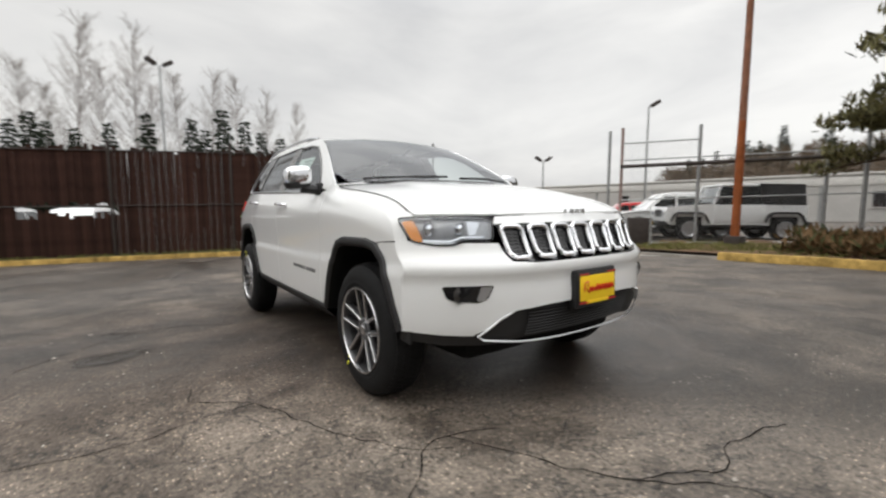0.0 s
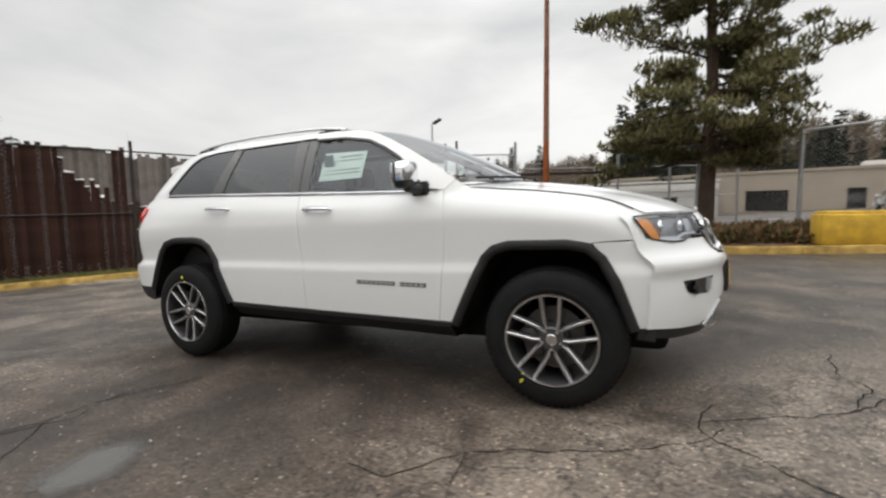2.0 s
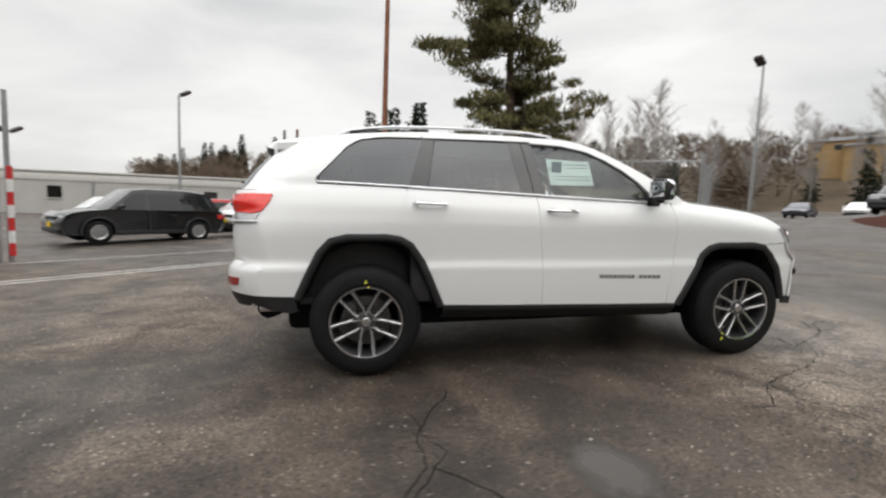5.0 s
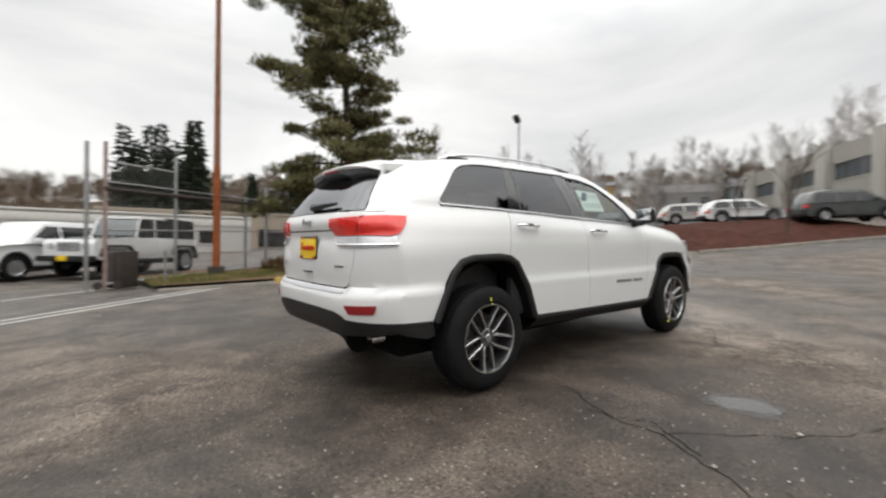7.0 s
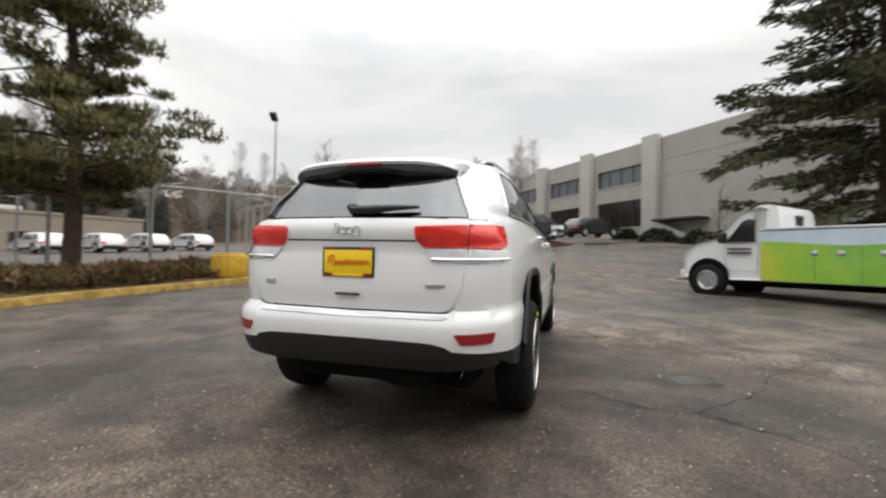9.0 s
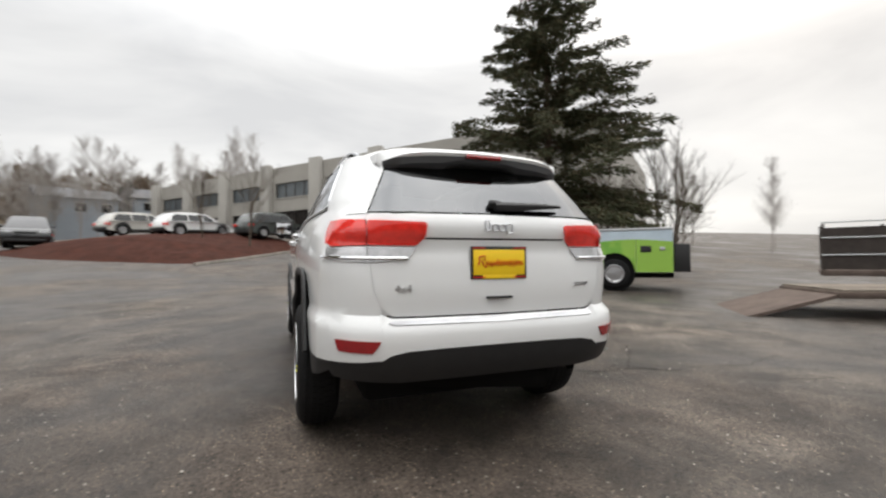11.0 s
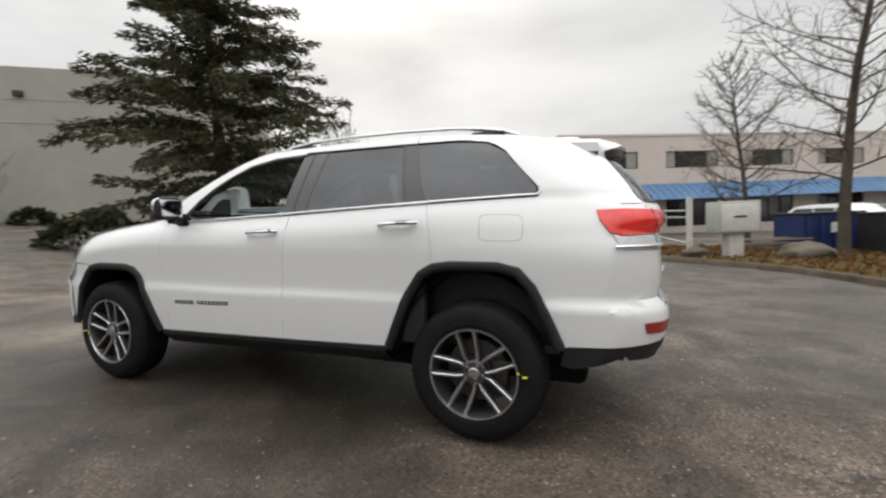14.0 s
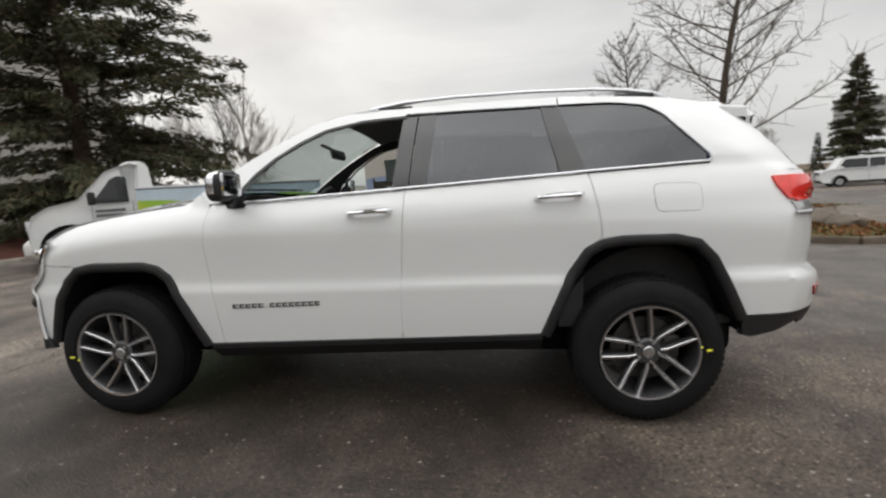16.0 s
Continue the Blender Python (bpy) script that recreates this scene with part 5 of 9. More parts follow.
# spoiler
bm = bmesh.new()
rows = []
for y, sink in [(-0.572, 0.05)] + [(q, 0.0) for q in np.linspace(-0.57, 0.57, 27)] + [(0.572, 0.05)]:
    q = min(1.0, abs(y) / 0.57)
    b = 0.05 * q ** 2 + 0.07 * q ** 8
    zt = 1.677 - 0.020 * q ** 2 - 0.035 * q ** 8 - sink
    front = min(on_roof(-1.80, min(0.52, abs(y)), 0)[2], 1.70) - 0.006 - 0.012 * q ** 8 - sink
    rows.append([bm.verts.new(p) for p in ((-1.80, y * 0.97, front), (-1.93, y, zt + 0.004), (-2.06, y * 0.98, zt - 0.002), (-2.185 + b, y * 0.94, zt - 0.030), (-2.215 + b, y * 0.93, zt - 0.050), (-2.205 + b, y * 0.92, zt - 0.066))])
for a, b in zip(rows, rows[1:]):
    for k in range(5):
        bm.faces.new((a[k], a[k + 1], b[k + 1], b[k]))
sp = part("spoiler", bm, WHITE, gate, "white roof spoiler with a black underside", smooth=50)
bm = bmesh.new()
rows = []
for y in np.linspace(-0.55, 0.55, 23):
    q = abs(y) / 0.55
    b = 0.05 * q ** 2 + 0.06 * q ** 8
    z0 = 1.62 - 0.022 * q ** 2 - 0.02 * q ** 8
    sag = 0.0 if abs(y) < 0.14 else 0.028 * ease(0.14, 0.26, abs(y)) * (1 - 0.5 * q ** 6)
    rows.append([bm.verts.new(p) for p in ((-2.202 + b, y * 0.98, z0 - 0.004), (-2.20 + b, y * 0.97, z0 - 0.03 - sag * 0.6), (-2.13 + b * 0.7, y * 0.95, z0 - 0.058 - sag), (-2.05, y * 0.93, z0 - 0.030))])
for a, b in zip(rows, rows[1:]):
    for k in range(3):
        bm.faces.new((a[k], a[k + 1], b[k + 1], b[k]))
part("spoiler_underside", bm, UNDERGREY, sp, smooth=50)
bm = bmesh.new()
tube(bm, [(-2.206 + 0.1 * abs(y) ** 2, y, 1.612 if abs(y) < 0.1 else 1.612) for y in np.linspace(-0.105, 0.105, 9)], 0.013, 6)
part("brake_light", bm, REDDARK, sp, "dark red high brake light")
# rear wiper, handle, badges, plate, exhaust
wp = part("rear_wiper", boxed(-0.015, 0.015, -0.035, 0.030, -0.022, 0.022, 0.012, None), BLACK, gate, m=pose(rear_x(0, 1.345) - 0.020, 0.005, 1.345, 0, -40, 0))
part("wiper_arm", tube(bmesh.new(), [(-0.02, 0.0, 0.0), (-0.028, -0.10, 0.006), (-0.02, -0.24, 0.010), (-0.008, -0.40, 0.006)], [0.024, 0.024, 0.018, 0.008], 6), BLACK, wp)
part("release_handle", boxed(-0.012, 0.01, -0.072, 0.072, -0.006, 0.006, 0.004), GLOSSBLACK, gate, m=pose(rear_x(0, 0.872) - 0.004, 0, 0.872))
# black bar laid on the tailgate as the shadow of its crease
part("gate_crease_shade", tube(bmesh.new(), [on_rear(y, 1.165, -0.002) for y in np.linspace(-0.39, 0.39, 15)], 0.009, 6), UNDER, gate)
for k, (y, w, h) in enumerate(((0.075, 0.022, 0.052), (0.036, 0.030, 0.034), (-0.002, 0.030, 0.034), (-0.042, 0.034, 0.050))):
    z = -0.012 if k == 3 else 0.0
    bm = tube(bmesh.new(), [(-0.006, a, b) for a, b in round_poly([(y, z), (y - w, z), (y - w, z + h), (y, z + h)], 0.012, 3)], 0.0045, 6, True)
    part("badge_letter", bm, SATIN, gate, "raised maker's badge letter", m=pose(rear_x(0, 1.215) - 0.001, 0.005, 1.205, 0, 5, 0))
words("badge_text", "4x4", 0.055, pose(rear_x(0.50, 0.925) - 0.003, 0.50, 0.925, 90, 0, -100), SATIN, gate)
for k in range(7):
    part("badge_letter", boxed(-0.004, 0.0, -0.052 + k * 0.015, -0.041 + k * 0.015, -0.008, 0.008), SATIN, gate, m=pose(rear_x(0.50, 0.93) - 0.003, -0.50, 0.93, 0, 0, 10))
dealer_plate(gate, pose(rear_x(0, 1.045) - 0.003, 0, 1.045, 0, 2, 0))
bm = bmesh.new()
lathe(bm, [(0.036, 0.0), (0.036, 0.10), (0.031, 0.10), (0.031, 0.0)], 20)
bmesh.ops.transform(bm, matrix=Matrix.Translation((-2.215, -0.57, 0.440)) @ Matrix.Rotation(radians(-90), 4, "Z"), verts=bm.verts)
part("exhaust_pipe", bm, CHROME, car)
# underbody
bm = boxed(-2.02, 2.02, -0.62, 0.62, 0.27, 0.50, 0.05)
box(bm, -0.95, 0.90, -0.80, 0.80, 0.385, 0.47, 0.02)
part("underbody", bm, UNDER, car)
for x, r in ((1.457, 0.05), (-1.457, 0.06)):
    part("axle", rod(bmesh.new(), (x, -0.75, 0.37), (x, 0.75, 0.37), r), UNDER, car)
part("sump_guard", boxed(1.0, 1.9, -0.35, 0.35, 0.22, 0.34, 0.04), UNDER, car)
part("differential", boxed(-1.7, -1.2, -0.2, 0.2, 0.24, 0.44, 0.05), UNDER, car)
part("silencer", rod(bmesh.new(), (-2.2, -0.4, 0.40), (-1.9, 0.45, 0.40), 0.09), UNDER, car)


def handle_set(s, x, z, door):
    y = side_y(x - 0.1, z)
    pts = [(x, s * (y + 0.004), z - 0.004), (x - 0.012, s * (y + 0.030), z), (x - 0.05, s * (y + 0.040), z + 0.003), (x - 0.11, s * (y + 0.041), z + 0.006), (x - 0.17, s * (y + 0.038), z + 0.008), (x - 0.205, s * (y + 0.028), z + 0.009), (x - 0.225, s * (y + 0.004), z + 0.009)]
    bm = bmesh.new()
    tube(bm, pts, [0.012, 0.014, 0.013, 0.013, 0.014, 0.016, 0.014], 8)
    part("handle", bm, CHROME, door, "chrome door handle")
    part("handle_bowl", panel(round_poly([(x - 0.02, z - 0.03), (x - 0.02, z + 0.035), (x - 0.20, z + 0.042), (x - 0.20, z - 0.024)], 0.03), lambda a, b, d: (a, s * (side_y(a, b) + d + 0.002), b), 0.04, 0.003), WHITE, door, turn=False)


for s, k in ((1, 0), (-1, 1)):
    handle_set(s, 0.055, 1.142, fdoors[k])
    handle_set(s, -0.905, 1.188, rdoors[k])
    # nameplate on the front door
    x = 0.735
    for w in (0.040, 0.036, 0.036, 0.036, 0.036, 0.0, 0.036, 0.036, 0.036, 0.036, 0.036, 0.036, 0.036, 0.036):
        if w:
            z = 0.642 + 0.028 * (0.735 - x)
            yy = side_y(x, z + 0.014)
            bm = boxed(x - w * 0.82, x, s * (yy - 0.004), s * (yy + 0.003), z + 0.002, z + 0.010)
            box(bm, x - w * 0.82, x, s * (yy - 0.004), s * (yy + 0.003), z + 0.018, z + 0.026)
            box(bm, x - w * 0.30, x - w * 0.02, s * (yy - 0.004), s * (yy + 0.0032), z + 0.002, z + 0.026)
            part("name_letter", bm, GREYLETTER, fdoors[k], "dark raised nameplate letter")
        x -= w if w else 0.03
    # mirror
    base = boxed(-0.06, 0.05, -0.02, 0.02, -0.055, 0.035, 0.015)
    mir = part("mirror", base, BLACK, car, "door mirror with a chrome cap", m=pose(0.70, s * 0.865, 1.238))
    part("mirror_arm", tube(bmesh.new(), [(0.0, 0.0, -0.015), (-0.015, s * 0.07, -0.01), (-0.03, s * 0.12, 0.0)], [0.035, 0.030, 0.034], 8), BLACK, mir)
    bm = bmesh.new()
    bmesh.ops.create_uvsphere(bm, u_segments=24, v_segments=16, radius=1.0)
    for v in bm.verts:
        p = [math.copysign(abs(c) ** 0.55, c) for c in v.co]
        taper_k = 0.85 + 0.15 * p[2]
        v.co = (-0.035 + 0.062 * p[0] * (1.0 if p[0] > 0 else 0.55), s * (0.140 + 0.095 * p[1]), 0.070 + 0.078 * p[2] - 0.010 * p[1])
    bottom = bm.copy()
    for b, keep in ((bm, True), (bottom, False)):
        bmesh.ops.delete(b, geom=[f for f in b.faces if (f.calc_center_median().z < 0.030 or f.calc_center_median().x < -0.042) == keep], context="FACES")
    part("mirror_cap", bm, CHROME, mir, "chrome cap", smooth=60)
    part("mirror_shell", bottom, BLACK, mir, smooth=60)
    g = boxed(-0.073, -0.068, s * 0.065, s * 0.215, 0.015, 0.130, 0.01)
    part("mirror_glass", g, CHROME, mir)
    part("mirror_sail", panel([(0.845, 1.214), (0.735, 1.225), (0.66, 1.30), (0.60, 1.34), (0.70, 1.215)], lambda x, z, d: (x, s * (side_y(x, z) + d + 0.001), z), 0.03, 0.006), GLOSSBLACK, car, turn=False)
# fuel flap seam on the left, window sticker on the right
flap = round_poly([(-1.475, 1.235), (-1.705, 1.230), (-1.71, 1.098), (-1.485, 1.098)], 0.04, 5)
part("fuel_flap", panel(flap, lambda x, z, d: on_side(x, z, d + 0.0015), 0.03, 0.004), WHITE, car, turn=False)
part("flap_seam", tube(bmesh.new(), [on_side(x, z, -0.0005) for x, z in flap], 0.0025, 4, True), GREYLETTER, car)
part("window_sticker", panel([(-0.115, 1.535), (-0.115, 1.335), (0.235, 1.335), (0.235, 1.520)], lambda x, z, d: (x, -(side_y(x, z) + d - 0.014), z), 0.05, 0.0), PAPER, car, "pale paper window sticker", turn=False)
bm = bmesh.new()
for x0, x1, z0, z1 in ((-0.09, -0.01, 1.43, 1.51), (0.02, 0.21, 1.490, 1.497), (0.02, 0.21, 1.465, 1.470), (-0.09, 0.21, 1.40, 1.405), (-0.09, 0.21, 1.375, 1.380)):
    y = side_y((x0 + x1) / 2, z0)
    box(bm, x0, x1, -(y - 0.012), -(y - 0.013), z0, z1)
part("sticker_print", bm, INK, car)


# wheels
def wheel(x, s, turn_deg, mark):
    hub = new("wheel")
    hub.parent = car
    hub.matrix_basis = pose(x, s * 0.82, 0.390 if x < 0 else 0.382, 0, turn_deg, 0) @ Matrix.Diagonal((1.02, 1, 1.02, 1)) @ Matrix.Diagonal((1, s, 1, 1))
    bm = bmesh.new()
    lathe(bm, [(0.232, -0.090), (0.243, -0.102), (0.285, -0.112), (0.325, -0.108), (0.348, -0.096), (0.362, -0.078), (0.370, -0.045), (0.371, 0.0), (0.370, 0.045), (0.365, 0.072), (0.356, 0.092), (0.343, 0.107), (0.325, 0.118), (0.300, 0.1245), (0.285, 0.126), (0.272, 0.125), (0.268, 0.127), (0.262, 0.125), (0.243, 0.120), (0.232, 0.105)], 72)
    tyre = part("tyre", bm, RUBBER, hub, smooth=50)
    bm = bmesh.new()
    for k in range(64):
        t = 2 * math.pi * k / 64
        for j, yy in enumerate((-0.070, -0.035, 0.0, 0.035, 0.072)):
            w = 0.015
            rr = 0.362 if abs(yy) > 0.06 else 0.3700
            tt = t + (0.03 if j % 2 else 0)
            box(bm, -0.013, 0.013, yy - w, yy + w, rr - 0.008, rr + 0.004, 0, Matrix.Rotation(tt, 4, "Y"))
    part("tread", bm, RUBBER, tyre, smooth=0)
    bm = bmesh.new()
    lathe(bm, [(0.243, 0.120), (0.240, 0.128), (0.232, 0.124), (0.226, 0.108), (0.220, 0.06), (0.210, -0.08), (0.225, -0.11), (0.240, -0.118)], 60)
    part("rim", bm, GUNMETAL, hub, smooth=50)
    bm = bmesh.new()
    lathe(bm, [(0.2425, 0.121), (0.240, 0.1285), (0.231, 0.1265), (0.229, 0.120)], 60)
    part("rim_edge", bm, ALU, hub, smooth=50)
    for k in range(5):
        bm = bmesh.new()
        bd = bmesh.new()
        for d in (-1, 1):
            a0 = 2 * math.pi * k / 5
            side = Vector((math.sin(a0), 0, math.cos(a0)))
            along = Vector((math.cos(a0), 0, -math.sin(a0)))
            for target, lift_y, w0, w1 in ((bm, 0.0, 0.0075, 0.0078), (bd, -0.010, 0.0125, 0.013)):
                rows = []
                for r, off, y in ((0.045, 0.018, 0.092), (0.062, 0.028, 0.095), (0.085, 0.036, 0.099), (0.16, 0.043, 0.107), (0.222, 0.048, 0.116), (0.232, 0.049, 0.120)):
                    c = along * r + side * d * off
                    w = w0 + (w1 - w0) * r / 0.23
                    rows.append([target.verts.new(c + side * q * w + Vector((0, y + lift_y + h, 0))) for q, h in ((-1, -0.03), (-1, -0.001), (-0.6, 0.002), (0.6, 0.002), (1, -0.001), (1, -0.03))])
                for a, b in zip(rows, rows[1:]):
                    for i in range(5):
                        target.faces.new((a[i], a[i + 1], b[i + 1], b[i]))
        part("spoke", bm, ALU, hub, "machined twin spoke", smooth=40)
        part("spoke_side", bd, GUNMETAL, hub, smooth=40)
    bm = bmesh.new()
    lathe(bm, [(0.066, 0.05), (0.066, 0.090), (0.058, 0.098), (0.034, 0.098), (0.031, 0.104), (0.012, 0.106), (0.0005, 0.106)], 30)
    part("hub", bm, GUNMETAL, hub, smooth=40)
    bm = bmesh.new()
    lathe(bm, [(0.030, 0.1045), (0.026, 0.1075), (0.0005, 0.108)], 24)
    part("centre_cap", bm, ALU, hub)
    for k in range(5):
        t = 2 * math.pi * (k + 0.5) / 5
        bm = bmesh.new()
        rod(bm, (0.050 * math.cos(t), 0.085, -0.050 * math.sin(t)), (0.050 * math.cos(t), 0.108, -0.050 * math.sin(t)), 0.010, 0.009, 6)
        part("wheel_nut", bm, CHROME, hub)
    bm = bmesh.new()
    lathe(bm, [(0.165, 0.015), (0.165, 0.035), (0.09, 0.038), (0.085, 0.06), (0.07, 0.06)], 40)
    part("brake_disc", bm, DARKMETAL, hub)
    bm = boxed(-0.17, -0.08, 0.0, 0.05, -0.085, 0.085, 0.015)
    part("brake_caliper", bm, DARKMETAL, hub)
    bm = bmesh.new()
    t = radians(mark)
    rod(bm, (0.262 * math.cos(t), 0.131, -0.262 * math.sin(t)), (0.285 * math.cos(t), 0.131, -0.285 * math.sin(t)), 0.006, 0.005, 6)
    rod(bm, (0.235 * math.cos(t + 0.07), 0.127, -0.235 * math.sin(t + 0.07)), (0.245 * math.cos(t + 0.07), 0.127, -0.245 * math.sin(t + 0.07)), 0.006, 0.005, 6)
    part("chalk_mark", bm, CHALK, hub, "yellow chalk mark")
    return hub


wheel(1.457, -1, -18, 143)
wheel(-1.457, -1, 18, -108)
wheel(1.457, 1, -22, 25)
wheel(-1.457, 1, -6, -170)
# interior
inn = new("interior")
inn.parent = car
part("floor", boxed(-2.2, 1.0, -0.80, 0.80, 0.50, 0.54), TRIM, inn)
part("headliner", panel([(0.22, 0.56), (-1.9, 0.50), (-1.9, -0.50), (0.22, -0.56)], lambda x, y, d: on_roof(x, y, d - 0.035), 0.12, 0.0), LINER, inn, turn=False)
bm = boxed(0.45, 1.15, -0.76, 0.76, 0.75, 1.13, 0.08)
box(bm, 0.55, 0.95, 0.16, 0.60, 1.08, 1.20, 0.05)
box(bm, 0.30, 0.70, -0.10, 0.14, 0.60, 0.95, 0.04)
part("dashboard", bm, TRIM, inn)
bm = bmesh.new()
ring = [(0.40 - 0.06 * math.sin(t), 0.38 + 0.185 * math.cos(t), 1.10 + 0.175 * math.sin(t)) for t in np.linspace(0, 2 * math.pi, 28)[:-1]]
tube(bm, ring, 0.016, 8, True)
box(bm, 0.38, 0.43, 0.31, 0.45, 1.04, 1.14, 0.02)
rod(bm, (0.40, 0.22, 1.10), (0.40, 0.54, 1.10), 0.012)
rod(bm, (0.42, 0.38, 1.10), (0.62, 0.38, 1.00), 0.04)
part("steering_wheel", bm, TRIM, inn)
bm = boxed(-0.02, 0.02, -0.12, 0.12, -0.035, 0.035, 0.018)
rod(bm, (0, 0, 0.02), (0.10, 0, 0.10), 0.012)
part("inside_mirror", bm, TRIM, inn, m=pose(0.40, 0.0, 1.52, 0, 12, 0))
for y in (0.38, -0.38):
    bm = boxed(-0.40, 0.12, y - 0.25, y + 0.25, 0.62, 0.80, 0.06)
    box(bm, -0.11, 0.06, y - 0.24, y + 0.24, 0.0, 0.62, 0.06, Matrix.Translation((-0.38, 0, 0.74)) @ Matrix.Rotation(radians(-14), 4, "Y"))
    box(bm, -0.06, 0.05, y - 0.13, y + 0.13, 0.0, 0.19, 0.04, Matrix.Translation((-0.56, 0, 1.37)) @ Matrix.Rotation(radians(-10), 4, "Y"))
    part("seat", bm, LEATHER, inn)
bm = boxed(-1.32, -0.85, -0.66, 0.66, 0.62, 0.82, 0.06)
box(bm, -0.10, 0.06, -0.66, 0.66, 0.0, 0.60, 0.06, Matrix.Translation((-1.32, 0, 0.78)) @ Matrix.Rotation(radians(-16), 4, "Y"))
for y in (0.40, -0.40):
    box(bm, -0.05, 0.05, y - 0.13, y + 0.13, 0.0, 0.17, 0.04, Matrix.Translation((-1.50, 0, 1.36)) @ Matrix.Rotation(radians(-10), 4, "Y"))
part("rear_seat", bm, LEATHER, inn)
for s in (1, -1):
    part("door_lining", boxed(-1.15, 0.80, s * 0.80, s * 0.86, 0.50, 1.18, 0.02), TRIM, inn)
    part("load_lining", boxed(-2.1, -1.15, s * 0.66, s * 0.72, 0.50, 1.26, 0.02), TRIM, inn)
part("load_cover", boxed(-2.15, -1.45, -0.66, 0.66, 1.02, 1.05, 0.01), TRIM, inn)

# ---- trees ----
TRUNK = mat("conifer_bark", (0.075, 0.052, 0.038), 0.95, var=0.4, scale=3.0, bump=0.8, bscale=18, dist=0.02)
BAREBARK = mat("bare_branch_bark", (0.10, 0.082, 0.066), 0.95, var=0.35, scale=4.0, bump=0.4, bscale=30, dist=0.01)
PINE = mat("pine_needles", (0.150, 0.138, 0.062), 0.75, var=0.45, scale=1.2)
PINEDARK = mat("pine_needles_dark", (0.060, 0.056, 0.028), 0.8, var=0.4, scale=1.2)
SPRUCE = mat("spruce_needles", (0.066, 0.072, 0.040), 0.8, var=0.45, scale=1.0)
SPRUCEB = mat("spruce_old_needles", (0.085, 0.072, 0.042), 0.85, var=0.45, scale=1.0)
# distance haze is put into this twig colour, far paler than near bark
FARBARE = mat("far_hazed_twigs", (0.31, 0.285, 0.265), 0.95, var=0.2, scale=0.2)
FARBROWN = mat("far_brown_scrub", (0.17, 0.125, 0.09), 0.95, var=0.3, scale=0.1)
FARSCRUB = mat("far_brown_twigs", (0.15, 0.115, 0.085), 0.95, var=0.4, scale=0.06)
FARHILL = mat("far_hillside_soil", (0.10, 0.078, 0.055), 0.95, var=0.5, scale=0.12)
FARGREEN = mat("far_conifers", (0.024, 0.032, 0.020), 0.9, var=0.3, scale=0.2)


def stick(a, b, r0, r1, seg=5):
    """A tapered branch as arrays."""
    a, b = np.array(a, float), np.array(b, float)
    d = b - a
    d = d / (np.linalg.norm(d) + 1e-9)
    u = np.cross(d, (0.3, 0.2, 0.9))
    u = u / (np.linalg.norm(u) + 1e-9)
    w = np.cross(d, u)
    t = np.arange(seg) * 2 * math.pi / seg
    ring = np.cos(t)[:, None] * u + np.sin(t)[:, None] * w
    v = np.concatenate([a + ring * r0, b + ring * r1])
    k = np.arange(seg)
    f = np.stack([k, (k + 1) % seg, (k + 1) % seg + seg, k + seg], 1)
    return v, f


def joined(items):
    vs, fs, off = [], [], 0
    for v, f in items:
        vs.append(v)
        fs.append(f + off)
        off += len(v)
    return np.concatenate(vs), np.concatenate(fs)


def bent(rng, a, d, length, r0, r1, n=4, sway=0.15, rise=0.0):
    """A branch of several sticks; returns the sticks and the joints."""
    p, d = np.array(a, float), np.array(d, float)
    d = d / np.linalg.norm(d)
    out, joints = [], [p.copy()]
    for i in range(n):
        q = p + d * length / n
        out.append(stick(p, q, r0 + (r1 - r0) * i / n, r0 + (r1 - r0) * (i + 1) / n))
        p = q
        joints.append(p.copy())
        d = d + rng.normal(size=3) * sway + np.array((0, 0, rise))
        d = d / np.linalg.norm(d)
    return out, joints


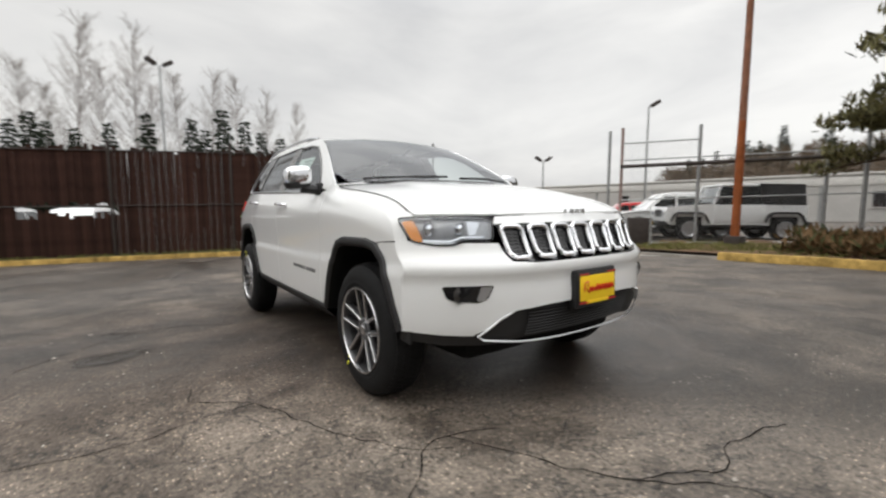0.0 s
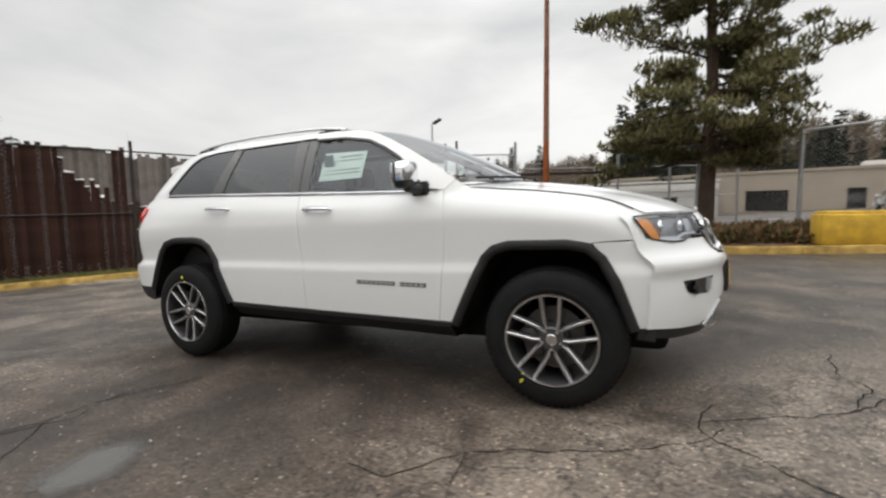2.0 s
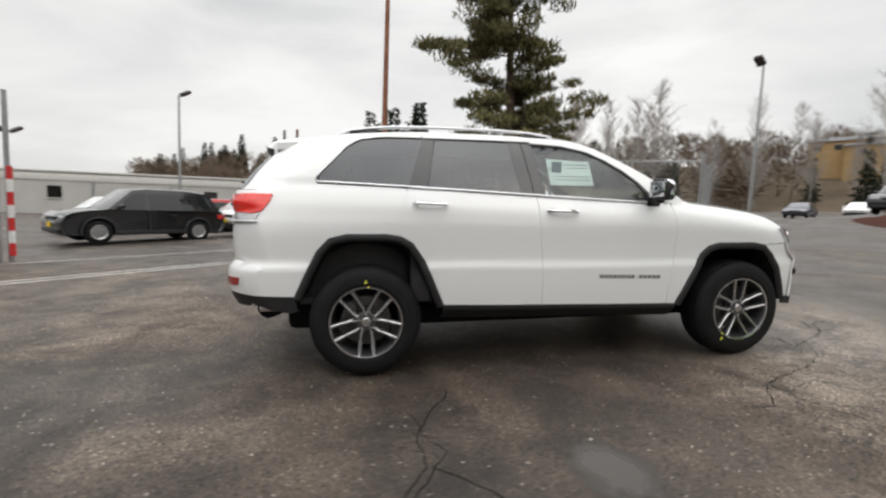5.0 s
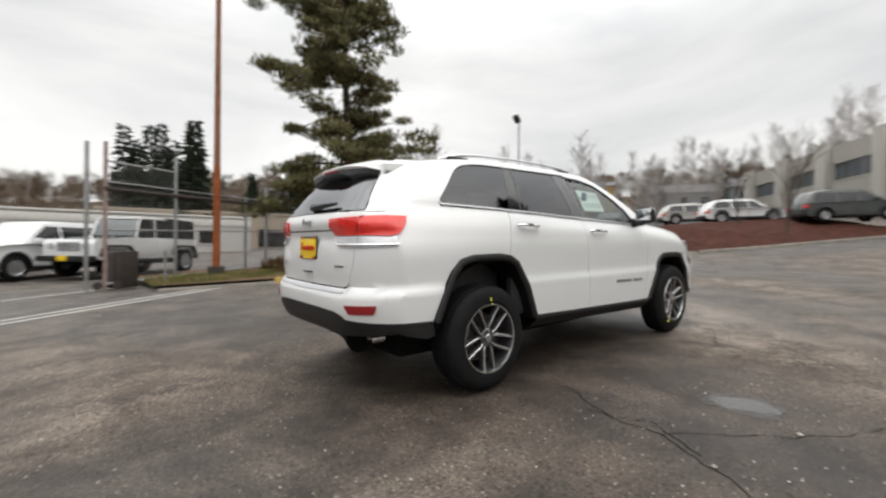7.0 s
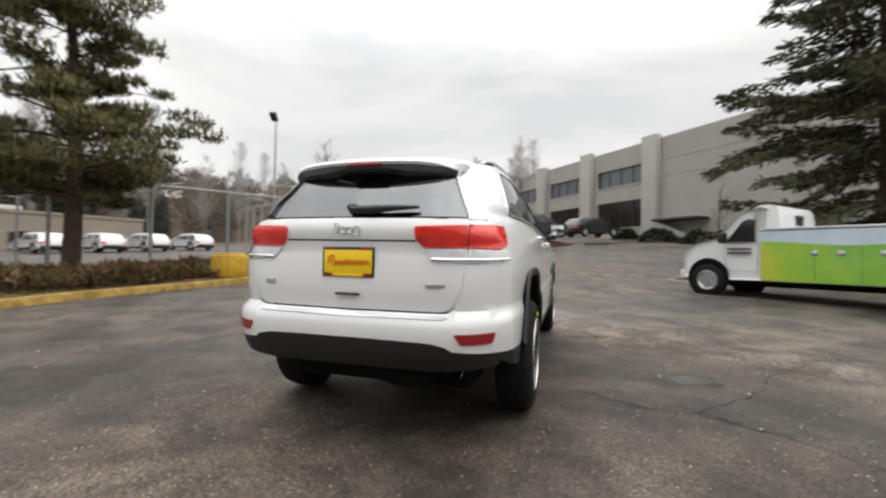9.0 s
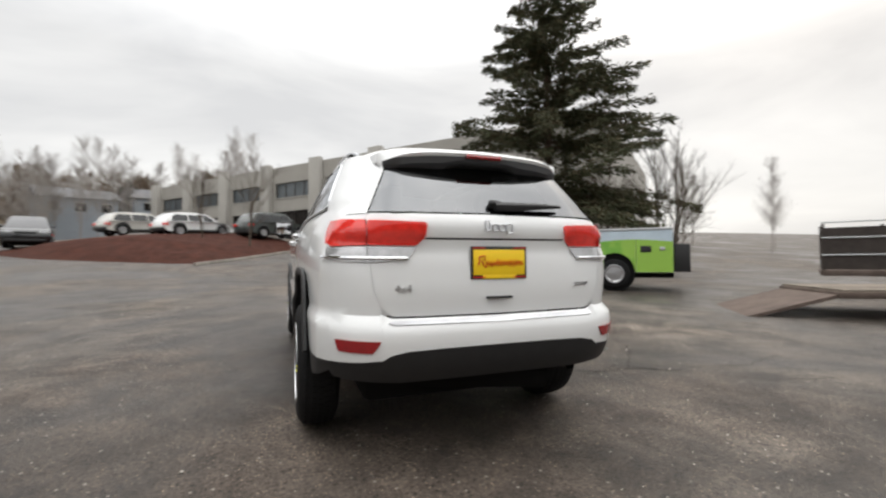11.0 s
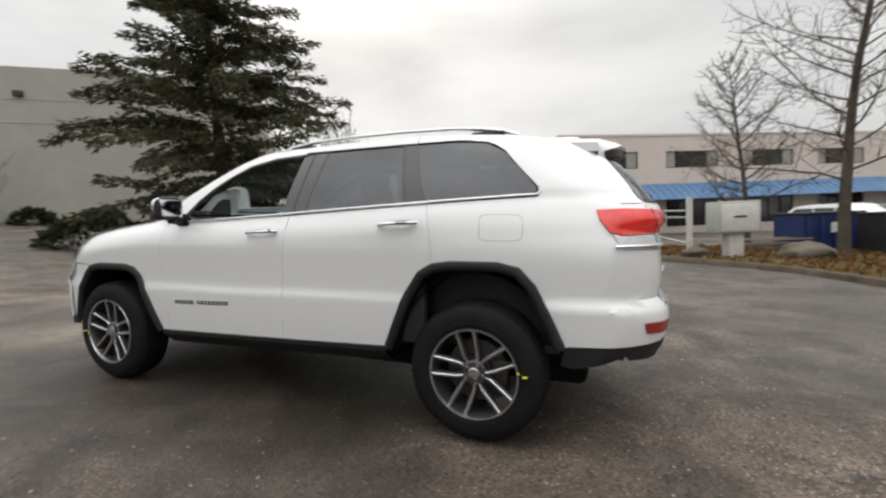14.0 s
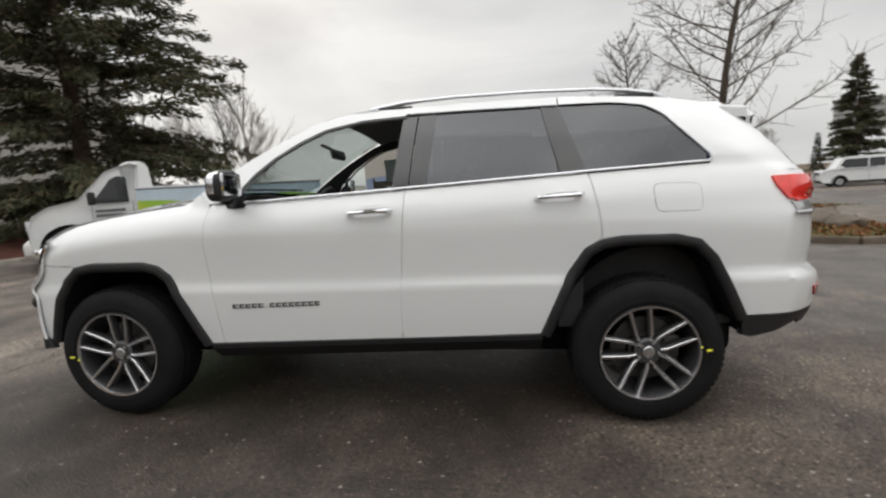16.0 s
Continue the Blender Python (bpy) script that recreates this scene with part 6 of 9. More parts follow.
def conifer(name, m, label, h, reach, seed, first=0.10, layers=26, droop=-0.25, size=0.34, density=26, mats=None, taper_pow=0.85):
    """Straight trunk, whorls of drooping boughs, sprays of needles along each."""
    rng = np.random.default_rng(seed)
    root = thing(name, m, label, "tree")
    wood, joints = bent(rng, (0, 0, -0.1), (0, 0, 1), h, h * 0.022, 0.02, 12, 0.012)
    limbs, sp, di = [], [], []
    for k in range(layers):
        t = first + (0.985 - first) * k / (layers - 1)
        z = h * t
        rad = reach * (1 - t) ** taper_pow * (0.55 + 0.45 * ease(0.0, 0.28, t)) + 0.15
        for j in range(rng.integers(5, 8)):
            a = rng.uniform(0, 6.283)
            ln = rad * rng.uniform(0.62, 1.12)
            up = 0.55 * t - 0.12 + rng.uniform(-0.1, 0.1)
            d = np.array((math.cos(a), math.sin(a), up))
            s, jt = bent(rng, (0, 0, z + rng.normal() * 0.016 * h), d, ln, 0.016 * (1 - t) * h / 8 + 0.012, 0.005, 4, 0.07, droop * 0.25)
            limbs += s
            n = int(density * ln)
            for _ in range(n):
                u = rng.uniform(0.12, 1.0) * 4
                i = min(int(u), 3)
                p = jt[i] + (jt[i + 1] - jt[i]) * (u - i)
                out = (jt[i + 1] - jt[i])
                out = out / np.linalg.norm(out)
                side = np.cross(out, (0, 0, 1)) * rng.choice((-1, 1)) * rng.uniform(0.3, 1.1)
                q = p + side * rng.uniform(0, 0.16) * ln * (1.15 - u / 4)
                sp.append(q + rng.normal(size=3) * 0.05 + np.array((0, 0, rng.uniform(-0.013, 0.004) * h)))
                di.append(out * 0.9 + side * 0.7 + np.array((0, 0, rng.uniform(-0.6, 0.05))))
    v, f = joined(wood + limbs)
    mesh_of("trunk", [(v, f, 0)], [TRUNK], root)
    v, f = sprays(sp, size, seed, 0.28, 0.036, di)
    pick = rng.random(len(f)) < 0.3
    v2 = v.reshape(-1, 4, 3)
    a, b = v2[~pick].reshape(-1, 3), v2[pick].reshape(-1, 3)
    mesh_of("crown", [(a, np.arange(len(a)).reshape(-1, 4), 0), (b, np.arange(len(b)).reshape(-1, 4), 1)], mats or [SPRUCE, SPRUCEB], root)
    return root


def pine_tree(name, m, label, h, seed):
    """Open pine: a leaning trunk, irregular limbs, needle tufts gathered in flat clumps with gaps between."""
    rng = np.random.default_rng(seed)
    root = thing(name, m, label, "tree")
    wood, joints = bent(rng, (0, 0, -0.1), (0.02, 0, 1), h, 0.23, 0.04, 10, 0.03)
    limbs, sp, di, sp_dark = [], [], [], []

    def clump(c, r, n, k=0.42):
        for _ in range(n):
            q = rng.normal(size=3)
            q = q / np.linalg.norm(q) * rng.uniform(0.25, 1.0) ** 0.6 * r
            q[2] *= k
            # about three tufts in ten, picked at random, get the darker needle colour
            (sp if rng.random() < 0.7 else sp_dark).append(c + q)
            di.append(q / r + np.array((0, 0, 0.35)))

    plan = []
    for t in (0.20, 0.23, 0.27, 0.31, 0.36, 0.40):
        for j in range(5):
            plan.append((t + rng.uniform(-0.02, 0.02), rng.uniform(0, 6.283), rng.uniform(1.9, 3.3), 0.02))
    for t in (0.46, 0.52, 0.58, 0.64, 0.70, 0.76, 0.82, 0.88, 0.94):
        for j in range(5):
            plan.append((t + rng.uniform(-0.025, 0.025), rng.uniform(0, 6.283), rng.uniform(1.6, 3.5) * (1.25 - 0.62 * t), 0.24))
    for t, a, ln, up in plan:
        i = min(int(t * 10), 9)
        p = joints[i] + (joints[i + 1] - joints[i]) * (t * 10 - i)
        ln *= 0.92 - 0.12 * math.cos(a)
        s, jt = bent(rng, p, (math.cos(a), math.sin(a), up), ln, 0.055 * (1.1 - t), 0.012, 5, 0.14, 0.02)
        limbs += s
        for k in (2, 3, 4, 5):
            if rng.random() < 0.85:
                c = jt[k] + rng.normal(size=3) * 0.12 + np.array((0, 0, 0.05))
                clump(c, rng.uniform(0.36, 0.68), int(rng.uniform(140, 220)), 0.30)
                if rng.random() < 0.6:
                    e = c + np.array((rng.normal() * 0.4, rng.normal() * 0.4, rng.uniform(-0.15, 0.1)))
                    limbs.append(stick(jt[k], e, 0.014, 0.006))
                    clump(e, rng.uniform(0.3, 0.5), 130, 0.34)
    clump(np.array(joints[-1]), 0.6, 160, 0.9)
    v, f = joined(wood + limbs)
    mesh_of("trunk", [(v, f, 0)], [TRUNK], root)
    v, f = sprays(np.array(sp), 0.22, seed, 0.45, 0.026)
    v2, f2 = sprays(np.array(sp_dark), 0.22, seed + 1, 0.6, 0.028)
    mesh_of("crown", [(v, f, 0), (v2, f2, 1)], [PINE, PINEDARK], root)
    return root


def bare_arrays(seed, h=8.0, spread=0.5, depth=5, r=0.12, stems=1, twigs=5):
    """A leafless tree as arrays: limbs that fork again and again."""
    rng = np.random.default_rng(seed)
    out = []

    def grow(p, d, ln, rad, k):
        s, jt = bent(rng, p, d, ln, rad, rad * 0.62, 3 if k > 1 else 4, 0.07, 0.03)
        out.extend(s)
        if k >= depth:
            return
        n = rng.integers(2, 4) if k else twigs
        for j in range(n):
            i = rng.integers(1, len(jt))
            a = rng.normal(size=3)
            nd = d / np.linalg.norm(d) + a / np.linalg.norm(a) * spread * rng.uniform(0.8, 1.4) + np.array((0, 0, 0.22))
            grow(jt[i], nd, ln * rng.uniform(0.5, 0.72), rad * 0.62 * (0.5 if k == 0 else 0.8), k + 1)
        grow(jt[-1], d + rng.normal(size=3) * 0.12, ln * 0.68, rad * 0.62, k + 1)

    for q in range(stems):
        d = np.array((rng.normal() * 0.12, rng.normal() * 0.12, 1.0)) if stems > 1 else np.array((0.0, 0.0, 1.0))
        grow(np.zeros(3), d, h * 0.38, r, 0)
    return joined(out)


def bare_tree(name, m, label, seed, h, spread=0.5, depth=5, r=0.12, stems=1, twigs=5):
    root = thing(name, m, label, "tree")
    v, f = bare_arrays(seed, h, spread, depth, r, stems, twigs)
    mesh_of("limbwork", [(v, f, 0)], [BAREBARK], root)
    return root


def leader_tree(name, m, label, seed, h, reach, limbs):
    """A leafless tree with one straight trunk and many spreading side limbs that split into twigs."""
    rng = np.random.default_rng(seed)
    root = thing(name, m, label, "tree")
    wood, jt = bent(rng, (0, 0, -0.1), (0, 0, 1), h, h * 0.016, 0.012, 12, 0.03)
    v, f = joined(wood)
    mesh_of("trunk", [(v, f, 0)], [BAREBARK], root)
    out = []
    for k in range(limbs):
        t = 0.20 + 0.78 * (k / (limbs - 1)) ** 0.9
        i = min(int(t * 12), 11)
        p = jt[i] + (jt[i + 1] - jt[i]) * (t * 12 - i)
        a = k * 2.4 + rng.uniform(-0.5, 0.5)
        ln = reach * (1.12 - t) ** 0.8 * rng.uniform(0.75, 1.2) + 0.3
        s1, j1 = bent(rng, p, (math.cos(a), math.sin(a), 0.28 + 0.5 * t), ln, 0.018 + 0.020 * (1 - t), 0.008, 6, 0.10, 0.05)
        out += s1
        for q in range(1, 7):
            for side in range(3):
                d = (j1[q] - j1[q - 1]) / np.linalg.norm(j1[q] - j1[q - 1]) + rng.normal(size=3) * 0.75 + np.array((0, 0, 0.15))
                s2, j2 = bent(rng, j1[q], d, ln * rng.uniform(0.16, 0.34), 0.010, 0.005, 3, 0.15, 0.03)
                out += s2
                for e in j2[1:]:
                    if rng.random() < 0.7:
                        out.append(stick(e, e + rng.normal(size=3) * ln * 0.07 + np.array((0, 0, 0.05)), 0.005, 0.003, 3))
    v, f = joined(out)
    mesh_of("limbwork", [(v, f, 0)], [BAREBARK], root)
    return root


pine_tree("pine_tree", on_ground(3.4, 11.2, 0.1), "open pine with clumped needles in the planting bed", 11.6, 11)
conifer("spruce_tree", on_ground(13.3, -11.2, 0.08), "dense dark spruce with drooping boughs behind the truck", 14.8, 6.9, 21, first=0.04, layers=36, size=0.26, density=105, taper_pow=0.68)
leader_tree("bare_tree", on_ground(-8.2, -12.0, 0.1), "leafless street tree with a straight trunk and spreading limbs", 31, 10.5, 3.6, 46)
leader_tree("bare_tree", on_ground(-6.6, -14.6, 0.1), "small leafless tree with fine twigs", 32, 6.5, 2.2, 34)
bare_tree("bare_tree", on_ground(15.5, -16.5, 0.1), "bushy leafless tree behind the spruce", 33, 6.5, 0.6, 5, 0.09, 3, 5)
bare_tree("bare_tree", on_ground(9.5, -14.5, 0.1), "bushy leafless tree beside the spruce", 36, 6.0, 0.6, 5, 0.07, 3, 5)
bare_tree("bare_tree", on_ground(21.5, 2.6, 0.5), "young leafless tree on the mulch mound", 34, 5.2, 0.5, 5, 0.07)
bare_tree("bare_tree", on_ground(23.5, 5.2, 0.5), "young leafless tree on the mulch mound", 35, 4.6, 0.5, 5, 0.06)
bare_tree("bare_tree", on_ground(32.0, -11.5, 0.1), "thin leafless tree against the concrete wall", 37, 4.6, 0.45, 4, 0.06)
conifer("spruce_tree", on_ground(-31.6, -37.4), "slender dark spruce beyond the parking rows", 10.4, 2.7, 22, first=0.04, layers=30, size=0.24, density=150)

# ---- slatted fence, keypad and gate post ----
GALV = mat("galvanised_steel", (0.36, 0.37, 0.37), 0.45, 0.75, var=0.2, scale=12)
WIRE = mat("chain_link_wire", (0.34, 0.35, 0.35), 0.5, 0.5)
SLATGREY = mat("bleached_grey_slat", (0.19, 0.165, 0.15), 0.85, var=0.4, scale=3.0, bump=0.3, bscale=40, per=0.25)
SLATMAT = mat("rusty_brown_slat", (0.040, 0.019, 0.014), 0.85, var=0.45, scale=3.0, bump=0.3, bscale=40, per=0.35)
RUST = mat("rusty_orange_steel", (0.30, 0.095, 0.035), 0.8, 0.15, var=0.4, scale=6.0, bump=0.3, bscale=40)
POLERUST = mat("weathered_red_primer", (0.26, 0.12, 0.075), 0.75, 0.1, var=0.3, scale=6.0)
POLEGREY = mat("weathered_pole_primer", (0.30, 0.22, 0.20), 0.7, 0.1, var=0.25, scale=6.0)
WHITEMETAL = mat("chalky_white_metal", (0.62, 0.61, 0.58), 0.6, var=0.12, scale=6.0)
REDTAPE = mat("red_reflective_tape", (0.55, 0.03, 0.03), 0.4, var=0.1, scale=10)
WHITETAPE = mat("white_reflective_tape", (0.75, 0.75, 0.74), 0.4, var=0.1, scale=10)
DARKSTEEL = mat("dark_painted_steel", (0.05, 0.04, 0.035), 0.7, 0.3, var=0.3, scale=6)
FA, FB = Vector((-8.72, 6.28)), Vector((-13.4, -8.9))
fl = (FB - FA).length
fu = (FB - FA).normalized()
turn = math.degrees(math.atan2(fu.y, fu.x))
fence = thing("slat_fence", pose(0, 0, 0), "tall chain-link fence filled with rusty dark brown slats, some broken", "fence")


def fpos(s, z, off=0.0):
    p = FA + fu * s
    nrm = Vector((-fu.y, fu.x))
    q = p + nrm * off
    return Vector((q.x, q.y, gz(q.x, q.y) + z))


slat_mesh = {}
rngs = random.Random(12)
pitch = 0.088
k = 0
s = 0.14
while s < fl:
    # stretches where the upper slats are gone, and a broken band at shoulder height further along
    base = fpos(s, 0.05)
    hole = noise.noise((s * 0.35, 3.3, 0)) + 0.3 * noise.noise((s * 2.2, 7.7, 0))
    near_gate = s < 3.2
    worn = 3.4 < s < 8.3
    pieces = []
    top = 3.02 + rngs.uniform(-0.06, 0.06) if not near_gate else 2.95 + rngs.uniform(-0.12, 0.04)
    if worn and s < 4.4:
        cut = 1.85 + 0.9 * (s - 3.4) + rngs.uniform(-0.2, 0.12)
        pieces = [(0.05, cut), (cut + 0.02, top)]
    elif 8.9 < s < 11.2 or (s > 6.8 and hole > 0.28):
        pieces = [(0.05, 1.30 + rngs.uniform(-0.14, 0.10)), (1.56 + rngs.uniform(-0.10, 0.06), top + rngs.uniform(0, 0.08))]
    else:
        pieces = [(0.05, top + (rngs.uniform(0, 0.08) if s > 8 else 0))]
    if near_gate:
        cut = 1.72 + rngs.uniform(-0.06, 0.06)
        pieces = [(0.05, cut), (cut + 0.02, top)]
    width = 0.094
    for z0, z1 in pieces:
        h = round((z1 - z0) / 0.08) * 0.08
        grey = s < 4.4 and z0 > 1
        key = (h, width, grey)
        if key not in slat_mesh:
            bm = boxed(-width / 2, width / 2, -0.006, 0.006, 0, h)
            me = bpy.data.meshes.new("slat")
            bm.to_mesh(me)
            bm.free()
            me.materials.append(SLATGREY if grey else SLATMAT)
            slat_mesh[key] = me
        ob = new("slat", slat_mesh[key])
        ob.parent = fence
        ob.matrix_basis = Matrix.Translation(fpos(s, z0, 0.007 if k % 2 else -0.007)) @ pose(0, 0, 0, rngs.uniform(-0.3, 0.3), rngs.uniform(-0.22, 0.22), turn)
    s += pitch
    k += 1
for i in range(6):
    s = 0.05 + i * 3.0
    bm = rod(bmesh.new(), fpos(s, -0.05, 0.05), fpos(s, 3.25, 0.05), 0.036)
    part("post", bm, DARKSTEEL if i else GALV, fence)
    if i:
        part("barb_arm", rod(bmesh.new(), fpos(s, 3.2, 0.05), fpos(s, 3.5, -0.15), 0.012, 0.008, 5), GALV, fence)
for z in (0.12, 1.5, 3.0):
    part("rail", tube(bmesh.new(), [fpos(t, z, 0.03) for t in np.linspace(0.05, fl, 12)], 0.020, 6), DARKSTEEL, fence)


def chain_link(a, b, z0, z1, parent, pitch=0.09, wide=0.0035):
    """Crossing wires between two plan points, as flat strips."""
    a, b = Vector(a), Vector(b)
    ln = (b - a).length
    u = (b - a).normalized()
    h = z1 - z0
    vs, fs = [], []
    n = int((ln + h) / pitch)
    for sgn in (1, -1):
        for i in range(n):
            s0 = i * pitch - (h if sgn > 0 else 0)
            p0, p1 = (s0, 0.0), (s0 + sgn * h, h)
            if sgn < 0:
                p0, p1 = (s0, 0.0), (s0 - h, h)
            pts = []
            (x0, y0), (x1, y1) = p0, p1
            lo, hi = (0.0, 1.0)
            if x1 != x0:
                ta, tb = (0 - x0) / (x1 - x0), (ln - x0) / (x1 - x0)
                lo, hi = max(lo, min(ta, tb)), min(hi, max(ta, tb))
            if hi - lo < 0.01:
                continue
            for t in (lo, hi):
                x, z = x0 + (x1 - x0) * t, y0 + (y1 - y0) * t
                q = a + u * x
                g = gz(q.x, q.y) + z0 + z
                pts.append((q.x, q.y, g))
            k = len(vs)
            vs += [pts[0], pts[1], (pts[1][0], pts[1][1], pts[1][2] + wide * 1.4), (pts[0][0], pts[0][1], pts[0][2] + wide * 1.4)]
            fs.append((k, k + 1, k + 2, k + 3))
    return mesh_of("chain_link", [(np.array(vs), np.array(fs), 0)], [WIRE], parent, kind="stuff")


chain_link((FA.x, FA.y), (FA + fu * 9).to_tuple(), 0.05, 3.0, fence, 0.10, 0.004)
post = thing("gate_post", on_ground(-8.66, 6.45), "galvanised gate post wrapped in red and white tape", "post")
part("pole", rod(bmesh.new(), (0, 0, -0.05), (0, 0, 3.45), 0.045, None, 12), GALV, post)
for i in range(7):
    part("tape_band", rod(bmesh.new(), (0.07, -0.05, 0.12 + i * 0.26), (0.07, -0.05, 0.38 + i * 0.26), 0.055, None, 10), REDTAPE if i % 2 == 0 else WHITETAPE, post)
key = thing("keypad_post", on_ground(-8.15, 3.05, 0.0, 15), "white metal keypad pedestal beside the gate", "keypad")
part("pedestal", boxed(-0.07, 0.07, -0.07, 0.07, 0.0, 1.10, 0.012), WHITEMETAL, key)
part("arm", boxed(-0.05, 0.30, -0.05, 0.05, 1.02, 1.12, 0.01), WHITEMETAL, key)
part("keypad_box", boxed(0.22, 0.42, -0.12, 0.12, 0.92, 1.24, 0.02), WHITEMETAL, key)
part("keypad_face", boxed(0.421, 0.427, -0.07, 0.07, 1.0, 1.18, 0.004), DARKSTEEL, key)
# ---- tall pole and chain-link enclosure ----
px, py = -0.96, 10.5
pl = thing("lamp_pole", on_ground(px, py, 0.1), "tall rust-orange steel lamp pole with twin flood lamps", "lamp pole")
bm = boxed(-0.19, 0.19, -0.19, 0.19, -0.15, 0.24, 0.02)
part("footing", bm, DARKSTEEL, pl)
part("lower_shaft", rod(bmesh.new(), (0, 0, 0.2), (0, 0, 3.1), 0.100, 0.090, 20), RUST, pl)
part("upper_shaft", rod(bmesh.new(), (0, 0, 3.1), (0, 0, 8.06), 0.088, 0.066, 20), POLERUST, pl)
part("crossbar", rod(bmesh.new(), (-0.26, 0, 8.04), (0.26, 0, 8.04), 0.03), DARKSTEEL, pl)
for sx in (-1, 1):
    part("lamp_head", boxed(-0.14, 0.14, -0.13, 0.13, -0.09, 0.10, 0.04), DARKSTEEL, pl, m=pose(sx * 0.24, 0.0, 8.18, 30, sx * 18, 0))
pen = thing("sliding_gate", pose(0, 0, 0), "galvanised chain-link sliding gate and fence run beside the pole", "gate")
runs = [(-3.80, 9.25), (-3.47, 9.35), (-1.95, 10.55), (0.3, 12.4), (2.6, 14.2), (4.9, 16.0)]
for i, (x, y) in enumerate(runs):
    h = (3.3, 3.35, 3.3, 2.5, 2.5, 2.5)[i]
    part("post", rod(bmesh.new(), (x, y, gz(x, y) - 0.05), (x, y, gz(x, y) + h), 0.042, None, 10), POLEGREY if i == 1 else GALV, pen)
for z, r, mm in ((2.92, 0.022, GALV), (2.45, 0.018, GALV), (0.12, 0.03, GALV), (1.35, 0.018, GALV)):
    part("rail", tube(bmesh.new(), [(x, y, gz(x, y) + z) for x, y in runs[1:3]], r, 8), mm, pen)
    if z < 2.5:
        part("rail", tube(bmesh.new(), [(x, y, gz(x, y) + z) for x, y in runs[2:]], r, 8), mm, pen)
part("beam", tube(bmesh.new(), [(x, y - 0.06, gz(x, y) + 2.28) for x, y in ((-3.47, 9.35), (-1.95, 10.55), (0.9, 12.8))], 0.055, 6), DARKSTEEL, pen, "dark steel beam")
for x in (-3.6, -3.25):
    bm = bmesh.new()
    lathe(bm, [(0.001, -0.02), (0.09, -0.02), (0.09, 0.02), (0.001, 0.02)], 16)
    part("roller", bm, DARKSTEEL, pen, m=pose(x, 9.3, gz(x, 9.3) + 0.09))
chain_link(runs[1], runs[2], 0.1, 2.9, pen, 0.10)
chain_link(runs[2], runs[5], 0.1, 2.4, pen, 0.11)
part("motor_box", boxed(-0.28, 0.28, -0.20, 0.20, 0.0, 0.85, 0.03), DARKSTEEL, thing("gate_motor", on_ground(-3.15, 9.75, 0.0, 38), "dark gate motor cabinet behind the posts", "gate motor"))
bol = thing("bollard", on_ground(-2.35, 9.0), "thin galvanised bollard at the bed's edge", "bollard")
part("tube", rod(bmesh.new(), (0, 0, 0), (0, 0, 0.85), 0.035, None, 10), GALV, bol)
# ---- chain-link yard fence behind the pine ----
yard = thing("yard_fence", pose(0, 0, 0), "tall galvanised chain-link yard fence with barbed-wire arms", "fence")
C = Vector((10.0, 9.6))
u = Vector((-2.25, 0.74))
posts = [C + u * i for i in range(5)] + [Vector((12.2, 12.0)), Vector((14.4, 14.4)), Vector((16.6, 16.8)), Vector((18.8, 19.2))]
for i, p in enumerate(posts):
    part("post", rod(bmesh.new(), (p.x, p.y, gz(p.x, p.y) - 0.05), (p.x, p.y, gz(p.x, p.y) + (3.05 if i == 0 else 2.85)), 0.07 if i == 0 else 0.05, None, 10), GALV, yard)
    if i > 4:
        part("barb_arm", rod(bmesh.new(), (p.x, p.y, gz(p.x, p.y) + 2.8), (p.x + 0.25, p.y - 0.2, gz(p.x, p.y) + 3.05), 0.025, None, 6), GALV, yard)
for grp in (posts[:5], [posts[0]] + posts[5:]):
    part("rail", tube(bmesh.new(), [(p.x, p.y, gz(p.x, p.y) + 2.82) for p in grp], 0.030, 8), GALV, yard)
chain_link(posts[4].to_tuple(), posts[0].to_tuple(), 0.05, 2.8, yard, 0.11)
chain_link(posts[0].to_tuple(), posts[8].to_tuple(), 0.05, 2.8, yard, 0.11, 0.006)
# ---- yellow concrete blocks ----
BLOCK = mat("yellow_painted_concrete", (0.55, 0.34, 0.03), 0.7, var=0.35, scale=3.0, bump=0.3, bscale=30)


def block(x, y, turn, ln):
    b = thing("concrete_block", on_ground(x, y, 0.10, turn), "yellow painted concrete barrier block with rust streaks", "barrier", "yellow barrier blocks")
    bm = boxed(-ln / 2, ln / 2, -0.33, 0.33, 0.0, 0.62, 0.045)
    part("block", bm, BLOCK, b)
    for sx in (-ln * 0.25, ln * 0.25):
        part("lid_ridge", boxed(sx - ln * 0.21, sx + ln * 0.21, -0.25, 0.25, 0.60, 0.68, 0.03), BLOCK, b)


block(5.80, 8.02, 3, 1.6)
block(7.55, 8.42, 12, 1.05)

# ---- parked vehicles ----
CARGLASS = mat("dark_car_glass", (0.015, 0.017, 0.018), 0.06, coat=0.3)
# windscreens carry the sky's reflection as a pale base colour
SKYGLASS = mat("windscreen_painted_reflection", (0.16, 0.175, 0.18), 0.05, coat=0.6)
RIMMAT = mat("silver_wheel", (0.45, 0.45, 0.46), 0.3, 0.8, var=0.1, scale=10)
LAMPWHITE = mat("headlamp_glass", (0.55, 0.56, 0.58), 0.1, 0.3, coat=0.6)


def paint(name, c):
    return mat(name, c, 0.25, var=0.04, scale=2.0, coat=0.9)


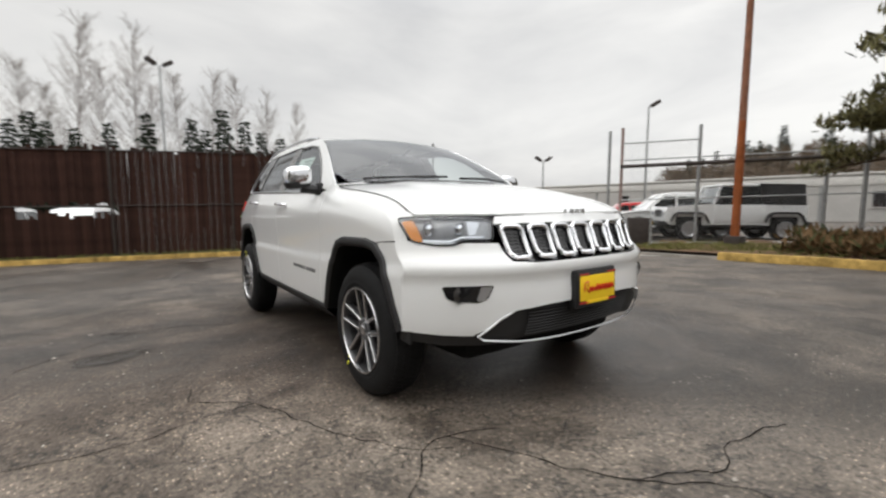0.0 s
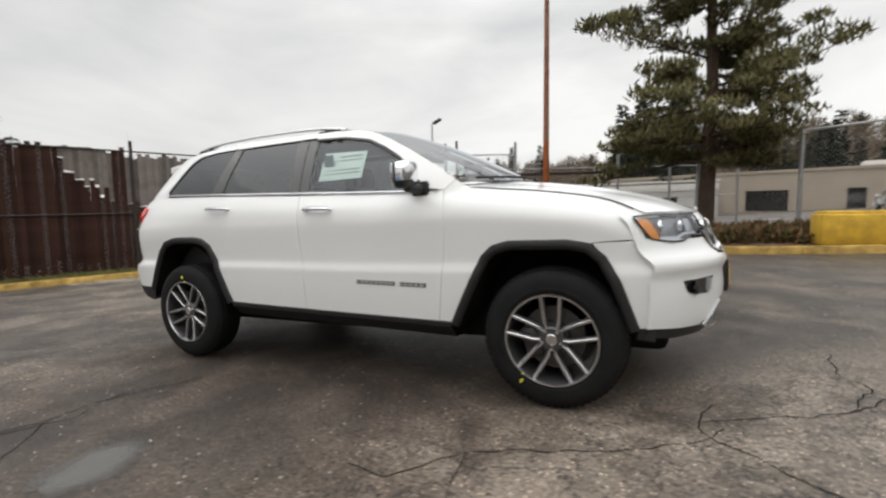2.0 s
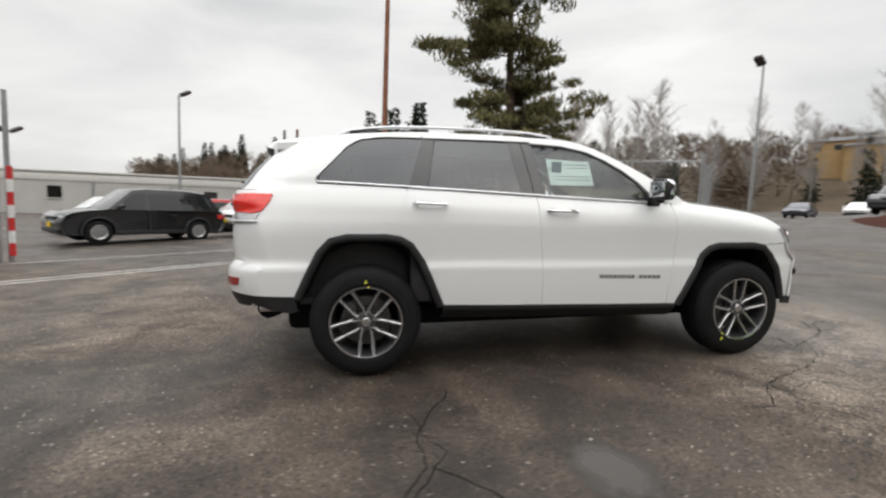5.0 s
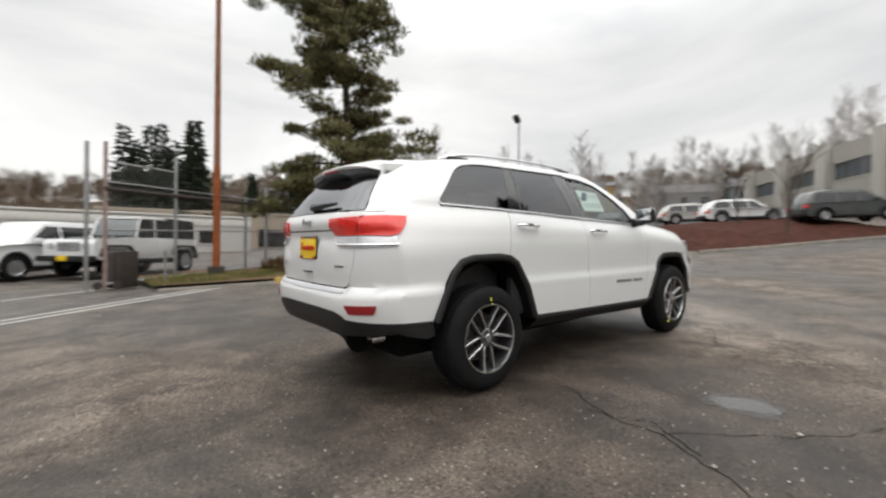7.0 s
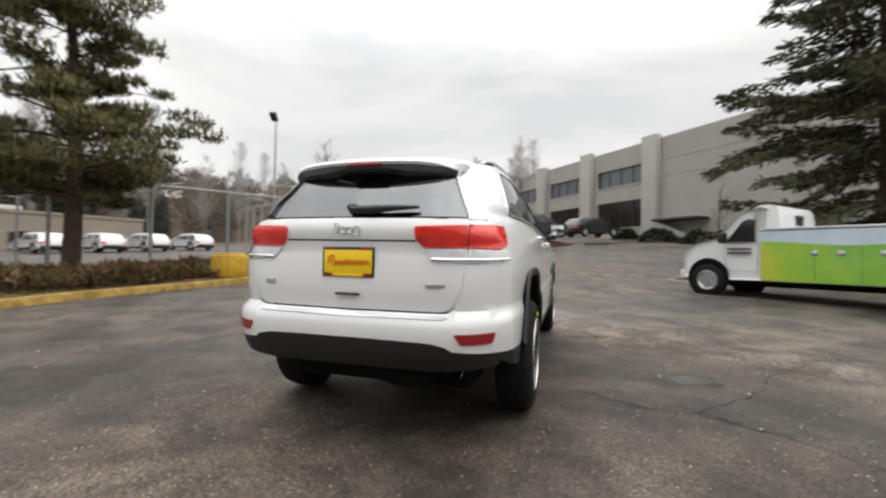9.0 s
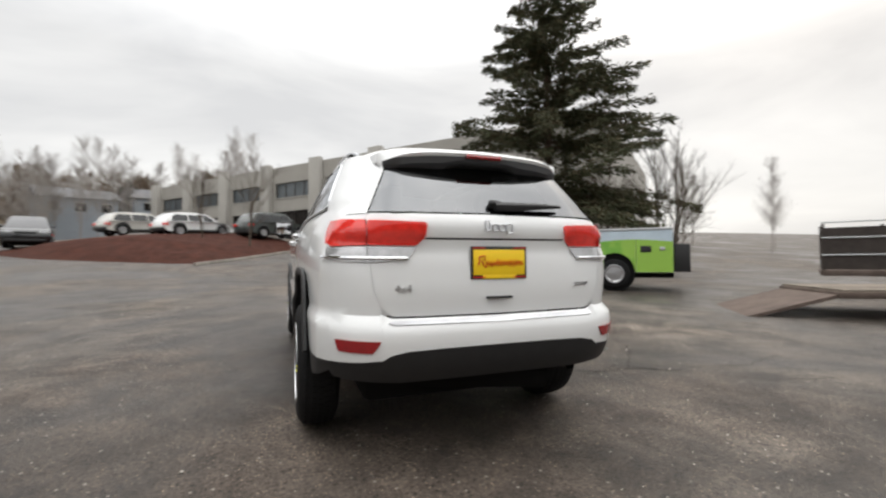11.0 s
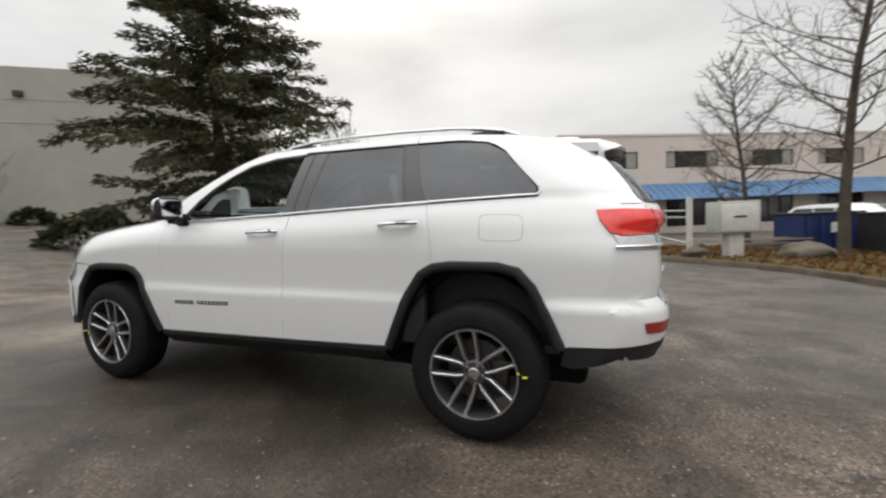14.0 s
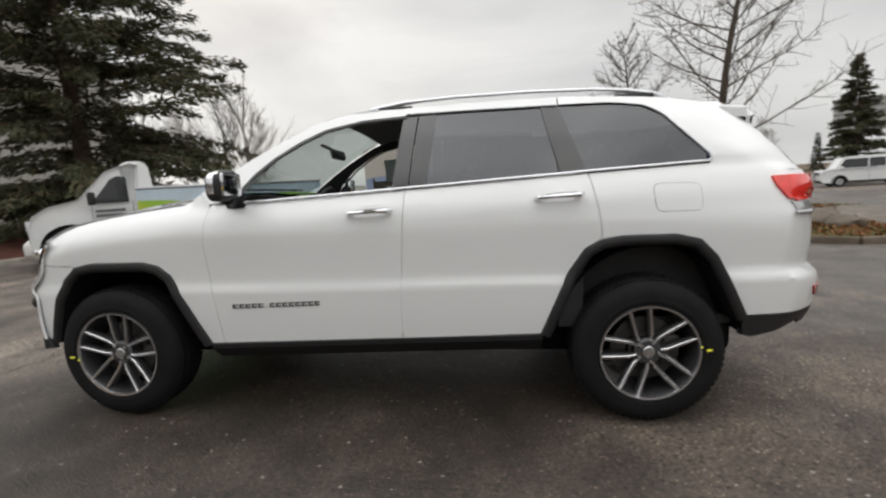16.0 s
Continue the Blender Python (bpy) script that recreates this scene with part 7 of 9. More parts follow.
PWHITE, PBLACK, PRED, PGREY, PGREEN, PBLUE = paint("white_paint", (0.77, 0.78, 0.78)), paint("black_paint", (0.012, 0.013, 0.016)), paint("red_paint", (0.50, 0.02, 0.02)), \
    paint("grey_paint", (0.12, 0.125, 0.13)), paint("dark_green_paint", (0.035, 0.045, 0.040)), paint("navy_paint", (0.02, 0.025, 0.05))
tyre_bm = bmesh.new()
lathe(tyre_bm, [(0.20, -0.10), (0.31, -0.11), (0.34, -0.08), (0.345, 0.0), (0.34, 0.08), (0.31, 0.11), (0.20, 0.10)], 28)
TYRE_ME = bpy.data.meshes.new("tyre")
tyre_bm.to_mesh(TYRE_ME)
TYRE_ME.materials.append(RUBBER)
TYRE_ME.shade_smooth()
rim_bm = bmesh.new()
lathe(rim_bm, [(0.215, 0.108), (0.205, 0.112), (0.19, 0.095), (0.16, 0.075), (0.06, 0.085), (0.0005, 0.088)], 20)
for kk in range(5):
    box(rim_bm, 0.05, 0.205, 0.080, 0.108, -0.022, 0.022, 0, Matrix.Rotation(2 * math.pi * kk / 5, 4, "Y"))
RIM_ME = bpy.data.meshes.new("rim")
rim_bm.to_mesh(RIM_ME)
RIM_ME.materials.append(RIMMAT)


def small_wheel(parent, x, y, s, r=0.345):
    w = new("wheel", TYRE_ME)
    w.parent = parent
    w.matrix_basis = pose(x, y, r) @ Matrix.Diagonal((r / 0.345, s, r / 0.345, 1))
    k = new("rim", RIM_ME)
    k.parent = w
    return w


def prism(prof, ys):
    """A profile (x, z) swept over (half width, shrink) steps on both sides, closed; ys goes from one side to the other."""
    bm = bmesh.new()
    cx = sum(p[0] for p in prof) / len(prof)
    cz = sum(p[1] for p in prof) / len(prof)
    rows = [[bm.verts.new((cx + (x - cx) * k, y, cz + (z - cz) * k)) for x, z in prof] for y, k in ys]
    n = len(prof)
    for a, b in zip(rows, rows[1:]):
        for i in range(n):
            bm.faces.new((a[i], a[(i + 1) % n], b[(i + 1) % n], b[i]))
    bm.faces.new(rows[0])
    bm.faces.new(rows[-1])
    return bm


def parked(name, m, label, colour, L=4.6, W=1.84, H=1.68, hood=1.15, rake=0.75, tail=0.15, boxy=False, plate=False, group="", roof=None):
    """A parked car: a body with open wheel arches, a glasshouse that narrows upwards, lamps, sills and bumpers."""
    car2 = thing(name, m, label, "car", group)
    f, r = L / 2, -L / 2
    wb = L * 0.305
    zb = 0.60 * H
    h = W / 2
    ra = 0.405

    def arc(cx):
        return [(cx + ra * math.cos(t), 0.37 + ra * math.sin(t)) for t in np.linspace(-0.25, math.pi + 0.25, 13)]

    nose = [(f - hood, zb + 0.03), (f - hood * 0.55, zb - 0.02), (f - 0.28, zb - 0.09), (f - 0.10, zb - 0.19), (f - 0.03, zb - 0.32), (f, 0.60), (f - 0.03, 0.46), (f - 0.12, 0.30)]
    if boxy:
        nose = [(f - hood, zb + 0.03), (f - 0.20, zb - 0.03), (f - 0.06, zb - 0.10), (f - 0.02, 0.75), (f, 0.60), (f - 0.02, 0.42), (f - 0.10, 0.30)]
    prof = [(r + 0.10, 0.34), (r, 0.52), (r, 0.70), (r + 0.05, zb - 0.12), (r + 0.09, zb + 0.02)] + nose + arc(wb) + arc(-wb)
    part("body", prism(prof, ((-h + 0.09, 0.955), (-h + 0.02, 0.975), (-h, 0.99), (-h + 0.03, 1.0), (h - 0.03, 1.0), (h, 0.99), (h - 0.02, 0.975), (h - 0.09, 0.955))), colour, car2, smooth=45)
    part("underside", boxed(r + 0.15, f - 0.15, -h + 0.13, h - 0.13, 0.26, zb - 0.25, 0.03), UNDER, car2)
    lean = 0.20 if not boxy else 0.09
    back = [(r + tail, zb), (r + tail + (0.05 if boxy else 0.26), H - 0.20), (r + tail + (0.10 if boxy else 0.46), H - 0.06), (r + tail + (0.5 if boxy else 1.0), H)]
    ahead = [(f - hood - rake - 0.35, H), (f - hood - rake * 0.88, H - 0.06), (f - hood + 0.06, zb)]

    def half(z):
        k = max(0.0, (z - zb) / (H - zb))
        return h * (0.95 - lean * k - 0.05 * k ** 6)

    bm = bmesh.new()
    rows = [[bm.verts.new((x, s * half(z) * q, z + dz)) for x, z in back + ahead] for s, q, dz in ((-1, 1, 0), (-1, 0.82, 0.03), (1, 0.82, 0.03), (1, 1, 0))]
    n = len(rows[0])
    for a, b in zip(rows, rows[1:]):
        for i in range(n - 1):
            bm.faces.new((a[i], a[i + 1], b[i + 1], b[i]))
    bm.faces.new(rows[0])
    bm.faces.new(rows[-1])
    part("cabin", bm, roof or colour, car2, smooth=40)
    z0, z1 = zb + 0.05, H - 0.13
    rx = lambda z: float(np.interp(z, [q[1] for q in back], [q[0] for q in back]))
    fx = lambda z: float(np.interp(z, [q[1] for q in reversed(ahead)], [q[0] for q in reversed(ahead)]))
    cuts = [fx(z0) - 0.20, 0.12, -0.80, rx(z0) + 0.22]
    for s in (1, -1):
        for i in range(3):
            a, b = cuts[i] - 0.035, cuts[i + 1] + 0.035
            if b >= a - 0.1:
                continue
            ring = []
            for z in np.linspace(z0, z1, 5):
                ring.append((min(a, fx(z) - 0.14) if i == 0 else a - 0.06 * (z - z0), z))
            for z in np.linspace(z1, z0, 5):
                ring.append((max(b, rx(z) + 0.17) if i == 2 else b - 0.06 * (z - z0), z))
            bm = bmesh.new()
            bm.faces.new([bm.verts.new((x, s * (half(z) + 0.005), z)) for x, z in ring])
            part("side_window", bm, CARGLASS, car2, smooth=0)
        for x in (wb, -wb):
            small_wheel(car2, x, s * (h - 0.12), s, 0.35)
            bm = bmesh.new()
            rows = []
            for t in np.linspace(-0.2, math.pi + 0.2, 17):
                rows.append([bm.verts.new((x + q * math.cos(t), s * y, 0.37 + q * math.sin(t))) for q, y in ((ra + 0.045, h - 0.002), (ra + 0.02, h + 0.012), (ra - 0.02, h + 0.006), (ra - 0.02, h - 0.14))])
            for p, q in zip(rows, rows[1:]):
                for i in range(3):
                    bm.faces.new((p[i], p[i + 1], q[i + 1], q[i]))
            part("wheel_arch", bm, BLACK, car2, smooth=50)
        part("sill", boxed(-wb + ra, wb - ra, s * (h - 0.06), s * (h + 0.004), 0.28, 0.40, 0.02), BLACK, car2)
        part("door_seam", boxed(0.075, 0.087, s * (h - 0.03), s * (h + 0.001), 0.42, zb - 0.02), GREYLETTER, car2)
        for x in (0.30, -0.62):
            part("handle", boxed(x - 0.09, x + 0.09, s * (h - 0.03), s * (h + 0.022), zb - 0.14, zb - 0.11, 0.008), colour, car2)
        part("headlamp", boxed(f - 0.30, f - 0.06, s * (h - 0.46), s * (h - 0.09), zb - 0.30, zb - 0.19, 0.03), LAMPWHITE, car2)
        part("tail_lamp", boxed(r - 0.01, r + 0.22, s * (h - 0.30), s * (h - 0.015), zb - 0.24, zb - 0.08, 0.03), RED, car2)
        part("mirror", boxed(f - hood - 0.36, f - hood - 0.22, s * (h - 0.04), s * (h + 0.18), zb + 0.05, zb + 0.19, 0.04), colour, car2)
    for i, (a, b, o) in enumerate(((ahead[2], ahead[1], 0.012), (back[0], back[1], -0.012))):
        bm = bmesh.new()
        pts = []
        for t, s in ((0.10, -1), (0.10, 1), (0.93, 1), (0.93, -1)):
            x, z = a[0] + (b[0] - a[0]) * t, a[1] + (b[1] - a[1]) * t
            pts.append((x + o, s * (half(z) - 0.09), z + 0.008))
        bm.faces.new([bm.verts.new(p) for p in pts])
        part("windscreen" if i == 0 else "rear_window", bm, SKYGLASS if i == 0 else CARGLASS, car2, smooth=0)
    part("grille", boxed(f - 0.10, f - 0.005, -0.42, 0.42, zb - 0.33, zb - 0.22, 0.02), BLACK, car2)
    part("bumper", boxed(f - 0.12, f + 0.015, -h + 0.16, h - 0.16, 0.32, 0.46, 0.04), BLACK, car2)
    part("rear_bumper", boxed(r - 0.03, r + 0.14, -h + 0.10, h - 0.10, 0.34, 0.54, 0.04), BLACK, car2)
    if plate:
        part("plate", boxed(f + 0.012, f + 0.026, -0.15, 0.15, 0.48, 0.62, 0.005), YELLOWPLATE, car2)
    return car2


def off_roader(m, label, group):
    """A boxy off-roader: flat wings, upright screen, four doors, black hard top behind, spare wheel."""
    jp = thing("off_roader", m, label, "car", group)
    tub = [(-2.05, 0.62), (-2.05, 1.16), (0.62, 1.18), (0.78, 1.20), (2.02, 1.10), (2.08, 0.98), (2.08, 0.62), (1.9, 0.52), (-1.9, 0.52)]
    part("body", prism(tub, ((-0.80, 1.0), (-0.78, 1.0), (0.78, 1.0), (0.80, 1.0))), PWHITE, jp, smooth=20)
    part("underside", boxed(-1.95, 1.95, -0.66, 0.66, 0.36, 0.62, 0.03), UNDER, jp)
    part("windscreen", boxed(-0.03, 0.03, -0.68, 0.68, 0.06, 0.58, 0.01, Matrix.Translation((0.62, 0, 1.18)) @ Matrix.Rotation(radians(-20), 4, "Y")), SKYGLASS, jp)
    part("roof", boxed(-0.72, 0.45, -0.72, 0.72, 1.76, 1.84, 0.04), PWHITE, jp)
    part("hard_top", prism([(-2.03, 1.16), (-1.96, 1.82), (-0.70, 1.85), (-0.70, 1.16)], ((-0.78, 0.96), (-0.76, 1), (0.76, 1), (0.78, 0.96))), BLACK, jp, "black hard top", smooth=30)
    for s in (1, -1):
        part("door", boxed(-0.12, 0.62, s * 0.78, s * 0.82, 0.60, 1.18, 0.02), PWHITE, jp)
        part("door", boxed(-0.86, -0.15, s * 0.78, s * 0.82, 0.60, 1.18, 0.02), PWHITE, jp)
        for x0, x1, lean in ((-0.10, 0.56, 0.16), (-0.80, -0.17, 0.0)):
            bm = bmesh.new()
            bm.faces.new([bm.verts.new(p) for p in ((x1, s * 0.785, 1.20), (x1 - lean, s * 0.745, 1.74), (x0, s * 0.745, 1.74), (x0, s * 0.785, 1.20))])
            part("side_window", bm, CARGLASS, jp, smooth=0)
        part("pillar", tube(bmesh.new(), [(0.64, s * 0.77, 1.18), (0.43, s * 0.72, 1.78)], 0.035, 6), PWHITE, jp)
        part("pillar", tube(bmesh.new(), [(-0.13, s * 0.775, 1.18), (-0.13, s * 0.735, 1.80)], 0.03, 6), PWHITE, jp)
        part("mirror", boxed(0.42, 0.54, s * 0.86, s * 1.02, 1.22, 1.40, 0.03), BLACK, jp)
        for x in (1.38, -1.40):
            small_wheel(jp, x, s * 0.80, s, 0.40)
            part("wheel_well", boxed(x - 0.46, x + 0.46, s * 0.66, s * 0.806, 0.40, 0.86, 0.08), UNDER, jp)
            fl = [(x - 0.58, 0.62), (x - 0.46, 0.86), (x - 0.34, 0.94), (x + 0.34, 0.94), (x + 0.48, 0.84), (x + 0.56, 0.66)]
            bm = bmesh.new()
            rows = [[bm.verts.new((px, s * y, pz + dz)) for y, dz in ((0.76, 0.02), (0.95, 0.0), (0.95, -0.05), (0.76, -0.03))] for px, pz in fl]
            for a, b in zip(rows, rows[1:]):
                for i in range(4):
                    bm.faces.new((a[i], a[(i + 1) % 4], b[(i + 1) % 4], b[i]))
            bm.faces.new(rows[0])
            bm.faces.new(rows[-1])
            part("wing_flare", bm, BLACK, jp, smooth=40)
        part("headlamp", rod(bmesh.new(), (2.06, s * 0.52, 0.90), (2.11, s * 0.52, 0.90), 0.09, None, 16), LAMPWHITE, jp)
        part("side_step", boxed(-0.85, 0.80, s * 0.74, s * 0.84, 0.46, 0.54, 0.02), BLACK, jp)
    for k in range(7):
        y = -0.30 + 0.10 * k
        part("grille_slot", boxed(2.07, 2.09, y - 0.03, y + 0.03, 0.76, 1.02, 0.01), BLACK, jp)
    part("bumper", boxed(2.02, 2.28, -0.82, 0.82, 0.48, 0.64, 0.03), BLACK, jp)
    part("rear_bumper", boxed(-2.22, -2.02, -0.80, 0.80, 0.48, 0.64, 0.03), BLACK, jp)
    part("plate", boxed(2.28, 2.29, -0.15, 0.15, 0.50, 0.64, 0.003), YELLOWPLATE, jp)
    bm = bmesh.new()
    lathe(bm, [(0.001, -0.12), (0.34, -0.12), (0.40, -0.08), (0.40, 0.08), (0.34, 0.12), (0.001, 0.12)], 24)
    part("spare_wheel", bm, RUBBER, jp, m=pose(-2.18, 0.0, 1.02, 0, 0, 90))
    return jp


LOT = "cars in the fenced lot"
parked("parked_suv", on_ground(-8.75, 11.95, 0, 225), "black SUV parked in the fenced lot", PBLACK, plate=True, group=LOT)
parked("parked_suv", on_ground(-4.95, 15.2, 0, 225), "white SUV with a yellow plate in the fenced lot", PWHITE, 4.75, plate=True, group=LOT)
off_roader(on_ground(-2.75, 14.3, 0, 225), "white boxy off-roader with a black hard top", LOT)
parked("parked_car", on_ground(-6.9, 18.3, 0, 225), "pale silver car behind the white SUV", paint("silver_paint", (0.40, 0.41, 0.41)), 4.5, 1.8, 1.5, group=LOT)
parked("parked_car", on_ground(-9.1, 19.0, 0, 225), "bright red car in the back row", PRED, 4.5, 1.8, 1.48, group=LOT)
parked("parked_car", on_ground(-11.6, 16.8, 0, 225), "dark grey car in the fenced lot", PGREY, 4.5, 1.8, 1.5, group=LOT)
parked("parked_car", on_ground(-13.6, 19.6, 0, 225), "white car at the back of the lot", PWHITE, 4.6, 1.8, 1.55, group=LOT)
for y, c, lb in ((-6.4, PWHITE, "white car behind the slatted fence"), (-3.7, PWHITE, "white car behind the slatted fence"), (-1.0, PRED, "red car behind the slatted fence"), (1.8, PWHITE, "white car behind the slatted fence")):
    parked("parked_car", on_ground(-18.0 + 0.3 * y, y, 0, -17), lb, c, 4.5, 1.8, 1.55, group="cars behind the slatted fence")
UP = "cars on the upper lot"
parked("parked_suv", pose(27.6, 1.5, 2.55, 0, -2, -50), "dark green SUV parked above the mound", PGREEN, 4.7, group=UP)
parked("parked_car", pose(31.2, -2.6, 2.75, 0, -2, -50), "dark red-tailed car beyond the mound", PBLACK, 4.5, 1.8, 1.45, group=UP)
parked("parked_car", pose(27.2, 6.2, 2.6, 0, -2, -50), "white car parked above the mound", PWHITE, 4.5, 1.8, 1.45, group=UP)
parked("parked_car", pose(29.0, 9.6, 2.7, 0, -2, -50), "pale car parked above the mound", paint("cream_paint", (0.55, 0.54, 0.50)), 4.5, 1.8, 1.45, group=UP)
ROAD = "cars along the road"
parked("pickup", on_ground(26.0, 14.0, 0, 200), "black pickup parked on the roadside", PBLACK, 5.2, 1.9, 1.75, group=ROAD)
parked("parked_car", on_ground(33.0, 17.3, 0, 200), "grey car parked on the roadside", PGREY, 4.5, 1.8, 1.45, group=ROAD)
parked("parked_car", on_ground(44.0, 29.5, 0, 210), "white car on the hill road", PWHITE, 4.5, 1.8, 1.45, group=ROAD)
parked("parked_car", on_ground(50.0, 29.0, 0, 210), "grey car on the hill road", PGREY, 4.5, 1.8, 1.45, group=ROAD)
parked("parked_car", on_ground(38.0, 30.0, 0, 210), "dark car on the hill road", PBLUE, 4.5, 1.8, 1.45, group=ROAD)
FARLOT = "cars in the office car park"
for k, (x, y, c, lb) in enumerate(((-11.2, -19.2, PWHITE, "white SUV by the office awning"), (-14.0, -20.8, PGREY, "grey car by the office awning"))):
    parked("parked_car", on_ground(x, y, 0, 118), lb, c, 4.6, 1.82, 1.6, group=FARLOT)
for k, (x, y) in enumerate(((20.0, 34.0), (23.0, 33.0), (26.5, 32.0), (17.0, 35.5))):
    parked("parked_car", on_ground(x, y, 0, 80), "white car in the yard behind the fence", PWHITE, 4.5, 1.8, 1.45, group="cars in the yard")
van = parked("parked_van", on_ground(-27.6, -31.2, 0, -20), "white passenger van in the distance", PWHITE, 5.4, 2.0, 2.05, 0.85, 0.45, 0.03, True)
# ---- white and green service truck ----
GREENWRAP = mat("green_printed_wrap", (0.24, 0.47, 0.04), 0.35, coat=0.4)
gn, gl2 = GREENWRAP.node_tree.nodes, GREENWRAP.node_tree.links
gco, gsp, gno, gad, grm = gn.new("ShaderNodeTexCoord"), gn.new("ShaderNodeSeparateXYZ"), gn.new("ShaderNodeTexNoise"), gn.new("ShaderNodeMath"), gn.new("ShaderNodeValToRGB")
gno.inputs["Scale"].default_value = 2.2
gno.inputs["Detail"].default_value = 6.0
gad.operation = "MULTIPLY_ADD"
gad.inputs[1].default_value = -0.22
gl2.new(gco.outputs["Object"], gsp.inputs[0])
gl2.new(gco.outputs["Object"], gno.inputs["Vector"])
gl2.new(gsp.outputs["X"], gad.inputs[0])
gl2.new(gno.outputs["Fac"], gad.inputs[2])
gl2.new(gad.outputs[0], grm.inputs["Fac"])
for pos, col in ((0.30, (0.44, 0.52, 0.04, 1)), (0.55, (0.26, 0.48, 0.045, 1)), (0.85, (0.17, 0.42, 0.05, 1)), (1.0, (0.30, 0.52, 0.08, 1))):
    e = grm.color_ramp.elements[0] if pos == 0.30 else grm.color_ramp.elements[-1] if pos == 1.0 else grm.color_ramp.elements.new(pos)
    e.position, e.color = pos, col
gl2.new(grm.outputs["Color"], gn["Principled BSDF"].inputs["Base Color"])
SKYWRAP = mat("pale_blue_wrap", (0.50, 0.60, 0.68), 0.35, var=0.15, scale=1.5, coat=0.4)
truck = thing("service_truck", on_ground(6.53, -6.29, 0, 47.7), "white cab truck with a long low green service body", "truck")
TX = 1.88
cab = [(0.72, 0.40), (0.72, 1.48), (0.66, 1.98), (0.80, 2.02), (0.92, 1.97), (1.05, 1.93), (1.22, 1.86), (1.70, 1.34), (2.16, 1.23), (2.38, 1.08), (2.46, 0.86), (2.46, 0.45), (2.32, 0.38)]
part("cab", prism(cab, ((-0.90, 0.95), (-0.95, 0.985), (-0.90, 1.0), (0.90, 1.0), (0.95, 0.985), (0.90, 0.95))), PWHITE, truck, smooth=35)
for s in (1, -1):
    bm = bmesh.new()
    bm.faces.new([bm.verts.new((x, s * 0.953, z)) for x, z in ((0.90, 1.25), (0.90, 1.74), (1.04, 1.76), (1.16, 1.70), (1.50, 1.25))])
    part("door_window", bm, CARGLASS, truck, smooth=0)
    part("mirror", boxed(1.44, 1.56, s * 0.98, s * 1.20, 1.22, 1.46, 0.03), BLACK, truck)
    part("headlamp", boxed(2.34, 2.48, s * 0.62, s * 0.88, 0.80, 1.0, 0.02), LAMPWHITE, truck)
    for z in (0.98, 1.07):
        part("lettering_bar", boxed(0.98, 1.46, s * 0.948, s * 0.957, z, z + 0.055), GREYLETTER, truck, "dark company lettering bar on the door")
    part("door_seam", tube(bmesh.new(), [(x, s * 0.951, z) for x, z in ((1.50, 1.26), (1.52, 0.9), (1.46, 0.62), (0.86, 0.60), (0.84, 1.26))], 0.006, 4), GREYLETTER, truck)
    small_wheel(truck, TX, s * 0.885, s, 0.37)
    small_wheel(truck, -TX, s * 0.90, s, 0.38)
    for x, y, r in ((TX, 0.954, 0.44), (-TX, 0.946, 0.48)):
        bm = bmesh.new()
        lathe(bm, [(0.001, 0.0), (r - 0.02, 0.0), (r, 0.010), (r + 0.02, 0.012), (r + 0.03, 0.0)], 30)
        part("wheel_well", bm, UNDER, truck, m=pose(x, s * y, 0.42) @ Matrix.Diagonal((1, s, 1, 1)))
bm = bmesh.new()
bm.faces.new([bm.verts.new((x, y, z)) for x, y, z in ((1.27, -0.80, 1.83), (1.27, 0.80, 1.83), (1.71, 0.84, 1.36), (1.71, -0.84, 1.36))])
part("windscreen", bm, CARGLASS, truck, smooth=0)
part("rear_window", boxed(0.425, 0.50, -0.17, 0.17, 1.62, 1.84, 0.01), CARGLASS, truck)
part("cab_back", prism([(0.44, 1.48), (0.48, 1.92), (0.53, 2.02), (0.66, 2.06), (0.86, 2.05), (0.98, 1.97), (1.0, 1.48)], ((-0.90, 0.90), (-0.90, 0.95), (-0.78, 0.985), (-0.55, 1.0), (0.55, 1.0), (0.78, 0.985), (0.90, 0.95), (0.90, 0.90))), PWHITE, truck, "raised white cab back with a small square window", smooth=35)
part("bumper", boxed(2.42, 2.56, -0.94, 0.94, 0.38, 0.60, 0.03), WHITEMETAL, truck)
part("grille", boxed(2.44, 2.485, -0.55, 0.55, 0.72, 1.0, 0.02), BLACK, truck)
part("service_body", boxed(-3.25, 0.79, -0.94, 0.94, 0.40, 1.50, 0.03), PWHITE, truck)
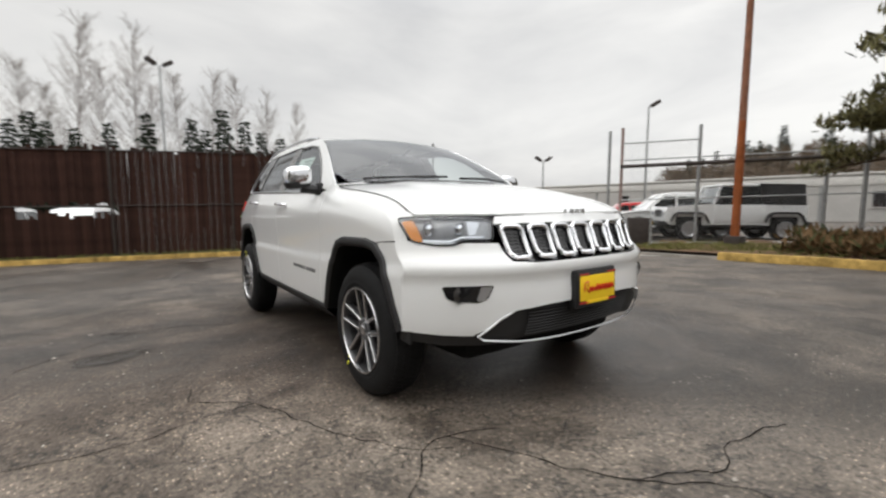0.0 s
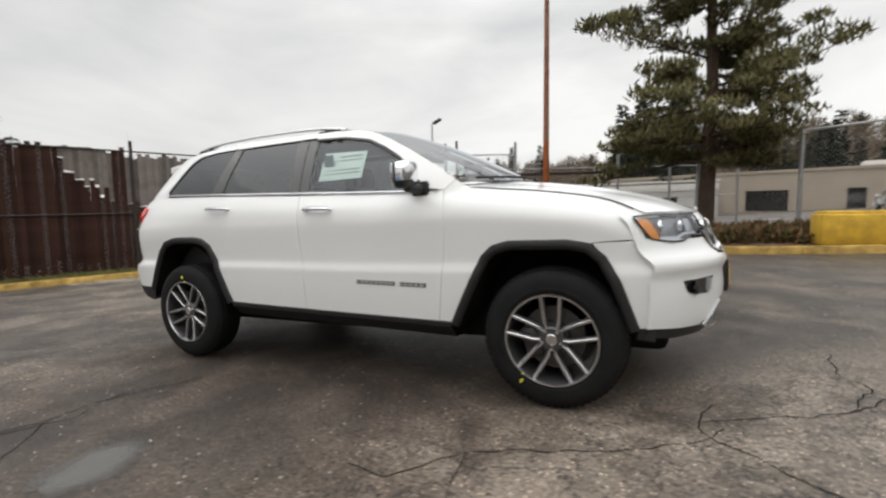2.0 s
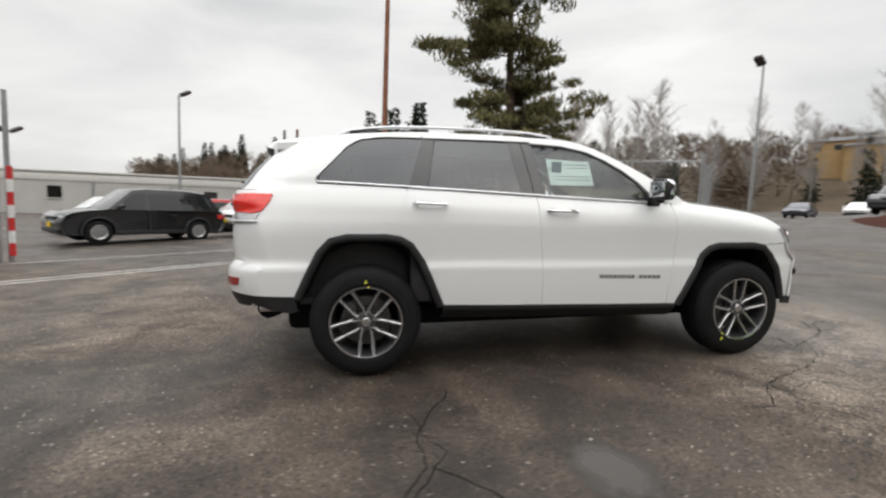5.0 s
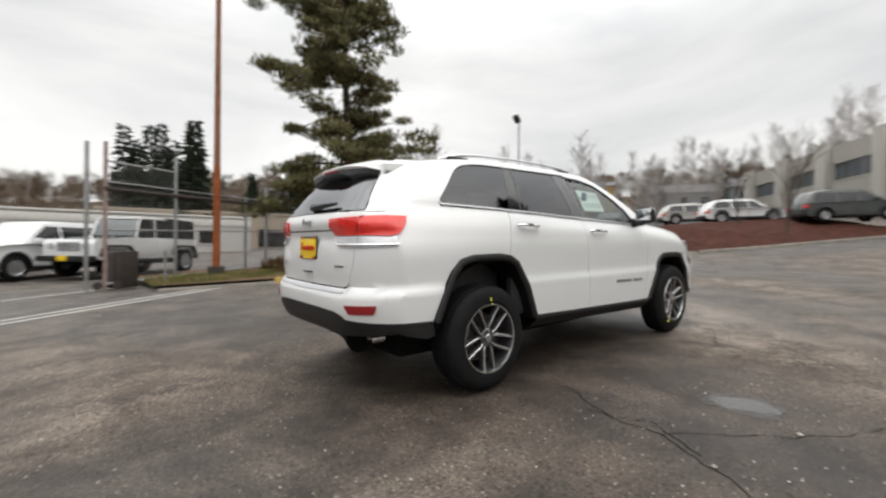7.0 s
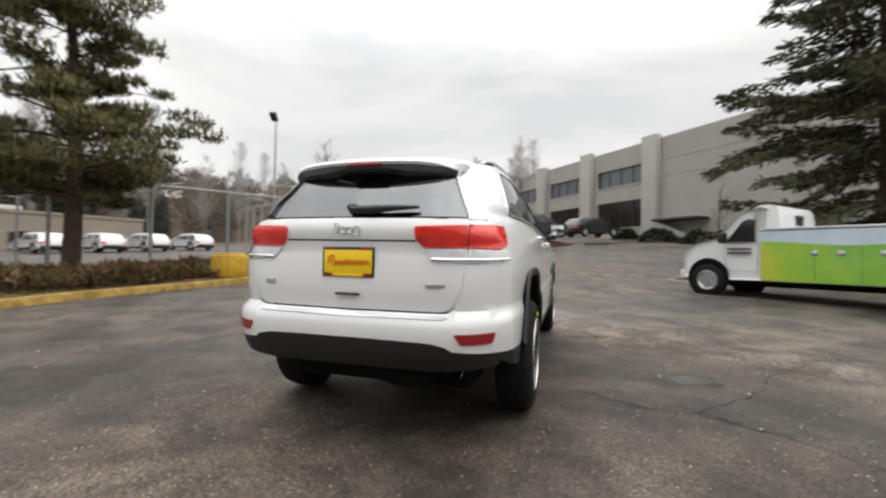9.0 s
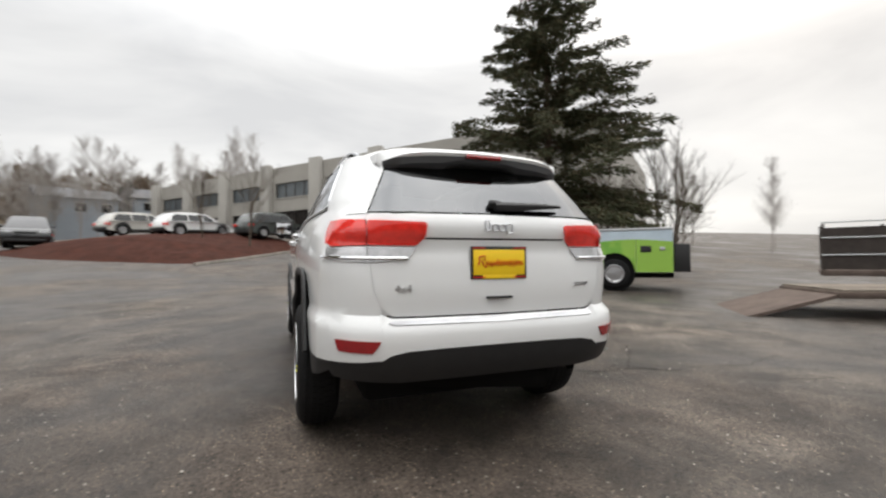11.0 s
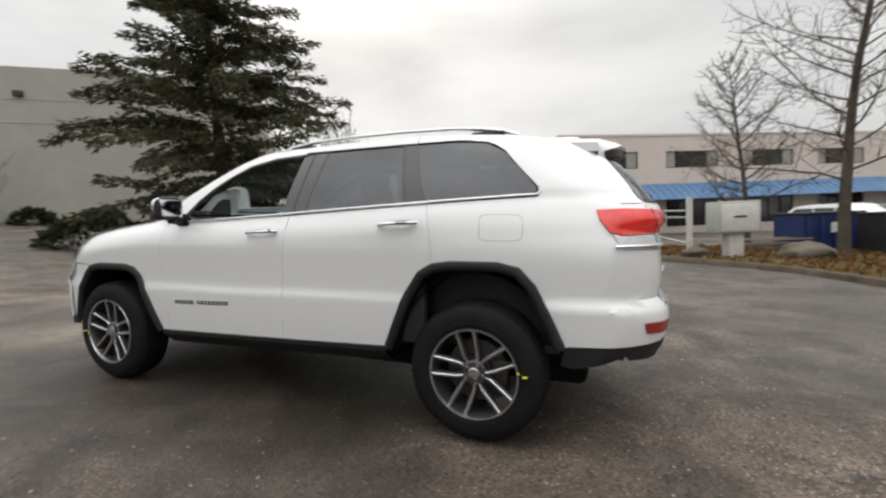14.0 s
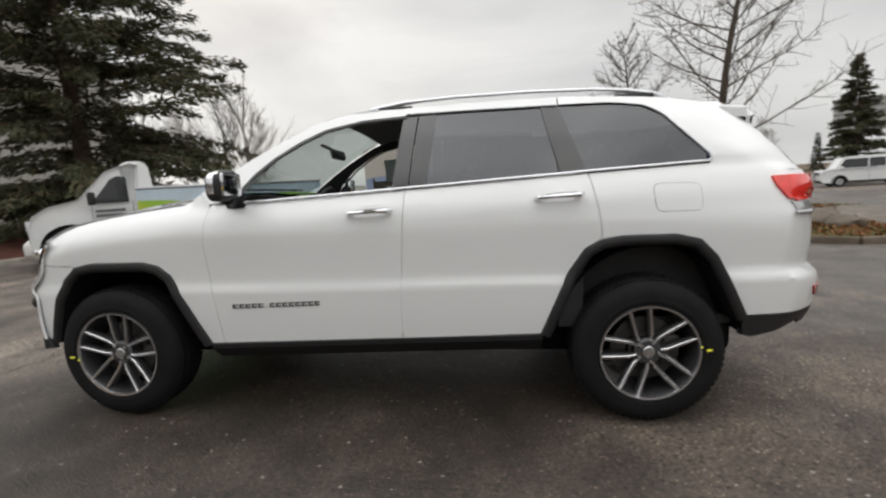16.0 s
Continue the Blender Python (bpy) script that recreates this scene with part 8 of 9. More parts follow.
for s in (1, -1):
    strip = [0.78, -0.15, -0.85, -1.55, -2.4, -3.24]
    for i in range(5):
        x0, x1 = strip[i] - 0.004, strip[i + 1] + 0.004
        bm = bmesh.new()
        bottom = 0.42
        n = 16
        lo, hi = [], []
        for j in range(n + 1):
            x = x0 + (x1 - x0) * j / n
            zc = max(bottom, 0.42 + math.sqrt(max(0.0, 0.49 ** 2 - (x + TX) ** 2)))
            lo.append(bm.verts.new((x, s * 0.995, zc)))
            hi.append(bm.verts.new((x, s * 0.995, 1.20 + 0.05 * math.sin(x * 2.1))))
        for j in range(n):
            bm.faces.new((lo[j], lo[j + 1], hi[j + 1], hi[j]))
        part("side_panel", bm, GREENWRAP, truck, "green printed wrap panel", smooth=0)
    bm = bmesh.new()
    lo = [bm.verts.new((x, s * 0.996, 1.20 + 0.05 * math.sin(x * 2.1))) for x in np.linspace(0.78, -3.24, 20)]
    hi = [bm.verts.new((x, s * 0.996, 1.47)) for x in np.linspace(0.78, -3.24, 20)]
    for j in range(19):
        bm.faces.new((lo[j], lo[j + 1], hi[j + 1], hi[j]))
    part("side_panel", bm, SKYWRAP, truck, "pale blue printed sky panel", smooth=0)
    for x in (-0.15, -0.55, -1.15, -3.0):
        part("latch", boxed(x - 0.06, x + 0.06, s * 0.995, s * 1.005, 0.96, 1.05, 0.01), SATIN, truck)
    part("top_rail", boxed(-3.25, 0.79, s * 0.93, s * 1.01, 1.48, 1.53, 0.01), SATIN, truck)
    part("fuel_door", boxed(-2.75, -2.50, s * 0.995, s * 1.006, 0.92, 1.08, 0.01), BLACK, truck)
part("tailgate", boxed(-3.62, -3.27, -0.92, 0.92, 0.42, 1.12, 0.02), BLACK, truck)
part("chassis", boxed(-3.3, 2.3, -0.5, 0.5, 0.26, 0.42, 0.03), UNDER, truck)
part("rear_axle", rod(bmesh.new(), (-TX, -0.85, 0.36), (-TX, 0.85, 0.36), 0.12), UNDER, truck)
# ---- concrete warehouse up the drive ----
CONC = mat("tilt_up_concrete", (0.36, 0.345, 0.315), 0.85, var=0.10, scale=0.5, bump=0.1, bscale=20)
CONC2 = mat("tilt_up_concrete_pilaster", (0.40, 0.385, 0.355), 0.85, var=0.08, scale=0.5)
OFFGLASS = mat("office_glass", (0.10, 0.115, 0.125), 0.12, 0.1, var=0.3, scale=0.6)
DARKGLASS = mat("dark_storefront_glass", (0.016, 0.014, 0.013), 0.10, var=0.4, scale=0.7)
wh = thing("warehouse", pose(38.9, -7.6, 0, 0, 0, 39.2), "two-storey grey concrete warehouse with window bays and pilasters", "building")
bm = bmesh.new()
bays = [(0.2 + 8.2 * i, 6.3 + 8.2 * i) for i in range(5)]
xs = sorted({-22.5, 42.0} | {q for b in bays for q in b})
zs = [-1.0, 4.15, 6.75, 8.3, 10.05, 11.95]
for i in range(len(xs) - 1):
    bay = any(abs(xs[i] - b[0]) < 1e-6 for b in bays)
    for j in range(5):
        if bay and j in (1, 3):
            continue
        bm.faces.new([bm.verts.new(p) for p in ((xs[i], 0, zs[j]), (xs[i + 1], 0, zs[j]), (xs[i + 1], 0, zs[j + 1]), (xs[i], 0, zs[j + 1]))])
bmesh.ops.remove_doubles(bm, verts=bm.verts, dist=0.001)
r = bmesh.ops.extrude_face_region(bm, geom=list(bm.faces))
bmesh.ops.translate(bm, vec=(0, -0.35, 0), verts=[v for v in r["geom"] if isinstance(v, bmesh.types.BMVert)])
part("wall", bm, CONC, wh, smooth=0)
part("wall", boxed(-22.5, 42, -30, -29.6, -1, 11.9), CONC, wh)
part("wall", boxed(-22.5, -22.15, -29.6, -0.35, -1, 11.95), CONC, wh)
part("wall", boxed(41.65, 42, -29.6, -0.35, -1, 11.95), CONC, wh)
part("roof", boxed(-22.1, 41.6, -29.6, -0.36, 11.2, 11.4), CONC, wh)
part("floor_slab", boxed(-22.1, 41.6, -12, -0.5, 7.0, 7.4), CONC, wh)
for i in range(6):
    s = -0.65 + 8.2 * i - (0.0 if i else 0.15)
    part("pilaster", boxed(s - 0.8, s + 0.8, 0.0, 0.65, -1, 12.25, 0.03), CONC2, wh)
for a, b in bays:
    for z0, z1, g, n in ((8.32, 10.03, OFFGLASS, 4), (4.17, 6.73, DARKGLASS, 4)):
        win = part("window", boxed(a, b, -0.28, -0.24, z0, z1), g, wh, "wide strip window" if z0 > 8 else "dark recessed storefront")
        for q in range(n + 1):
            x = a + (b - a) * q / n
            part("mullion", boxed(x - 0.04, x + 0.04, -0.24, -0.18, z0, z1), DARKSTEEL, win)
        part("sill", boxed(a, b, -0.30, 0.06, z0 - 0.12, z0), CONC2, win)
for z in (8.55, 10.0):
    part("reveal", boxed(-22.4, -1.6, 0.0, 0.025, z - 0.05, z + 0.05), CONC2, wh)
part("wall_lamp", boxed(-9.3, -8.8, 0.02, 0.25, 10.1, 10.45, 0.05), DARKSTEEL, wh)
stair = thing("entry_stair", pose(38.9, -7.6, 0, 0, 0, 39.2), "concrete entry stair with dark treads", "stair")
for k in range(7):
    part("step", boxed(3.4 - 0.30 * k, 3.7 - 0.30 * k + 0.02, 0.6, 2.4, 2.4, 2.95 + 0.19 * k), CONC, stair)
can = thing("canopy", pose(38.9, -7.6, 0, 0, 0, 39.2), "dark sloping stair canopy against the wall", "canopy")
part("canopy_roof", boxed(-6.2, -2.0, 0.05, 1.6, 4.35, 4.55, 0.03), DARKSTEEL, can)
part("stair_side", prism([(-2.2, 4.4), (-2.2, 3.9), (-6.0, 2.4), (-6.5, 2.4)], ((0.1, 1), (1.4, 1))), CONC2, can)
HEDGE = mat("clipped_hedge", (0.035, 0.042, 0.022), 0.85, var=0.5, scale=2.0)


def shrub(x, y, z, w, h, seed, label="rounded dark green shrub by the wall"):
    root = thing("shrub", pose(x, y, z), label, "shrub", "shrubs by the wall")
    rr = np.random.default_rng(seed)
    q = rr.normal(size=(900, 3))
    q /= np.linalg.norm(q, axis=1)[:, None]
    q *= rr.uniform(0.55, 1.0, 900)[:, None] ** 0.5
    q[:, 2] = np.abs(q[:, 2])
    v, f = sprays(q * (w / 2, w / 2, h * 0.85), 0.30, seed, 0.9, 0.07, q)
    mesh_of("foliage", [(v, f, 0)], [HEDGE], root)


for k, (s, o, w, h) in enumerate(((0.9, 1.6, 1.9, 1.0), (-3.2, 2.2, 2.6, 1.2), (-6.6, 1.8, 2.2, 1.1), (-9.8, 1.4, 2.0, 1.1), (-13.5, 1.5, 2.4, 1.3))):
    x, y = 38.9 + 0.775 * s - 0.632 * o, -7.6 + 0.632 * s + 0.775 * o
    shrub(x, y, gz(x, y) - 0.05, w, h, 60 + k)
for k, (x, y, w, h) in enumerate(((14.5, -9.4, 3.2, 1.5), (16.8, -7.8, 3.0, 1.2))):
    shrub(x, y, gz(x, y), w, h, 70 + k, "dark evergreen undergrowth below the spruce")
SPRUCE_EDGE = [(9.9, -8.6), (9.6, -5.8), (9.7, -4.5), (10.3, -4.0), (12.0, -4.9), (14.5, -6.8), (17.0, -8.6)]
kerb("kerb_spruce", SPRUCE_EDGE, KERBGREY, "low concrete kerb round the spruce bed", high=0.11)
bed("spruce_bed", [(x + 0.05, y - 0.06) for x, y in SPRUCE_EDGE], [(10.6, -15.0), (11.6, -14.8), (12.6, -14.4), (13.6, -13.8), (14.8, -12.8), (16.2, -11.2), (17.4, -9.2)], BARK, "bed of dark red bark mulch under the spruce", 0.10, 0.14, 9, 10)
# ---- mulch mound ----
bm = bmesh.new()
rows = []
for i in range(30):
    row = []
    for j in range(14):
        a, b = i / 29, j / 13
        cx = 16.5 + 13.5 * a
        w = 2.4 + 4.2 * math.sin(math.pi * min(1, a * 0.9 + 0.05))
        y0 = 4.2 - 6.0 * a
        y = y0 + (b - 0.02) * w * 2.4
        x = cx + b * 3.0
        hgt = 0.95 * math.sin(math.pi * min(1, b * 1.25 + 0.0)) ** 0.8 * min(1, 4 * a) * min(1, 5 * (1 - a)) if b < 0.8 else 0.0
        row.append(bm.verts.new((x, y, gz(x, y) - 0.04 + max(0, hgt) + min(1, 9 * hgt) * 0.10 * noise.noise((x, y, 0)) + (0.05 if 0 < i < 29 and 0 < j < 12 else 0))))
    rows.append(row)
for a, b in zip(rows, rows[1:]):
    for k in range(13):
        bm.faces.new((a[k], a[k + 1], b[k + 1], b[k]))
tagged(part("mulch_mound", bm, BARK, None, smooth=60), "sloping mound of dark red bark mulch", "ground", kind="structure")
kerb("kerb_mound", [(16.3, 4.4), (18.5, 3.0), (22.0, 1.2), (26.0, -0.9), (29.8, -2.0)], KERBGREY, "pale kerb along the mound", high=0.12)
# ---- pink office with the blue awning ----
STUCCO = mat("pinkish_stucco", (0.62, 0.545, 0.50), 0.9, var=0.06, scale=0.6, bump=0.1, bscale=30)
BLUEBAND = mat("pale_blue_band", (0.33, 0.38, 0.56), 0.85, var=0.06, scale=0.8)
AWN = mat("blue_standing_seam_metal", (0.075, 0.17, 0.32), 0.45, 0.1, var=0.12, scale=1.0, per=0.12)
off = thing("office_building", pose(0.9, -27.0, 0, 0, 0, 210), "two-storey pinkish stucco office with a long blue awning", "building")
wins = [(1.65 + 6.2 * i, 5.75 + 6.2 * i) for i in range(5)]
xs = sorted({0.0, 31.6} | {q for b in wins for q in b})
zs = [-1.0, 0.1, 2.1, 4.2, 5.35, 6.5]
bm = bmesh.new()
for i in range(len(xs) - 1):
    bay = any(abs(xs[i] - b[0]) < 1e-6 for b in wins)
    for j in range(5):
        if bay and j in (1, 3):
            continue
        bm.faces.new([bm.verts.new(p) for p in ((xs[i], 0, zs[j]), (xs[i + 1], 0, zs[j]), (xs[i + 1], 0, zs[j + 1]), (xs[i], 0, zs[j + 1]))])
bmesh.ops.remove_doubles(bm, verts=bm.verts, dist=0.001)
r = bmesh.ops.extrude_face_region(bm, geom=list(bm.faces))
bmesh.ops.translate(bm, vec=(0, 0.3, 0), verts=[v for v in r["geom"] if isinstance(v, bmesh.types.BMVert)])
part("wall", bm, STUCCO, off, smooth=0)
part("wall", boxed(0.0, 0.3, 0.3, 26, -1, 6.5), STUCCO, off)
part("wall", boxed(0.0, 31.6, 26, 26.3, -1, 6.5), STUCCO, off)
part("wall", boxed(31.3, 31.6, 0.3, 26, -1, 6.5), STUCCO, off)
part("roof", boxed(0.3, 31.3, 0.3, 26, 6.0, 6.15), STUCCO, off)
part("cornice", boxed(-0.05, 31.65, -0.05, 0.2, 6.40, 6.55), STUCCO, off)
part("painted_band", boxed(-0.006, 0.0, 0.0, 26, 1.7, 3.1), BLUEBAND, off)
part("painted_band", boxed(0.0, 1.5, -0.006, 0.0, 1.7, 3.1), BLUEBAND, off)
for a, b in wins:
    for z0, z1, g in ((4.22, 5.33, DARKGLASS), (0.12, 2.08, DARKGLASS)):
        win = part("window", boxed(a, b, 0.10, 0.14, z0, z1), g, off, "dark strip window")
        for q in range(5):
            x = a + (b - a) * q / 4
            part("mullion", boxed(x - 0.035, x + 0.035, 0.06, 0.10, z0, z1), DARKSTEEL, win)
        if z0 > 4:
            part("curtain", boxed(a + 0.08, a + 0.08 + (b - a) * 0.16, 0.085, 0.098, z0 + 0.05, z1 - 0.05), LINER, win)
            part("curtain", boxed(b - 0.08 - (b - a) * 0.18, b - 0.08, 0.085, 0.098, z0 + 0.05, z1 - 0.05), LINER, win)
aw = part("awning", prism([(0.0, 3.10), (0.0, 3.05), (-1.5, 1.95), (-1.5, 2.0)], ((1.5, 1), (30.9, 1))), AWN, off, "blue ribbed metal awning", m=Matrix(((0, 1, 0, 0), (1, 0, 0, 0), (0, 0, 1, 0), (0, 0, 0, 1))))
for k in range(49):
    x = 1.55 + k * 0.6
    part("awning_rib", tube(bmesh.new(), [(-0.02, x, 3.12), (-1.5, x, 2.03)], 0.025, 4), AWN, aw)
part("awning_end", prism([(0.0, 3.10), (-1.5, 2.0), (0.0, 2.0)], ((1.46, 1), (1.50, 1))), AWN, aw)
# ---- trailer, gate, boxes and bins by the island ----
RUSTYDECK = mat("weathered_trailer_steel", (0.13, 0.10, 0.085), 0.75, 0.3, var=0.4, scale=3.0)
PLANK = mat("grey_deck_plank", (0.20, 0.17, 0.14), 0.9, var=0.3, scale=4.0, per=0.2)
tr = thing("flat_trailer", on_ground(-1.18, -10.50, 0, 58), "rusty tandem flat-bed trailer with a wooden deck", "trailer")
part("deck_frame", boxed(-2.2, 3.3, -0.88, 0.88, 0.38, 0.48, 0.02), RUSTYDECK, tr)
for k in range(8):
    part("plank", boxed(-2.15, 3.25, -0.86 + k * 0.216, -0.86 + k * 0.216 + 0.205, 0.48, 0.52), PLANK, tr)
for x in (-0.42, 0.42):
    for s in (1, -1):
        small_wheel(tr, x * 0.86, s * 1.02, s, 0.29)
for s in (1, -1):
    part("mudguard", boxed(-0.80, 0.80, s * 0.90, s * 1.14, 0.61, 0.64, 0.02), RUSTYDECK, tr)
    part("side_rail", tube(bmesh.new(), [(-2.1, s * 0.86, 0.52), (-2.1, s * 0.86, 0.95), (0.2, s * 0.86, 0.95), (1.4, s * 0.86, 0.54)], 0.018, 6), GALV, tr)
part("tongue", tube(bmesh.new(), [(-2.2, 0.5, 0.48), (-3.5, 0, 0.46), (-2.2, -0.5, 0.48)], 0.05, 6), RUSTYDECK, tr)
part("jack", rod(bmesh.new(), (-3.2, 0, 0.0), (-3.2, 0, 0.75), 0.035), RUSTYDECK, tr)
part("ramp", prism([(3.3, 0.44), (3.3, 0.38), (4.6, 0.02), (4.7, 0.05)], ((-0.8, 1), (0.8, 1))), RUSTYDECK, tr)
tool = thing("equipment_trailer", on_ground(1.6, -14.2, 0, 30), "dark caged utility trailer with white panels", "trailer")
part("bed", boxed(-2.0, 2.0, -0.9, 0.9, 0.45, 0.60, 0.02), RUSTYDECK, tool)
for x in (-1.95, -0.65, 0.65, 1.95):
    for s in (1, -1):
        part("upright", boxed(x - 0.03, x + 0.03, s * 0.85, s * 0.9, 0.6, 1.85), DARKSTEEL, tool)
for s in (1, -1):
    part("mesh_side", boxed(-1.2, 1.95, s * 0.87, s * 0.88, 0.62, 1.72), DARKSTEEL, tool)
    small_wheel(tool, 0.0, s * 1.0, s, 0.33)
part("panel", boxed(-2.1, -1.22, -0.8, 0.86, 0.75, 1.9, 0.03), WHITEMETAL, tool)
for z in (1.0, 1.45, 1.86):
    part("cage_rail", tube(bmesh.new(), [(-1.98, 0.90, z), (1.98, 0.90, z)], 0.022, 6), GALV, tool)
gate2 = thing("pipe_gate", pose(0, 0, 0), "galvanised pipe gate on a white post beside the island", "gate")
gp, gq = Vector((-4.4, -11.7)), Vector((-1.2, -14.2))
part("gate_post", rod(bmesh.new(), (gp.x, gp.y, gz(*gp)), (gp.x, gp.y, gz(*gp) + 1.75), 0.09, None, 12), WHITEMETAL, gate2)
for z0, z1 in ((1.35, 1.35), (1.15, 1.15), (0.35, 1.15)):
    part("gate_rail", tube(bmesh.new(), [(gp.x, gp.y, gz(*gp) + z0), (gq.x, gq.y, gz(*gq) + z1)], 0.032, 8), GALV, gate2)
part("gate_rail", rod(bmesh.new(), (gq.x, gq.y, gz(*gq)), (gq.x, gq.y, gz(*gq) + 1.4), 0.035), GALV, gate2)
ub = thing("utility_cabinet", on_ground(-5.15, -10.15, 0.10, 20), "pale metal utility cabinet on a narrow pedestal", "cabinet")
part("pedestal", boxed(-0.19, 0.19, -0.16, 0.16, 0, 0.66, 0.02), WHITEMETAL, ub)
bx = part("cabinet_body", boxed(-0.53, 0.53, -0.30, 0.30, 0.66, 1.46, 0.03), mat("grey_green_cabinet", (0.46, 0.47, 0.43), 0.6, var=0.1, scale=3), ub)
part("door", boxed(-0.47, 0.47, 0.30, 0.315, 0.71, 1.40, 0.01), WHITEMETAL, bx)
part("latch", boxed(-0.16, 0.16, 0.315, 0.335, 1.05, 1.09, 0.005), DARKSTEEL, bx)
BLUEBIN = mat("dark_blue_dumpster", (0.012, 0.028, 0.12), 0.6, var=0.3, scale=3)
BLACKBIN = mat("black_dumpster", (0.014, 0.015, 0.015), 0.65, var=0.3, scale=3)


def dumpster(x, y, turn, material, label, w=1.8):
    d = thing("dumpster", on_ground(x, y, 0.0, turn), label, "dumpster")
    part("bin", prism([(-w / 2, 0.12), (-w / 2, 1.20), (w / 2, 1.20), (w / 2, 0.12)], ((-0.62, 1), (0.62, 1))), material, d)
    part("lid", boxed(-w / 2 - 0.03, w / 2 + 0.03, -0.66, 0.66, 1.20, 1.27, 0.02), BLACKBIN, d)
    for k in range(5):
        xx = -w / 2 + 0.1 + k * (w - 0.2) / 4
        part("rib", boxed(xx - 0.04, xx + 0.04, 0.62, 0.68, 0.15, 1.15, 0.01), material, d)
        part("rib", boxed(xx - 0.04, xx + 0.04, -0.68, -0.62, 0.15, 1.15, 0.01), material, d)
    part("lift_pocket", boxed(-w / 2 - 0.12, -w / 2, -0.5, 0.5, 0.6, 0.78, 0.01), material, d)
    part("notice", boxed(-0.15, 0.15, 0.685, 0.69, 0.65, 0.95), WHITETAPE, d)


dumpster(-8.3, -14.0, 20, BLUEBIN, "dark blue steel dumpster beside the bare tree")
dumpster(-9.9, -12.6, 8, BLACKBIN, "black steel dumpster on the island's edge")
ROCK = mat("weathered_boulder", (0.13, 0.11, 0.09), 0.9, var=0.4, scale=2.0, bump=0.6, bscale=8, dist=0.03)
for k, (x, y, r) in enumerate(((-6.7, -10.3, 0.48), (-4.3, -10.2, 0.30), (-8.3, -7.9, 0.42), (-8.9, -8.5, 0.34), (-8.3, -7.0, 0.28))):
    bm = bmesh.new()
    bmesh.ops.create_icosphere(bm, subdivisions=3, radius=1.0)
    for v in bm.verts:
        n = 1 + 0.28 * noise.noise(v.co * 1.3 + Vector((k, 0, 0))) + 0.1 * noise.noise(v.co * 4 + Vector((0, k, 0)))
        v.co = Vector((v.co.x * 1.25, v.co.y, v.co.z * 0.62)) * n * r
    tagged(part("rock", bm, ROCK, None, smooth=40, m=on_ground(x, y, 0.15 + r * 0.15, 40 * k)), "rough brown boulder on the grass island", "rock", "rocks on the island")
pal = thing("pallet_stack", on_ground(-6.9, -13.0, 0.1, 20), "low stack of weathered wooden pallets", "pallets")
for k in range(9):
    part("board", boxed(-0.9, 0.9, -0.6 + 0.4 * (k % 3), -0.45 + 0.4 * (k % 3), 0.05 + 0.14 * (k // 3), 0.09 + 0.14 * (k // 3)), PLANK, pal)
# ---- street lamps ----


def street_lamp(x, y, h, turn, label, heads=1):
    sl = thing("street_lamp", pose(x, y, gz(x, y), 0, 0, turn), label, "street lamp", "street lamps")
    part("mast", rod(bmesh.new(), (0, 0, 0), (0, 0, h), 0.11, 0.06, 12), GALV, sl)
    for k in range(heads):
        s = 1 if k == 0 else -1
        part("arm", tube(bmesh.new(), [(0, 0, h - 0.05), (s * 0.22, 0, h + 0.12)], 0.035, 6), GALV, sl)
        part("lamp_head", boxed(-0.36, 0.36, -0.24, 0.24, -0.12, 0.13, 0.06), DARKSTEEL, sl, m=pose(s * 0.52, 0, h + 0.25, 0, -s * 32, 0))


street_lamp(-34.5, 0.3, 11.6, 95, "twin-headed lamp on a steel mast behind the fence", 2)
street_lamp(-14.5, 30.0, 8.8, 60, "single-headed car-park lamp in the lot")
street_lamp(22.5, 20.0, 9.5, 200, "single-headed lamp by the yard fence")
street_lamp(-26.0, 31.5, 5.8, 60, "small twin-headed lamp beyond the lot", 2)
# ---- long pale shed, beige shop, far houses ----
PALEWALL = mat("pale_block_wall", (0.48, 0.47, 0.45), 0.9, var=0.12, scale=0.4)
BEIGE = mat("beige_block", (0.36, 0.31, 0.25), 0.9, var=0.1, scale=0.4)
ROOFGREY = mat("grey_roofing", (0.16, 0.16, 0.165), 0.8, var=0.2, scale=0.5)
shed = thing("long_shed", pose(-20, 38, -0.6, 0, 0, -2), "long low pale shed with small square windows", "building")
part("wall", boxed(-60, 27, 0, 10, -1, 3.75), PALEWALL, shed)
part("coping", boxed(-60.1, 27.1, -0.12, 10.1, 3.75, 3.90, 0.02), WHITEMETAL, shed)
part("fascia_band", boxed(-60.05, 27.05, -0.06, 0.0, 3.05, 3.60, 0.01), WHITEMETAL, shed)
for k in range(14):
    x = -57 + k * 6.2
    w = part("window", boxed(x - 0.55, x + 0.55, -0.03, 0.02, 1.6, 2.6), DARKGLASS, shed)
    part("sill", boxed(x - 0.65, x + 0.65, -0.09, -0.03, 1.5, 1.6), PALEWALL, w)
    part("downpipe", boxed(x + 2.9, x + 3.05, -0.08, 0.0, -0.5, 3.05), GALV, shed)
shop = thing("beige_shop", pose(16.0, 46.0, 0, 0, 0, -12), "low beige block shop with dark shop windows", "building")
part("wall", boxed(-20, 15, 0, 12, -1.0, 4.2), BEIGE, shop)
part("parapet", boxed(-20.1, 15.1, -0.1, 12.1, 4.2, 4.45), BEIGE, shop)
